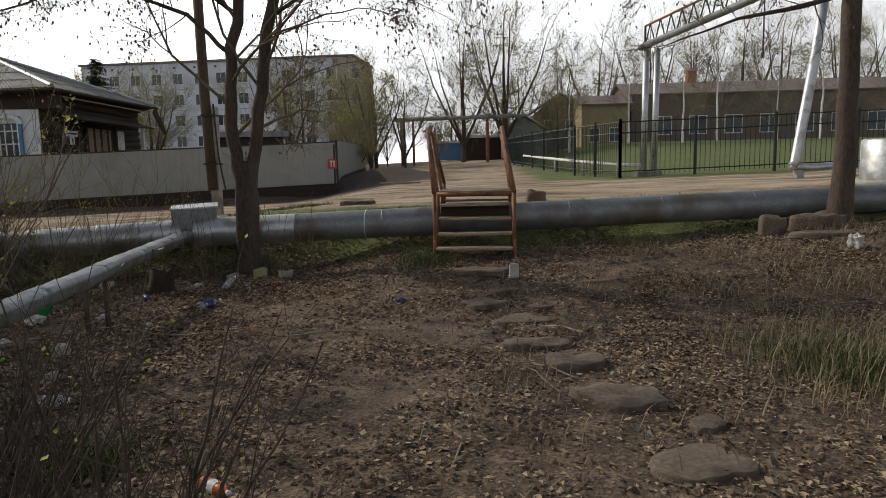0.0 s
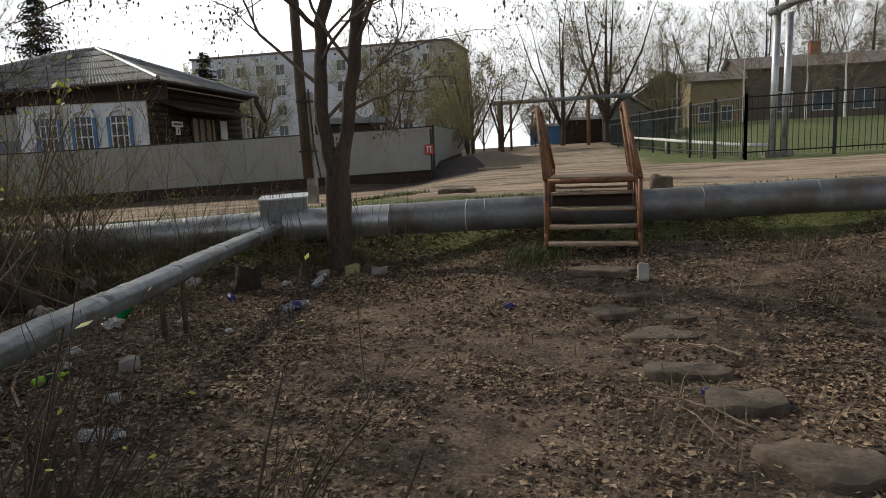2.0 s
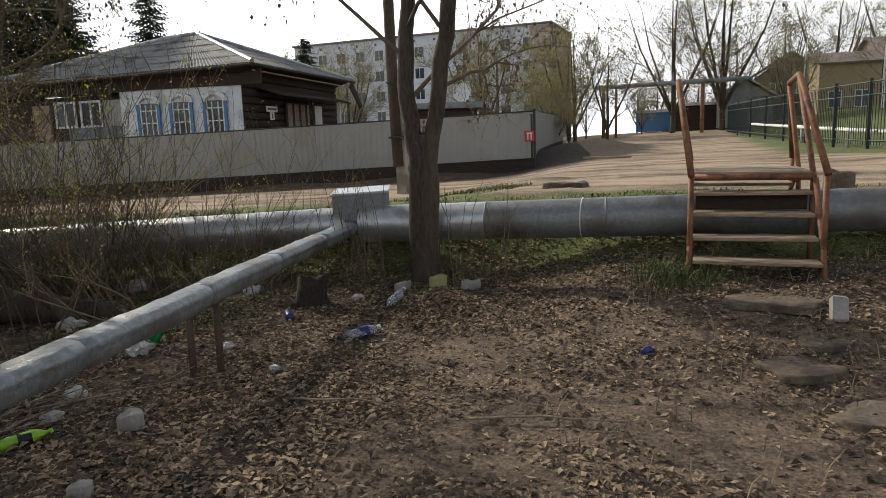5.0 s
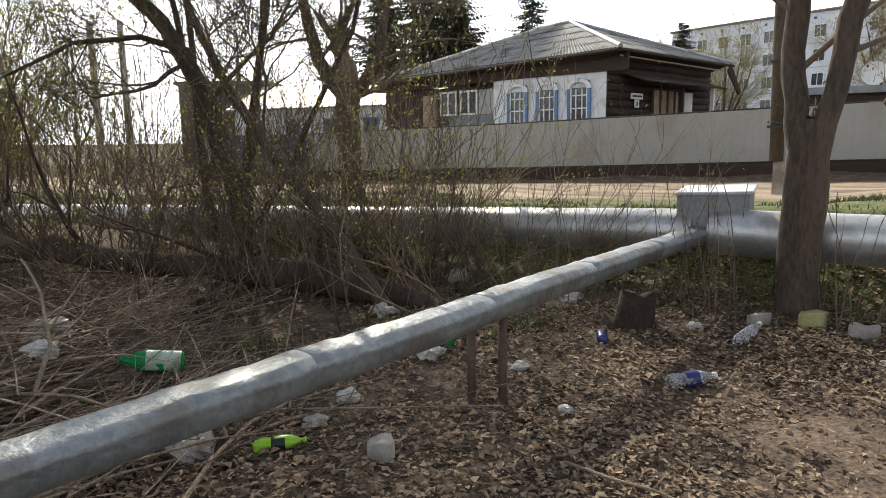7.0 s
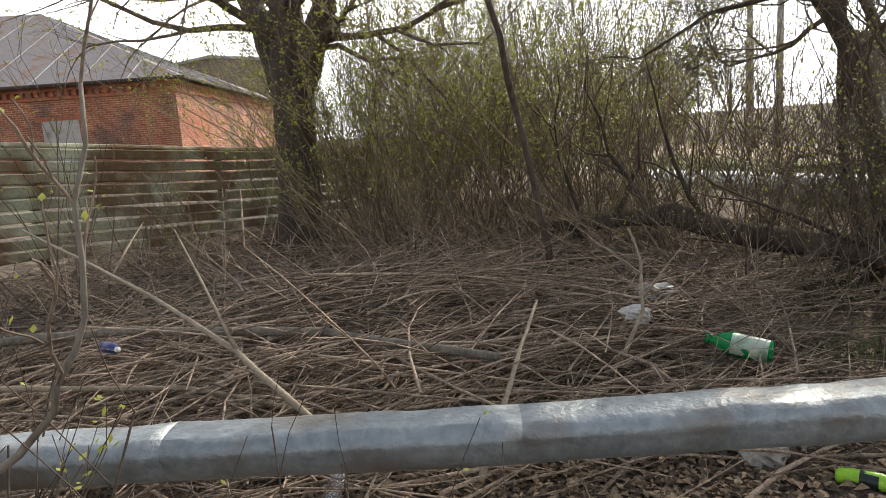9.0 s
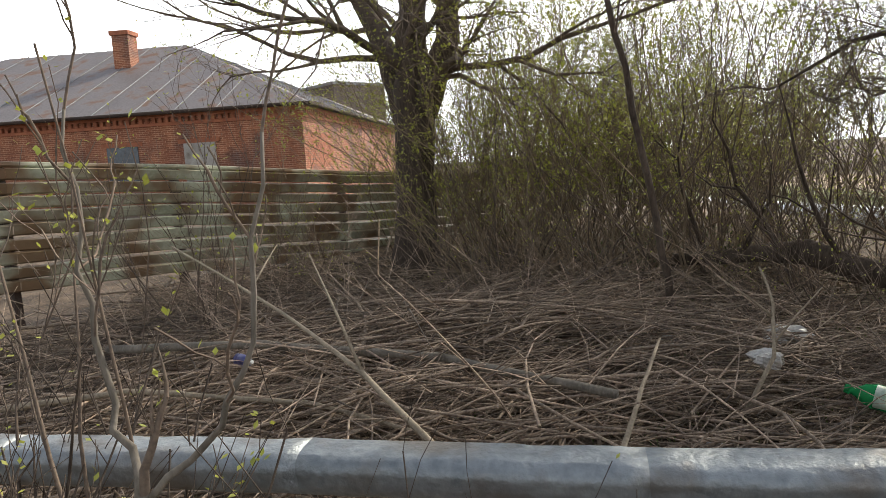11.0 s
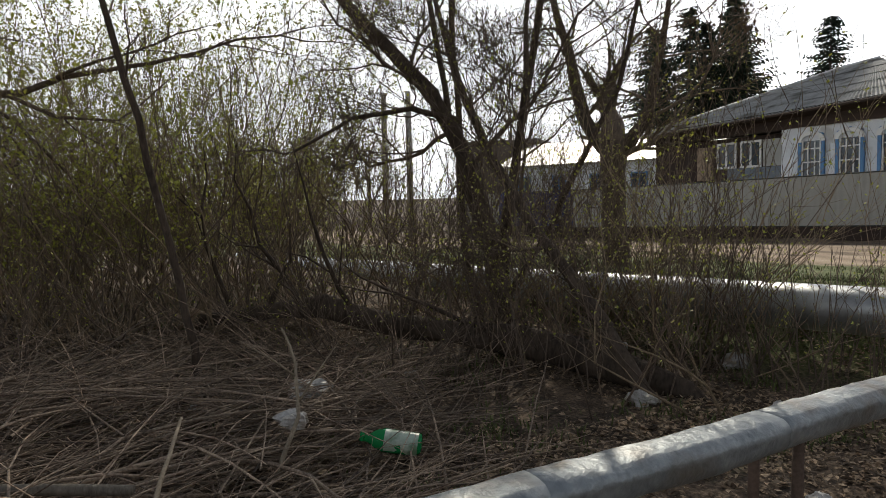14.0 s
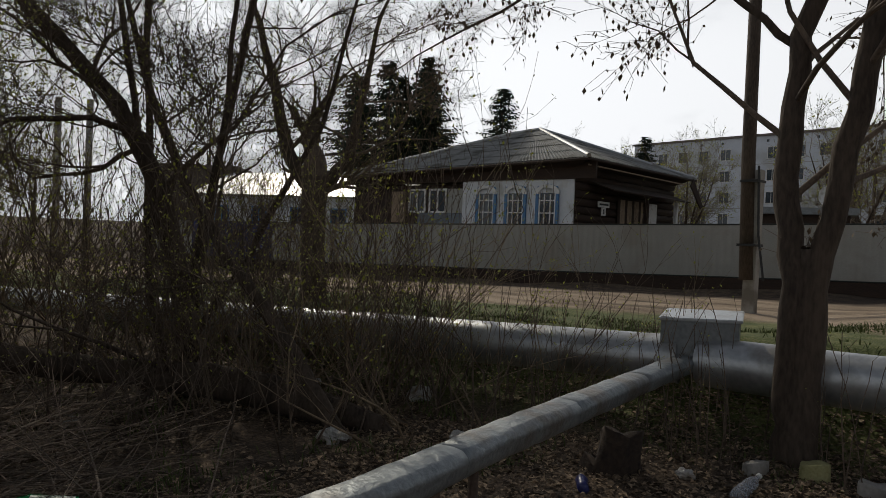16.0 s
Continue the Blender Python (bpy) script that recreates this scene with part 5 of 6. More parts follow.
tree("thin_sapling", "single thin leaning sapling stem", [
    ([(-7.2, 5.75, 0.1), (-6.9, 5.6, 1.1), (-6.45, 5.42, 2.35), (-6.1, 5.2, 3.3), (-5.8, 5.0, 4.4)], [0.034, 0.029, 0.024, 0.019, 0.012], 0.55, 5, 0.9),
], 1, 55, bark=M_BARK, leaf=(0.5, 0.03, False, M_BUD, 1), kids=3)

# arched fallen trunk
lg = Mesh().tube([(-5.55, 9.74, -0.10), (-5.9, 9.58, 0.06), (-6.5, 9.3, 0.17), (-7.1, 9.05, 0.22), (-7.5, 8.75, 0.27), (-7.55, 8.45, 0.33), (-7.7, 8.1, 0.38), (-7.8, 7.7, 0.46), (-8.1, 7.3, 0.52), (-8.25, 6.9, 0.62), (-8.65, 6.5, 0.60), (-8.9, 6.1, 0.52), (-9.3, 5.7, 0.40), (-9.5, 5.4, 0.12)], [0.08, 0.10, 0.12, 0.13, 0.135, 0.135, 0.13, 0.12, 0.115, 0.105, 0.09, 0.075, 0.06, 0.04], 14)
for i, v in enumerate(lg.v):
    lg.v[i] = v + Vector((0.6, 0.4, 1)) * (0.10 * noise.noise(v * 3) + 0.05 * noise.noise(v * 11))
fallen = thing("fallen_trunk", "dark arched fallen trunk with broken limbs in the thicket", "log")
part("trunk", lg, M_BARK, fallen, smooth=True)
rng = random.Random(19)
for bx, by, bz, dx, dy, dz in ((-6.6, 9.25, 0.25, -0.5, 0.7, 0.9), (-7.55, 8.5, 0.38, 0.5, -0.9, 0.5), (-7.8, 7.7, 0.52, -0.6, 0.3, 1.0), (-8.15, 7.2, 0.6, 0.6, -0.7, 0.7), (-8.5, 6.7, 0.66, 0.2, -1.0, 0.9), (-8.7, 6.4, 0.64, 0.7, 0.2, 0.6), (-9.0, 6.0, 0.55, 0.3, -0.8, 0.8)):
    limb = Mesh()
    grow(limb, [], (bx, by, bz), (dx, dy, dz), 1.2, 0.032, 1, rng, kids=3, wiggle=0.25, lift=0.0, coarse=True)
    part("limb", limb, M_BARK, fallen, smooth=True)


# thicket: upright many-stemmed bushes
def bush(name, label, seed, stems, height, spread, r, leaf, levels=1, group="", lean=0.25, mat=None, length=0.8, few=1, many=3, sway=0.07, mixed=False):
    """A many-stemmed bush: each stem with its twigs is a part."""
    rng = random.Random(seed)
    t = thing(name, label, "bush", group=group)
    tips = []
    for s in range(stems):
        wood = Mesh()
        a, q = rng.uniform(0, 6.283), spread * math.sqrt(rng.random())
        p = Vector((math.cos(a) * q, math.sin(a) * q, -0.12))
        d = Vector((math.cos(a) * lean * rng.uniform(0.1, 1), math.sin(a) * lean * rng.uniform(0.1, 1), 1)).normalized()
        h = height * rng.uniform(0.6, 1.1)
        pts, n_ = [p.copy()], 7
        for k in range(n_):
            d = (d + Vector((rng.gauss(0, sway), rng.gauss(0, sway), 0.03))).normalized()
            p = p + d * h / n_
            pts.append(p.copy())
        rr = r * rng.uniform(0.6, 1.3)
        rad = [max(0.003, rr * (1 - 0.85 * k / n_)) for k in range(n_ + 1)]
        wood.tube(pts, rad, 5, caps=False)
        for k in range(2, n_ + 1):
            for _ in range(rng.randint(few, many)):
                sd = Vector((rng.gauss(0, 1), rng.gauss(0, 1), rng.uniform(0.1, 1.2))).normalized()
                grow(wood, tips, pts[k], (d + sd).normalized(), length * rng.uniform(0.4, 1.0), rad[k] * 0.6, levels, rng, kids=2, spread=0.8, lift=0.1, wiggle=0.14, sides=3, min_r=0.0025, coarse=True)
        part("stem", wood, M_TWIG if mixed and s % 4 == 0 else mat or M_THICKET, t, smooth=True)
    if leaf:
        share, size, material, per = leaf
        part("foliage", leaves_at(tips, rng, share, size, False, per), material, t)
    return t


rngv = random.Random(77)
protos = [bush("thicket_bush", "tall bare thicket bush with yellow-green buds", 100 + k, 22, 6.4, 0.9, 0.014, (0.95, 0.048, M_BUD, 4), group="thicket bushes", length=0.9, lean=0.75, sway=0.22, few=1, many=4, mixed=True) for k in range(3)]
spots = []
for k in range(300):
    b, r = rngv.uniform(85, 108), rngv.uniform(7.8, 14.5)
    x, y = -1.1 - math.sin(radians(b)) * r, 5.95 + math.cos(radians(b)) * r
    if all((x - u) ** 2 + (y - v) ** 2 > 0.86 ** 2 for u, v in spots) and (x + 9.7) ** 2 + (y - 2.3) ** 2 > 1.0 and y < pipe_y(x) - 0.8:
        spots.append((x, y))
spots = spots[:31]
spots += [(-11.5, 1.6), (-12.5, 2.9), (-10.6, 3.4), (-11.8, 4.3)]
for k, (x, y) in enumerate(spots):
    s = rngv.uniform(0.75, 1.2)
    m = Matrix.Translation((x, y, ground_z(x, y))) @ Matrix.Rotation(rngv.uniform(0, 6.28), 4, "Z") @ Matrix.Scale(s, 4)
    if k < 3:
        protos[k].matrix_world = m
    else:
        copy_thing(protos[k % 3], m)

low = [bush("low_bush", "low tangled bare bush with a few green buds", 140 + k, 9, 1.7, 0.5, 0.009, (0.75, 0.028, M_BUD, 1), group="low bushes", lean=0.8, length=0.55, few=0, many=2, mat=M_TWIG) for k in range(2)]
lows = [(-6.3, 9.9, 1.1), (-7.1, 10.3, 1.3), (-9.2, 9.9, 1.2), (-5.4, 10.4, 0.8), (-10.6, 8.6, 1.4), (-6.9, 7.9, 0.7), (-9.9, 7.2, 1.3), (-11.5, 7.6, 1.3), (-8.0, 10.2, 1.2), (-7.2, 7.4, 0.8), (-7.9, 7.3, 0.8), (-6.6, 8.5, 0.8), (-7.0, 9.9, 1.0), (-6.0, 8.9, 0.8), (-7.6, 3.9, 0.8),
        (-7.9, 9.5, 1.1), (-8.9, 9.3, 1.2), (-9.4, 8.1, 1.2), (-7.3, 9.4, 0.9), (-8.8, 7.3, 0.9), (-10.3, 9.6, 1.3), (-6.7, 9.2, 0.8), (-8.1, 8.2, 0.8), (-9.8, 6.2, 1.1), (-10.4, 5.2, 1.1), (-7.5, 8.7, 0.7), (-5.9, 10.6, 0.9), (-8.6, 10.4, 1.2), (-12.8, 8.4, 1.3), (-14.0, 8.6, 1.4), (-7.4, 6.6, 0.7), (-6.5, 1.2, 0.9), (-8.4, 0.6, 0.9)]
for k, (x, y, s) in enumerate(lows):
    m = Matrix.Translation((x, y, ground_z(x, y))) @ Matrix.Rotation(k * 1.7, 4, "Z") @ Matrix.Scale(s, 4)
    if k < 2:
        low[k].matrix_world = m
    else:
        copy_thing(low[k % 2], m)

# arching bare tangles round the fallen trunk and the leaning maple
snarl = [bush("tangled_bush", "sprawling arching bare bush with scattered small buds", 150 + k, 9, 2.6, 0.45, 0.011, (0.8, 0.030, M_BUD, 2), group="tangled bushes", lean=1.3, sway=0.27, length=0.75, few=1, many=2, mat=M_THICKET, mixed=True) for k in range(2)]
for k, (x, y, s) in enumerate([(-7.6, 9.3, 1.0), (-8.6, 8.4, 1.1), (-9.2, 7.4, 1.1), (-8.4, 9.7, 1.05), (-7.0, 8.8, 0.75), (-9.6, 8.9, 1.25), (-8.9, 6.6, 0.9), (-9.3, 5.9, 0.9), (-10.4, 7.9, 1.3), (-9.0, 4.6, 0.8), (-8.6, 3.6, 0.8), (-8.0, 2.2, 0.7), (-6.2, 10.2, 1.0), (-5.6, 9.7, 0.85), (-7.2, 10.5, 1.15), (-5.1, 10.5, 0.75)]):
    m = Matrix.Translation((x, y, ground_z(x, y))) @ Matrix.Rotation(k * 2.3, 4, "Z") @ Matrix.Scale(s, 4)
    if k < 2:
        snarl[k].matrix_world = m
    else:
        copy_thing(snarl[k % 2], m)

# saplings with fresh leaves near the path
fresh = bush("fresh_sapling", "thin sapling with fresh green leaf tips", 171, 5, 2.3, 0.14, 0.011, (0.7, 0.024, M_BUD, 3), lean=0.55, mat=M_TWIG, length=0.5, group="fresh saplings", few=0, many=2)
fresh.matrix_world = at(-2.28, 4.45, ground_z(-2.28, 4.45), 30)
copy_thing(fresh, Matrix.Translation((-2.1, 3.7, 0.03)) @ Matrix.Rotation(2.1, 4, "Z") @ Matrix.Scale(0.85, 4))
tree("forked_sapling", "slender pale sapling forking above the branch pipe", [
    ([(-2.10, 4.74, 0.0), (-2.13, 4.72, 0.5), (-2.16, 4.68, 0.98)], [0.017, 0.015, 0.013], 0.95, 1, 0.3),
    ([(-2.16, 4.68, 0.97), (-2.24, 4.55, 1.16), (-2.25, 4.46, 1.5), (-2.3, 4.42, 1.9)], [0.011, 0.009, 0.007, 0.004], 0.4, 3, 0.4),
    ([(-2.16, 4.68, 0.97), (-2.17, 4.86, 1.10), (-2.2, 5.0, 1.35), (-2.24, 5.04, 1.8)], [0.010, 0.008, 0.006, 0.004], 0.4, 3, 0.35),
], 1, 57, bark=M_BARK_PALE, leaf=(0.45, 0.02, False, M_BUD, 1), kids=2)
twiggy = bush("bare_twig_bush", "low bare bush of fine dark brown twigs", 181, 13, 1.35, 0.2, 0.012, (0.15, 0.025, M_BUD, 1), lean=1.0, length=0.45, few=0, many=2, mat=M_BARK, levels=0, group="bare twig bushes")
twiggy.matrix_world = at(-2.05, 4.75, ground_z(-2.0, 4.7), 0)
copy_thing(twiggy, Matrix.Translation((-2.5, 5.25, 0.03)) @ Matrix.Rotation(1.3, 4, "Z") @ Matrix.Scale(0.8, 4))
copy_thing(twiggy, Matrix.Translation((-1.2, 4.15, 0.03)) @ Matrix.Rotation(0.4, 4, "Z") @ Matrix.Scale(1.15, 4))
copy_thing(twiggy, Matrix.Translation((-1.75, 3.75, 0.03)) @ Matrix.Rotation(2.6, 4, "Z") @ Matrix.Scale(1.05, 4))
copy_thing(twiggy, Matrix.Translation((-1.7, 4.25, 0.03)) @ Matrix.Rotation(4.4, 4, "Z") @ Matrix.Scale(1.0, 4))
copy_thing(twiggy, Matrix.Translation((-2.35, 3.95, 0.03)) @ Matrix.Rotation(5.3, 4, "Z") @ Matrix.Scale(1.15, 4))
copy_thing(twiggy, Matrix.Translation((-0.82, 3.72, 0.03)) @ Matrix.Rotation(3.4, 4, "Z") @ Matrix.Scale(0.8, 4))
copy_thing(twiggy, Matrix.Translation((4.4, 6.9, ground_z(4.4, 6.9))) @ Matrix.Rotation(1.9, 4, "Z") @ Matrix.Scale(0.8, 4))

shoots = bush("upright_shoots", "clump of thin upright bare shoots by the pipe", 191, 12, 1.25, 0.38, 0.006, (0.25, 0.02, M_BUD, 1), lean=0.16, length=0.22, mat=M_TWIG, group="upright shoots", levels=0, few=0, many=1)
for k, (x, y, s) in enumerate([(-4.6, 11.25, 1.0), (-3.75, 11.3, 1.1), (-2.75, 11.45, 0.95), (-5.5, 10.85, 1.0), (-6.3, 10.6, 0.9), (-2.3, 11.5, 0.7), (-4.9, 10.6, 0.8), (-3.6, 10.9, 0.75)]):
    m = Matrix.Translation((x, y, ground_z(x, y))) @ Matrix.Rotation(k * 2.2, 4, "Z") @ Matrix.Scale(s, 4)
    if k == 0:
        shoots.matrix_world = m
    else:
        copy_thing(shoots, m)


# distant bare trees
def far_tree(seed, h, r, label, name="bare_tree", group="distant bare trees", bark=None, levels=2, fork=4, boughs=9, leaf=(0.6, 0.10, False, M_BUD, 1)):
    rng = random.Random(seed)
    limbs = [([(0, 0, -0.3), (0.05, 0, h * 0.18), (0.0, 0.05, h * 0.42), (0.1, 0.0, h * 0.7)], [r, r * 0.8, r * 0.55, r * 0.25], 0.3, boughs, h * 0.28)]
    for k in range(fork):
        a = k * 2.1 + rng.uniform(0, 1)
        c, s = math.cos(a), math.sin(a)
        limbs.append(([(0, 0, h * 0.10), (c * h * 0.09, s * h * 0.09, h * 0.28), (c * h * 0.20, s * h * 0.20, h * 0.50), (c * h * 0.27, s * h * 0.27, h * 0.72)], [r * 0.6, r * 0.45, r * 0.3, r * 0.12], 0.25, 8, h * 0.24))
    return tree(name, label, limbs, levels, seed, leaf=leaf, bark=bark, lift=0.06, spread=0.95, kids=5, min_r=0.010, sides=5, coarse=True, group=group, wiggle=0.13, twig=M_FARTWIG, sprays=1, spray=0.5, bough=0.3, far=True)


t_pop = far_tree(301, 12.0, 0.2, "tall bare poplar by the lane", fork=5, leaf=(0.9, 0.13, False, M_BUD, 1))
t_wil = far_tree(302, 8.0, 0.15, "bare willow by the lane", leaf=(0.7, 0.13, False, M_BUD, 1))
t_bir = far_tree(303, 10.0, 0.13, "bare white birch near the school", bark=M_WHITE, fork=0, boughs=20, name="birch_tree", group="distant birches")
first = {}
FAR = [(t_pop, -1.8, 62, 1.12), (t_pop, 1.9, 64, 1.15), (t_wil, -7.6, 50, 1.0), (t_wil, -5.2, 47, 0.8), (t_wil, -9.0, 56, 1.15), (t_wil, -11.0, 40, 0.9), (t_wil, -19.5, 41, 0.85), (t_wil, -24, 47, 0.9), (t_pop, -15.5, 60, 0.7), (t_wil, -30, 52, 1.0),
       (t_bir, 7.5, 63, 0.85), (t_bir, 12.5, 62, 1.0), (t_bir, 16.5, 60, 0.9), (t_bir, 20.5, 64, 1.1), (t_bir, 24.5, 61, 0.9), (t_bir, 29, 63, 1.15), (t_bir, 33.5, 60, 1.0), (t_bir, 39, 64, 1.1), (t_bir, 45, 62, 1.0),
       (t_pop, 10, 98, 1.1), (t_pop, 16, 100, 1.3), (t_pop, 22, 95, 1.25), (t_pop, 28, 98, 1.3), (t_pop, 34, 96, 1.3), (t_pop, 40, 98, 1.4), (t_pop, 47, 96, 1.35), (t_pop, 54, 98, 1.35), (t_pop, 61, 96, 1.4), (t_pop, 4.5, 92, 1.0),
       (t_wil, -58, 8, 0.8), (t_wil, -54, 17, 0.9), (t_wil, -62, 0, 0.9), (t_wil, -45, 8, 0.6), (t_pop, -56, 30, 1.0), (t_pop, -48, 62, 0.9), (t_wil, -7.0, 44, 0.36), (t_wil, -8.2, 47, 0.45), (t_wil, -8.0, 58, 0.5), (t_wil, -4.4, 66, 0.42), (t_wil, 3.2, 70, 0.42), (t_wil, -3.6, 76, 0.8), (t_wil, -12.5, 68, 0.9), (t_wil, -6.2, 86, 0.9), (t_wil, 0.2, 84, 0.85), (t_wil, -16, 78, 0.9), (t_wil, 3.2, 79, 0.8), (t_wil, -2.5, 90, 0.9), (t_wil, 6.0, 58, 0.75), (t_wil, -44, 12, 0.7), (t_wil, -50, 12, 0.75)]
for k, (pt, x, y, s) in enumerate(FAR):
    m = Matrix.Translation((x, y, ground_z(x, y, False))) @ Matrix.Rotation(k * 1.9, 4, "Z") @ Matrix.Scale(s, 4)
    if pt not in first:
        first[pt] = 1
        pt.matrix_world = m
    else:
        copy_thing(pt, m)


# dark spruces behind the house
def spruce(seed):
    rng = random.Random(seed)
    t = thing("spruce_tree", "tall dark green spruce behind the house", "tree", group="dark spruces")
    part("trunk", Mesh().tube([(0, 0, -0.3), (0, 0, 13.6)], [0.25, 0.03], 8), M_BARK, t, smooth=True)
    mb = Mesh()
    for branch in range(620):
        z = 2.0 + 11.6 * rng.random() ** 1.15
        reach = 4.8 * (1 - z / 14.0) ** 0.68 + 0.06
        a = rng.uniform(0, 6.283)
        rr = reach * rng.uniform(0.35, 1.15)
        c, s = math.cos(a), math.sin(a)
        fall = rng.uniform(0.05, 0.55)
        n_ = max(3, int(rr / 0.25))
        for i in range(n_):
            u = (i + 0.5) / n_
            p = Vector((c * rr * u, s * rr * u, z - fall * rr * u + 0.18 * rr * u * u))
            for sd in (-1, 1, 0):
                w = Vector((-s * sd * 0.9 + c * 0.5, c * sd * 0.9 + s * 0.5, -0.4 + rng.uniform(-0.3, 0.25))) * (0.5 * (1 - 0.4 * u) * rng.uniform(0.6, 1.3))
                q = Vector((c, s, 0.1)) * 0.08
                mb.poly([p - q, p + q, p + w])
    part("foliage", mb, M_SPRUCE, t)
    return t


sp = [spruce(5), spruce(9)]
for k, (x, y, s) in enumerate([(-42.5, 51, 0.98), (-46.9, 46.3, 1.0), (-48.7, 44.5, 0.95), (-51.2, 41.8, 0.9), (-53.5, 51.5, 1.2), (-56.5, 49, 1.15), (-59.5, 47, 1.1), (-37, 66, 0.72), (-49.5, 48.0, 1.05)]):
    m = Matrix.Translation((x, y, 0.4)) @ Matrix.Rotation(k * 1.3, 4, "Z") @ Matrix.Scale(s * 1.1, 4)
    if k < 2:
        sp[k].matrix_world = m
    else:
        copy_thing(sp[k % 2], m)


# pile of cut branches between the branch pipe and the thicket
def brush_pile():
    rng = random.Random(8)
    pile = thing("brush_pile", "tangled heap of cut grey-brown branches on the ground", "brush pile")
    rest, near = Mesh(), 0
    for k in range(2700):
        x, y = rng.uniform(-9.4, -3.3), rng.uniform(-0.6, 7.4)
        if x > -3.9 and y > 5.2:
            continue
        heap = 0.48 * math.exp(-(((x + 5.6) / 1.7) ** 2 + ((y - 4.4) / 2.4) ** 2)) + 0.10
        if rng.random() > 0.25 + heap * 1.6:
            continue
        mb = rest
        single_one = x > -5.2 and 0.8 < y < 6.6 and near < 300
        if single_one:
            mb, near = Mesh(), near + 1
        yaw = radians(90) + rng.gauss(0.25, 0.5)
        if rng.random() < 0.42:
            yaw += rng.uniform(-1.5, 1.5)
        ln = rng.uniform(0.5, 2.6)
        d = Vector((math.cos(yaw), math.sin(yaw), rng.gauss(0.03, 0.10)))
        base = Vector((x, y, 0)) - d * ln / 2
        r = abs(rng.gauss(0.004, 0.0045)) + 0.0025
        pts, bow = [], rng.gauss(0, 0.07)
        lift = rng.uniform(0.0, 1.0) ** 1.3 * heap
        side = Vector((-d.y, d.x, 0))
        for i in range(6):
            u = i / 5
            p = base + d * ln * u + side * bow * math.sin(u * 3.14) * ln
            p.z = ground_z(p.x, p.y, False) + 0.03 + lift + d.z * ln * (u - 0.5) + 0.05 * math.sin(u * 3.14)
            p.z = max(p.z, ground_z(p.x, p.y, False) + 0.015)
            pts.append(p)
        mb.tube(pts, [r * (1 - 0.75 * i / 5) + 0.0015 for i in range(6)], 5, caps=False)
        for _ in range(rng.randint(2, 5)):
            i = rng.randint(1, 4)
            tw = (d + side * rng.choice((-1, 1)) * rng.uniform(0.3, 0.9) + Vector((0, 0, rng.uniform(-0.1, 0.6)))).normalized()
            l2 = ln * rng.uniform(0.12, 0.4)
            q = pts[i] + tw * l2 * 0.5 + Vector((0, 0, rng.uniform(-0.02, 0.05)))
            mb.tube([pts[i], q, pts[i] + tw * l2], [r * 0.5, r * 0.38, 0.0015], 4, caps=False)
        if single_one:
            part("branch", mb, M_BRUSH, pile, smooth=True)
    tagged(part("branch_rest", rest, M_BRUSH, pile, smooth=True), kind="stuff")
    return pile


brush_pile()


def whips():
    rng = random.Random(18)
    mb = Mesh()
    for k in range(620):
        x, y = rng.uniform(-9.5, -4.4), rng.uniform(-0.2, 7.6)
        if x > -5.2 and rng.random() < 0.6:
            continue
        a = rng.gauss(-1.9, 0.9)
        up = rng.uniform(0.15, 1.1)
        d = Vector((math.cos(a), math.sin(a), up)).normalized()
        ln, r = rng.uniform(0.6, 1.9), rng.uniform(0.0025, 0.007)
        p = Vector((x, y, ground_z(x, y, False)))
        pts = [p]
        for i in range(6):
            d = (d + Vector((rng.gauss(0, 0.1), rng.gauss(0, 0.1), rng.gauss(-0.06, 0.08)))).normalized()
            p = p + d * ln / 6
            p.z = max(p.z, 0.05)
            pts.append(p.copy())
            if i > 1 and rng.random() < 0.6:
                e = (d + Vector((rng.gauss(0, 0.5), rng.gauss(0, 0.5), rng.gauss(0.15, 0.3)))).normalized() * ln * rng.uniform(0.12, 0.35)
                mb.tube([p, p + e * 0.5, p + e], [r * 0.5, r * 0.4, 0.0015], 4, caps=False)
        mb.tube(pts, [r * (1 - 0.12 * i) for i in range(7)], 4, caps=False)
    return single("slanting_whips", mb, M_BRUSH, "thin bare whips slanting out of the brush", "brush", kind="stuff", smooth=True)


whips()


def stick(pts, r, label, material=M_STICK, r_end=0.4, name="stick", twigs=()):
    pts = [Vector(p) for p in pts]
    fine = []
    for a, b in zip(pts, pts[1:]):
        for k in range(4):
            p = a.lerp(b, k / 4)
            fine.append(p + Vector((noise.noise(p * 5), noise.noise(p * 5 + Vector((9, 0, 0))), noise.noise(p * 5 + Vector((0, 9, 0))))) * 0.012)
    fine.append(pts[-1])
    n_ = len(fine)
    mb = Mesh().tube(fine, [r * (1 - (1 - r_end) * k / n_) for k in range(n_)], 8)
    for k, dx, dy, dz in twigs:
        p = fine[min(n_ - 1, int(k * n_))]
        mb.tube([p, p + Vector((dx, dy, dz)) * 0.5 + Vector((0, 0, 0.01)), p + Vector((dx, dy, dz))], [r * 0.55, r * 0.4, r * 0.2], 6)
    return single(name, mb, material, label, "stick", smooth=True)


stick([(-3.37, 5.02, 0.5), (-3.86, 4.37, 0.72), (-4.42, 3.55, 0.87), (-5.1, 2.15, 1.2)], 0.017, "pale peeled branch lying across the brush pile", twigs=((0.33, -0.47, -0.54, 0.53), (0.72, -0.5, -0.1, 0.25)))
stick([(-3.5, 5.54, 0.30), (-4.1, 5.64, 0.55), (-4.66, 5.72, 0.72)], 0.016, "short pale stick poking up from the brush", twigs=((0.3, 0.0, 0.35, -0.08),))
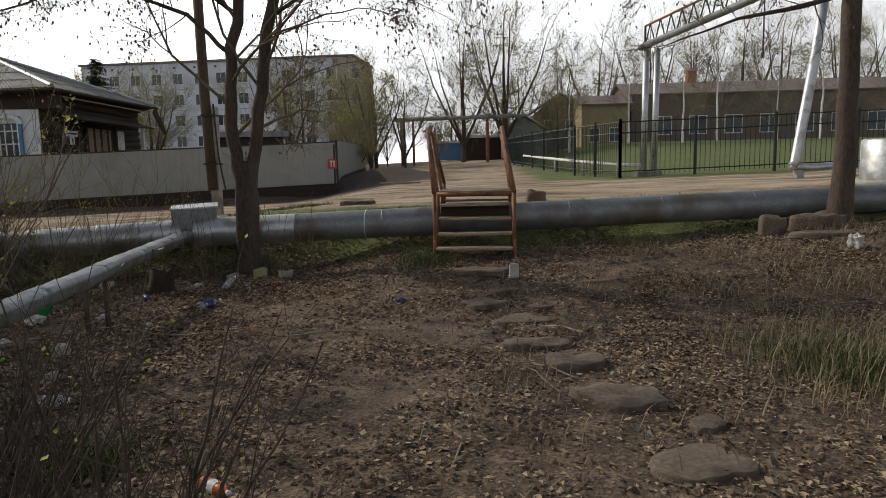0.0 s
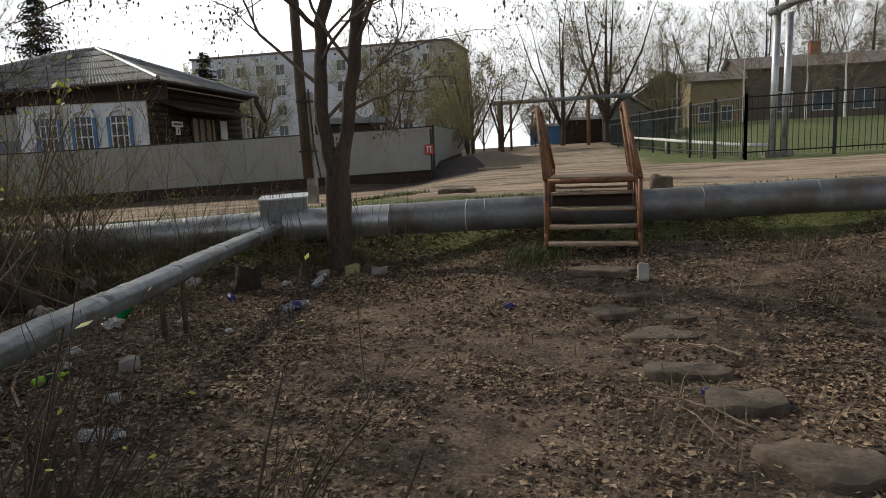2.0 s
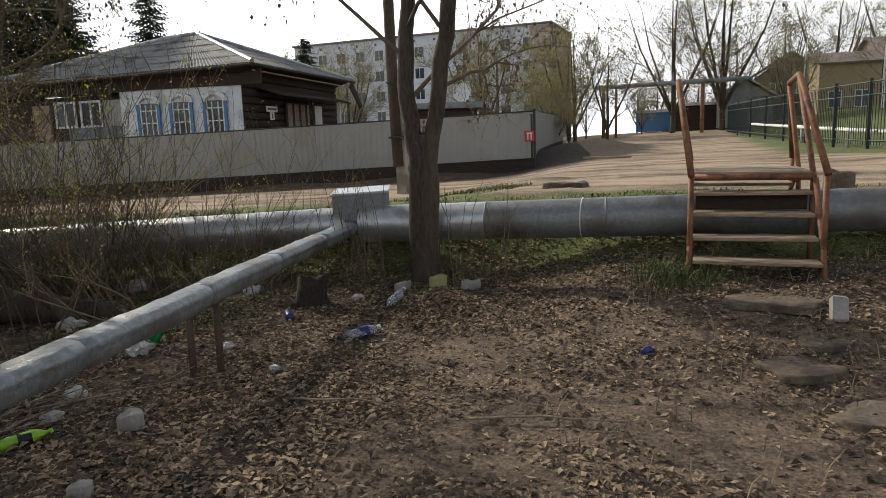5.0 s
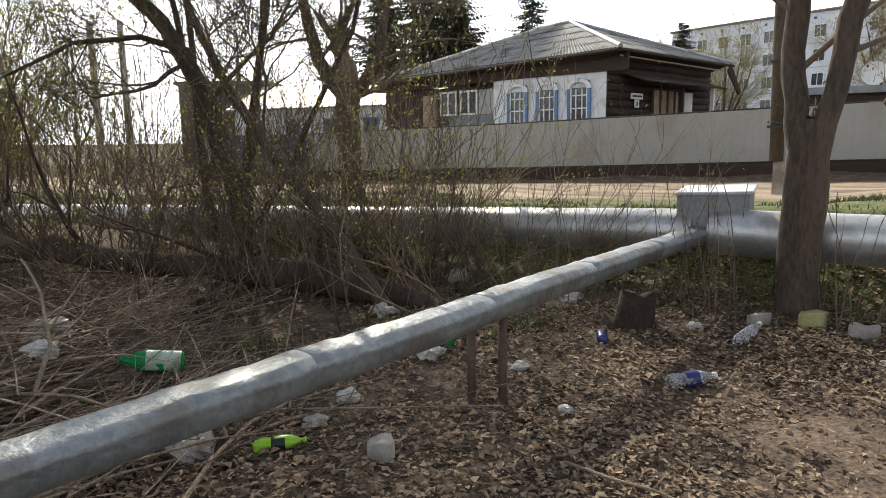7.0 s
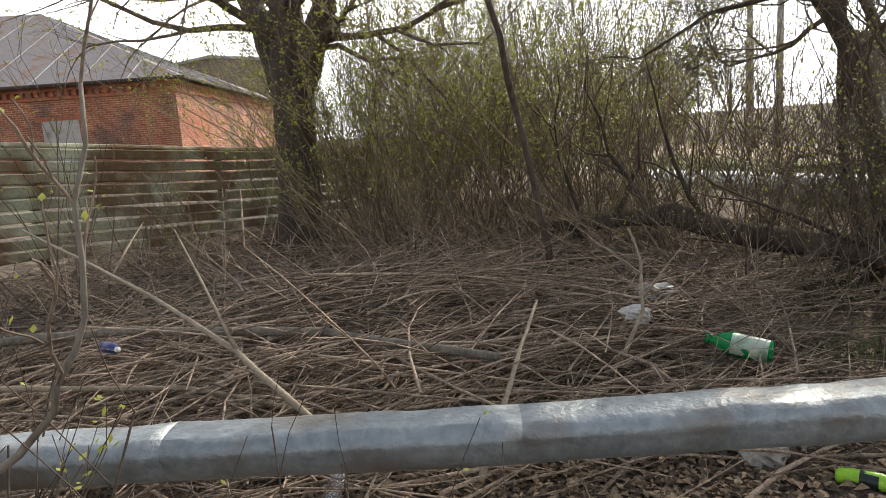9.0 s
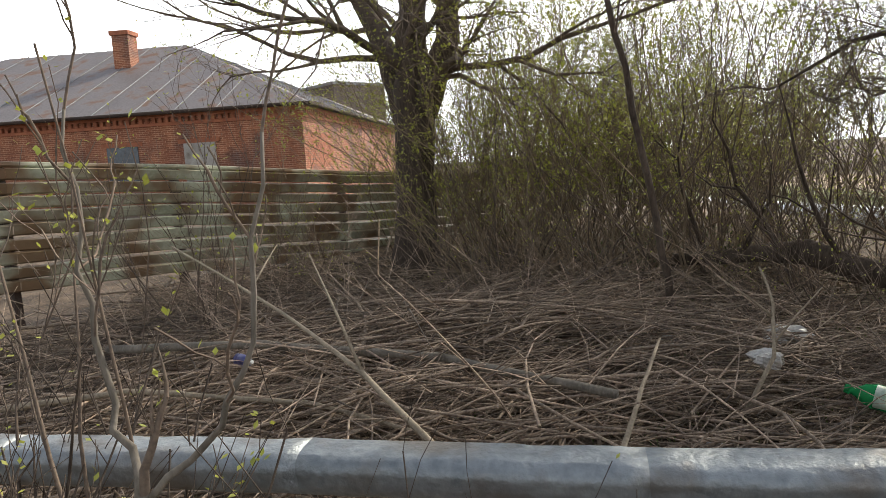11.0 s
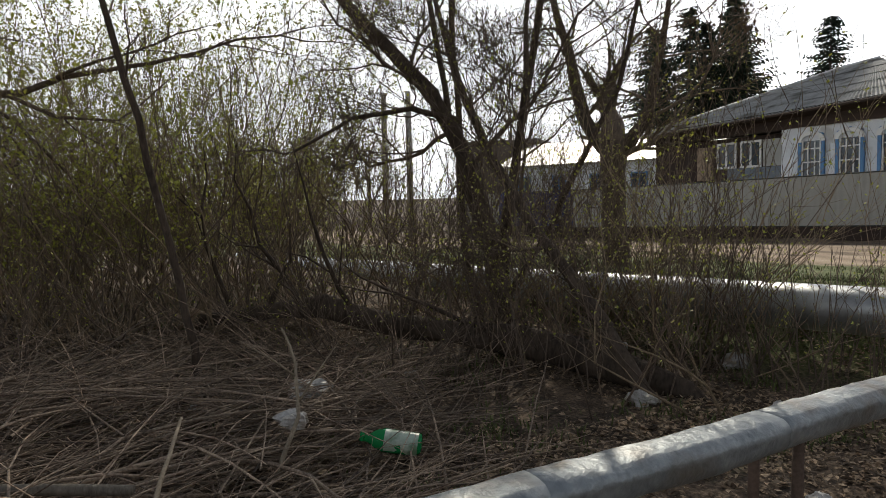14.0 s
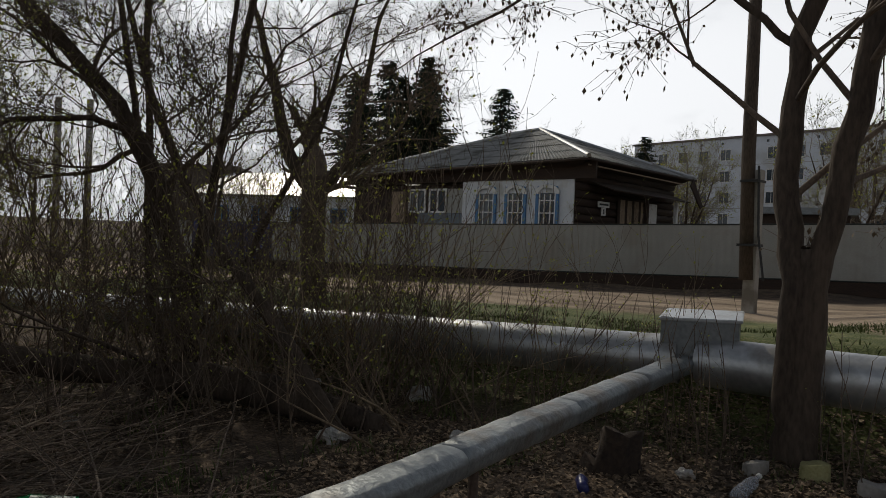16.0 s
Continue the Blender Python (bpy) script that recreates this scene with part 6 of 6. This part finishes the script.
stick([(-3.3, 2.4, 0.30), (-3.7, 3.0, 0.32), (-3.9, 3.9, 0.30), (-3.75, 4.7, 0.26)], 0.026, "long tan pole along the brush pile", M_STICK)
stick([(-3.6, 1.6, 0.36), (-4.1, 2.6, 0.42), (-4.25, 3.8, 0.38), (-4.1, 4.6, 0.32)], 0.024, "long tan pole along the brush pile", M_STICK)
stick([(-4.9, 1.6, 0.42), (-4.95, 3.0, 0.50), (-4.85, 4.4, 0.50), (-4.6, 5.5, 0.42)], 0.034, "grey-barked pole resting on the brush pile", M_BARK_PALE, 0.8)
stick([(-4.85, 6.15, 0.28), (-5.0, 6.3, 0.55), (-5.2, 6.32, 0.8), (-5.3, 6.25, 1.0)], 0.014, "thin forked pale twig standing in the brush", twigs=((0.4, -0.1, 0.25, 0.3), (0.6, 0.1, -0.3, 0.25)))
stick([(-3.6, 6.35, 0.04), (-3.35, 6.8, 0.08), (-3.0, 7.1, 0.05)], 0.013, "fallen stick by the branch pipe", M_BRUSH)
stick([(0.0, 5.9, 0.06), (0.12, 5.65, 0.07), (0.08, 5.35, 0.06)], 0.012, "pale crooked stick on bare earth", M_STICK)
for k, (x, y, a, ln) in enumerate([(0.65, 6.9, 1.9, 0.8), (0.75, 7.0, 2.3, 0.6), (0.6, 7.15, 2.6, 0.5), (-1.2, 8.2, 0.2, 0.9), (2.6, 6.6, 0.4, 0.7), (2.1, 6.2, 1.1, 0.6), (1.0, 8.3, 2.4, 0.5), (-2.4, 8.1, 0.1, 0.9)]):
    c, s = math.cos(a) * ln / 2, math.sin(a) * ln / 2
    z = ground_z(x, y) + 0.02
    stick([(x - c, y - s, z), (x, y, z + 0.03), (x + c, y + s, z)], 0.009, "dry fallen twig on the earth", M_STICK if k % 2 else M_BRUSH, name="twig", twigs=((0.5, -s * 0.4, c * 0.4, 0.02),))


# stepping stones and slabs
def stone(x, y, w, d, h, turn, seed, label, name="stepping_stone", material=None, group="stepping stones", sink=0.35):
    rng = random.Random(seed)
    mb = Mesh()
    n_, rings = 22, [(0.0, 1.02), (0.7, 1.0), (0.97, 0.985), (1.0, 0.95), (1.0, 0.5), (1.0, 0.0)]
    off = Vector((seed * 3.1, seed * 1.7, 0))
    rad = [1 + 0.42 * noise.noise((math.cos(2 * math.pi * k / n_) * 1.2 + off.x, math.sin(2 * math.pi * k / n_) * 1.2, seed)) for k in range(n_)]
    rad = [q + 0.20 * noise.noise((k * 0.8, seed, 3.0)) for k, q in enumerate(rad)]
    for z, q in rings:
        for k in range(n_):
            a = 2 * math.pi * k / n_
            p = Vector((math.cos(a) * w / 2 * q * rad[k], math.sin(a) * d / 2 * q * rad[k], 0))
            p.z = h * (z - sink) + 0.35 * h * noise.noise(p * 7 + off)
            mb.v.append(p)
    for r in range(len(rings) - 1):
        for k in range(n_):
            mb.f.append((r * n_ + k, r * n_ + (k + 1) % n_, (r + 1) * n_ + (k + 1) % n_, (r + 1) * n_ + k))
    return single(name, mb, material or M_STONE, label, "stone", group=group, smooth=True, m=at(x, y, ground_z(x, y), turn))


for k, (x, y, w, d, h, a) in enumerate([(1.42, 5.35, 0.62, 0.45, 0.10, 5), (1.62, 5.9, 0.30, 0.22, 0.08, 40), (1.17, 6.35, 0.72, 0.50, 0.16, -12), (0.98, 7.15, 0.55, 0.42, 0.18, 8), (0.72, 7.75, 0.62, 0.36, 0.12, 0), (0.66, 8.75, 0.75, 0.40, 0.08, 10),
                                        (0.25, 9.35, 0.6, 0.4, 0.09, 0), (0.15, 10.35, 0.85, 0.42, 0.09, -4), (0.45, 9.75, 0.4, 0.3, 0.07, 20), (0.85, 9.2, 0.35, 0.25, 0.07, 30)]):
    stone(x, y, w * 0.9, d * 0.9, h * 0.6, a, k + 2, "worn flat brown stepping stone set in trodden earth", sink=0.38)
stone(1.08, 13.0, 0.34, 0.26, 0.30, 20, 31, "rough brown rock at the road edge", "rock", M_ROCK, "", 0.1)
# concrete pieces wear the brown stone tone, their shadow put into the colour
stone(4.35, 11.75, 0.42, 0.26, 0.30, 12, 41, "tilted broken concrete block by the pipe", "concrete_block", M_STONE, "concrete blocks", 0.2)
stone(5.0, 11.85, 0.7, 0.36, 0.24, -5, 42, "broken concrete block under the pipe", "concrete_block", M_STONE, "concrete blocks", 0.2)
stone(5.05, 11.3, 1.4, 0.4, 0.07, 2, 43, "flat concrete slab sunk in the bank", "concrete_slab", M_STONE, "", 0.4)
stone(6.3, 11.6, 0.6, 0.5, 0.24, 30, 44, "broken concrete block by the tree", "concrete_block", M_STONE, "concrete blocks", 0.2)
stone(-2.97, 11.18, 0.19, 0.15, 0.15, 10, 51, "yellowish foam lump by the tree foot", "foam_lump", M_YELLOWSTONE, "", 0.2)
stone(-2.6, 11.2, 0.22, 0.14, 0.10, 40, 52, "grey broken brick by the tree", "rubble_piece", M_CONCRETE, "rubble pieces", 0.2)
stone(-3.3, 11.0, 0.18, 0.13, 0.1, 70, 53, "grey broken brick by the tree", "rubble_piece", M_CONCRETE, "rubble pieces", 0.2)
stone(-3.52, 7.45, 0.16, 0.11, 0.1, 15, 54, "pale broken brick in dry leaves", "rubble_piece", M_CONCRETE, "rubble pieces", 0.2)
stone(-3.15, 6.75, 0.13, 0.10, 0.08, 15, 55, "pale broken brick in dry leaves", "rubble_piece", M_CONCRETE, "rubble pieces", 0.2)
stone(-2.2, 14.6, 0.6, 0.35, 0.10, 5, 58, "low heap of turned earth on the verge", "earth_clod", M_STONE, "", 0.3)
single("concrete_post", Mesh().box((0.11, 0.07, 0.2), pose(0.6, 10.12, 0.35, -28, 6, 8), bevel=0.015), M_CONCRETE, "pale block leaning at the foot of the steps", "block")
single("plank_offcut", Mesh().box((1.5, 0.14, 0.06), pose(-2.9, 26.5, road_z(-2.9, 26.5) + 0.05, 0, 0, 6), bevel=0.01), M_PLANK, "weathered plank lying on the dirt road", "plank")


# bottles and rubbish
def bottle(x, y, turn, tilt, material, cap, label, length=0.30, r=0.045, band=None, z=None):
    b = thing("plastic_bottle", label, "bottle", pose(x, y, (ground_z(x, y) + r * 0.75) if z is None else z, 0, 90 - tilt, turn), group="littered bottles")
    L = length
    prof = [(0, 0.6), (0.01, 0.95), (0.05, 1), (L * 0.3, 0.96), (L * 0.34, 1.0), (L * 0.62, 1.0), (L * 0.74, 0.85), (L * 0.86, 0.42), (L * 0.9, 0.33), (L * 0.95, 0.33)]
    mb = Mesh().tube([(0, 0, q) for q, _ in prof], [r * s for _, s in prof], 16)
    for i, v in enumerate(mb.v):
        mb.v[i] = v + Vector((v.x, v.y, 0)) * 0.25 * noise.noise(v * 18 + Vector((x, y, 0)))
    part("body", mb, material, b, smooth=True)
    part("cap", Mesh().tube([(0, 0, L * 0.93), (0, 0, L)], r * 0.42, 12), cap, b, smooth=True)
    if band:
        part("label_band", Mesh().tube([(0, 0, L * (0.06 if L > 0.35 else 0.34)), (0, 0, L * 0.6)], r * 1.05, 16, caps=False), band, b, smooth=True)
    return b


bottle(-3.12, 9.38, 60, 4, M_PET_CLEAR, M_WHITE, "crushed clear bottle with dark blue label", 0.34, 0.05, M_PET_BLUE)
bottle(-3.9, 9.75, 130, 3, M_PET_BLUE, M_WHITE, "flattened dark blue bottle", 0.22, 0.04)
bottle(-3.2, 10.42, 80, 20, M_PET_CLEAR, M_WHITE, "empty clear bottle in dry leaves", 0.3, 0.045)
bottle(-4.66, 8.85, 20, 55, M_PET_GREEN, M_PET_GREEN, "green bottle neck behind the branch pipe", 0.24, 0.05)
bottle(-4.02, 7.0, 60, 3, M_PET_LIME, M_PET_LIME, "bright lime and dark bottle in dry leaves", 0.27, 0.036, M_DARKMETAL)
bottle(-4.9, 6.98, -112, 8, M_PET_GREEN, M_PET_GREEN, "large green bottle with a pale torn label on brush", 0.36, 0.062, M_PET_PALE, z=0.33)
bottle(-1.22, 5.1, -35, 2, M_PET_ORANGE, M_WHITE, "white and orange bottle on bare earth", 0.24, 0.036, M_WHITE)
bottle(-2.9, 6.15, 15, 2, M_PET_CLEAR, M_WHITE, "dusty flattened pale bottle under the pipe", 0.26, 0.05)
bottle(-2.75, 5.25, 100, 2, M_PET_BLUE, M_RUST, "dark bottle under the branch pipe", 0.26, 0.035)
bottle(-2.85, 5.0, 80, 2, M_PET_ORANGE, M_WHITE, "red labelled bottle under the branch pipe", 0.22, 0.035)
bottle(0.75, 7.35, 20, 2, M_PET_BLUE, M_WHITE, "small dark crushed can on the earth", 0.12, 0.03)
bottle(-4.6, 3.05, 60, 6, M_PET_BLUE, M_WHITE, "dark blue bottle on the brush pile", 0.22, 0.04, z=0.5)
bottle(-3.6, 4.85, 95, 70, M_PET_CLEAR, M_WHITE, "clear bottle standing in the brush", 0.24, 0.035)
bottle(-0.75, 9.4, 60, 2, M_PET_BLUE, M_WHITE, "small crushed dark can on the earth", 0.12, 0.03)


def rag(x, y, s, seed, label, name="plastic_bag", material=None, z=None, flat=0.6):
    off = Vector((seed * 2.3, seed * 5.1, seed))
    mb = Mesh()
    n_, m_ = 18, 10
    for j in range(m_ + 1):
        for k in range(n_):
            a, b = 2 * math.pi * k / n_, math.pi * j / m_
            p = Vector((math.cos(a) * math.sin(b), math.sin(a) * math.sin(b), math.cos(b) * flat))
            p *= s * (1 + 0.55 * noise.noise(p * 1.7 + off) + 0.28 * noise.noise(p * 5 + off))
            mb.v.append(p)
    for j in range(m_):
        for k in range(n_):
            mb.f.append((j * n_ + k, j * n_ + (k + 1) % n_, (j + 1) * n_ + (k + 1) % n_, (j + 1) * n_ + k))
    return single(name, mb, material or M_BAG, label, "litter" if name != "stump" else "stump", group="littered bags" if name == "plastic_bag" else "", smooth=name == "stump", m=at(x, y, ground_z(x, y) + s * flat * 0.55 if z is None else z, seed * 40))


for k, (x, y, s) in enumerate([(-4.25, 7.72, 0.10), (-4.1, 7.4, 0.09), (-5.85, 9.1, 0.17), (-5.1, 6.28, 0.12), (-4.55, 8.6, 0.14), (-4.0, 8.95, 0.09), (-6.35, 6.5, 0.2), (-6.4, 10.5, 0.18), (-5.2, 9.9, 0.12), (-3.6, 10.55, 0.08),
                               (-4.2, 6.75, 0.17), (-4.9, 10.6, 0.13), (-7.4, 7.6, 0.09), (-6.9, 5.7, 0.1), (-4.8, 6.0, 0.1), (-3.3, 8.6, 0.06), (-2.3, 10.7, 0.05), (-7.5, 9.9, 0.17), (-2.95, 4.2, 0.08), (-3.1, 5.6, 0.07)]):
    z = None
    if k == 3:
        z = 0.50
    if k == 6:
        z = 0.30
    rag(x, y, s * 0.72, k + 1, "crumpled dirty white plastic bag among dry leaves", z=z)
sm = Mesh().tube([(-3.98, 10.3, -0.1), (-3.98, 10.3, 0.08), (-3.99, 10.31, 0.18), (-4.0, 10.32, 0.30), (-4.0, 10.33, 0.33)], [0.27, 0.20, 0.17, 0.14, 0.06], 18)
for i, v in enumerate(sm.v):
    sm.v[i] = v + Vector((v.x + 3.98, v.y - 10.3, 0.5)) * 0.55 * noise.noise(v * 7)
single("stump", sm, M_ROT, "dark rotten stump beside the branch pipe", "stump", smooth=True)
rag(4.9, 10.6, 0.09, 40, "white rag caught on a dry stalk", "rag", z=ground_z(4.9, 10.6) + 0.05, flat=1.3)


# leaf litter, grass and clods
def scatter_leaves(name, label, material, count, seed, where, size, curl=0.35):
    rng = random.Random(seed)
    mb = Mesh()
    made = 0
    while made < count:
        x, y = rng.uniform(-10.5, 7.5), rng.uniform(1.2, 13.6)
        if rng.random() > where(x, y):
            continue
        made += 1
        a, s = rng.uniform(0, 6.283), size * (0.35 + 1.15 * rng.random() ** 1.6)
        z = ground_z(x, y, True) + rng.uniform(0.002, 0.02)
        c, d = math.cos(a), math.sin(a)
        u, v = Vector((c, d, rng.gauss(0, curl))) * s, Vector((-d, c, rng.gauss(0, curl))) * s * rng.uniform(0.4, 0.8)
        o = Vector((x, y, z + 0.3 * s * abs(u.z + v.z) / s))
        up = Vector((0, 0, s * rng.uniform(-0.1, 0.35)))
        b = len(mb.v)
        mb.v += [o - u * 0.5, o + v * 0.5 + up, o + u * 0.5, o - v * 0.5 + up]
        mb.f += [(b, b + 3, b + 2), (b, b + 2, b + 1)]
    return single(name, mb, material, label, "leaf litter", kind="stuff")


def litter(x, y):
    if y > pipe_y(x) + 0.6:
        return 0.0
    near = 1.0 if -5.5 < x < 5 else 0.5
    path = math.exp(-(((x - 0.9) / 0.6) ** 2)) * 0.5 + 0.6 * math.exp(-(((x + 0.6) / 1.8) ** 2 + ((y - 9.0) / 1.8) ** 2))
    if x > -2.2:
        near *= 0.42 + 0.58 * smooth_step(y, 5.8, 8.4) if x < 2.2 else 0.6
    return near * max(0.15, 1 - path) * max(0.08, 0.55 + 1.1 * noise.noise((x * 0.9, y * 0.9, 7)) + 0.5 * noise.noise((x * 2.7, y * 2.7, 2)))


scatter_leaves("leaf_litter", "dry pale brown leaf litter over the yard", M_LEAF, 115000, 61, litter, 0.043, 0.18)
scatter_leaves("damp_leaf_litter", "dark damp leaf litter over the yard", M_LEAF_DARK, 44000, 62, litter, 0.05, 0.2)


def clods(count, seed):
    """Small lumps and crumbs of trodden earth."""
    rng = random.Random(seed)
    mb = Mesh()
    made = 0
    while made < count:
        x, y = rng.uniform(-5.0, 6.0), rng.uniform(2.5, 12.0)
        if noise.noise((x * 1.3, y * 1.3, 11)) + 0.35 < rng.random() or y > pipe_y(x) - 0.2:
            continue
        made += 1
        s = 0.008 + 0.03 * rng.random() ** 3
        z = ground_z(x, y)
        a = rng.uniform(0, 6.283)
        b = len(mb.v)
        for k in range(5):
            q = a + k * 1.257
            w = s * rng.uniform(0.7, 1.3)
            mb.v.append(Vector((x + math.cos(q) * w, y + math.sin(q) * w, z - 0.006)))
        for k in range(3):
            q = a + k * 2.094
            w = s * rng.uniform(0.3, 0.7)
            mb.v.append(Vector((x + math.cos(q) * w, y + math.sin(q) * w, z + s * rng.uniform(0.5, 1.0))))
        mb.f += [(b, b + 1, b + 5), (b + 1, b + 2, b + 6, b + 5), (b + 2, b + 3, b + 6), (b + 3, b + 4, b + 7, b + 6), (b + 4, b, b + 5, b + 7), (b + 5, b + 6, b + 7)]
    return single("earth_crumbs", mb, M_CLOD, "loose crumbs and lumps of trodden brown earth", "soil", kind="stuff")


clods(14000, 81)


def blades(name, label, material, count, seed, where, height, box, lean=0.5, width=0.006):
    rng = random.Random(seed)
    mb = Mesh()
    made = tries = 0
    while made < count and tries < count * 30:
        tries += 1
        x, y = rng.uniform(box[0], box[1]), rng.uniform(box[2], box[3])
        if rng.random() > where(x, y):
            continue
        made += 1
        a, h = rng.uniform(0, 6.283), height * rng.uniform(0.4, 1.3)
        z = ground_z(x, y) - 0.01
        d = Vector((math.cos(a), math.sin(a), 0))
        s = Vector((-d.y, d.x, 0)) * width
        o = Vector((x, y, z))
        m1 = o + d * h * lean * 0.3 + Vector((0, 0, h * 0.55))
        tip = o + d * h * lean * rng.uniform(0.5, 1.4) + Vector((0, 0, h * rng.uniform(0.7, 1.0)))
        b = len(mb.v)
        mb.v += [o - s, o + s, m1 + s * 0.8, m1 - s * 0.8, tip]
        mb.f += [(b, b + 1, b + 2, b + 3), (b + 3, b + 2, b + 4)]
    return single(name, mb, material, label, "grass", kind="stuff")


def tuft(cx, cy, r):
    return lambda x, y: math.exp(-(((x - cx) ** 2 + (y - cy) ** 2) / r ** 2))


def clumpy(x, y):
    return max(0.0, noise.noise((x * 1.1, y * 1.1, 3)) + 0.15)


blades("dry_grass", "pale dry grass on the yard edge", M_DRYGRASS, 5200, 71, lambda x, y: clumpy(x, y) * (0.9 if x > 2.2 else 0.12), 0.2, (-2.0, 7.5, 4.0, 12.0), 0.8, 0.004)
blades("tall_dry_grass", "tall dry grass clump on the yard edge", M_DRYGRASS, 900, 72, tuft(3.3, 7.2, 0.75), 0.32, (2, 5, 5.5, 9.0), 0.5, 0.004)
blades("green_grass", "fresh green grass tufts in the yard", M_GRASS, 1500, 73, tuft(3.1, 7.1, 0.5), 0.2, (2, 5, 5.5, 9), 0.6, 0.004)
blades("grass_tuft", "fresh green grass tuft by the path", M_GRASS, 500, 74, tuft(-1.95, 5.3, 0.18), 0.16, (-2.6, -1.3, 4.6, 6.0), 0.7, 0.004)
blades("bank_grass", "short green grass on the bank beneath the pipe", M_GRASS, 8000, 75, lambda x, y: clumpy(x, y) * (1 if 0.0 < y - pipe_y(x) + 1.0 < 2.4 else 0), 0.06, (-11, 4.2, 8.5, 14.5), 0.9, 0.005)
blades("step_grass", "green grass at the foot of the steps", M_GRASS, 700, 76, tuft(-0.55, 10.95, 0.3), 0.18, (-1.2, 0.2, 10.2, 11.6), 0.6, 0.005)
blades("thicket_grass", "green grass patches under the thicket", M_GRASS, 6000, 77, lambda x, y: max(0.0, clumpy(x + 5, y) * 1.2), 0.10, (-14, -4.5, 4.5, 10.5), 0.8, 0.006)
blades("road_verge_grass", "green verge grass along the dirt road", M_GRASS, 22000, 78, lambda x, y: clumpy(x * 0.7, y) * (1 if 0.2 < y - pipe_y(x) < 3.0 - 0.4 * x and y < 19 else 0), 0.09, (-22, -3, 4, 17.5), 0.9, 0.007)
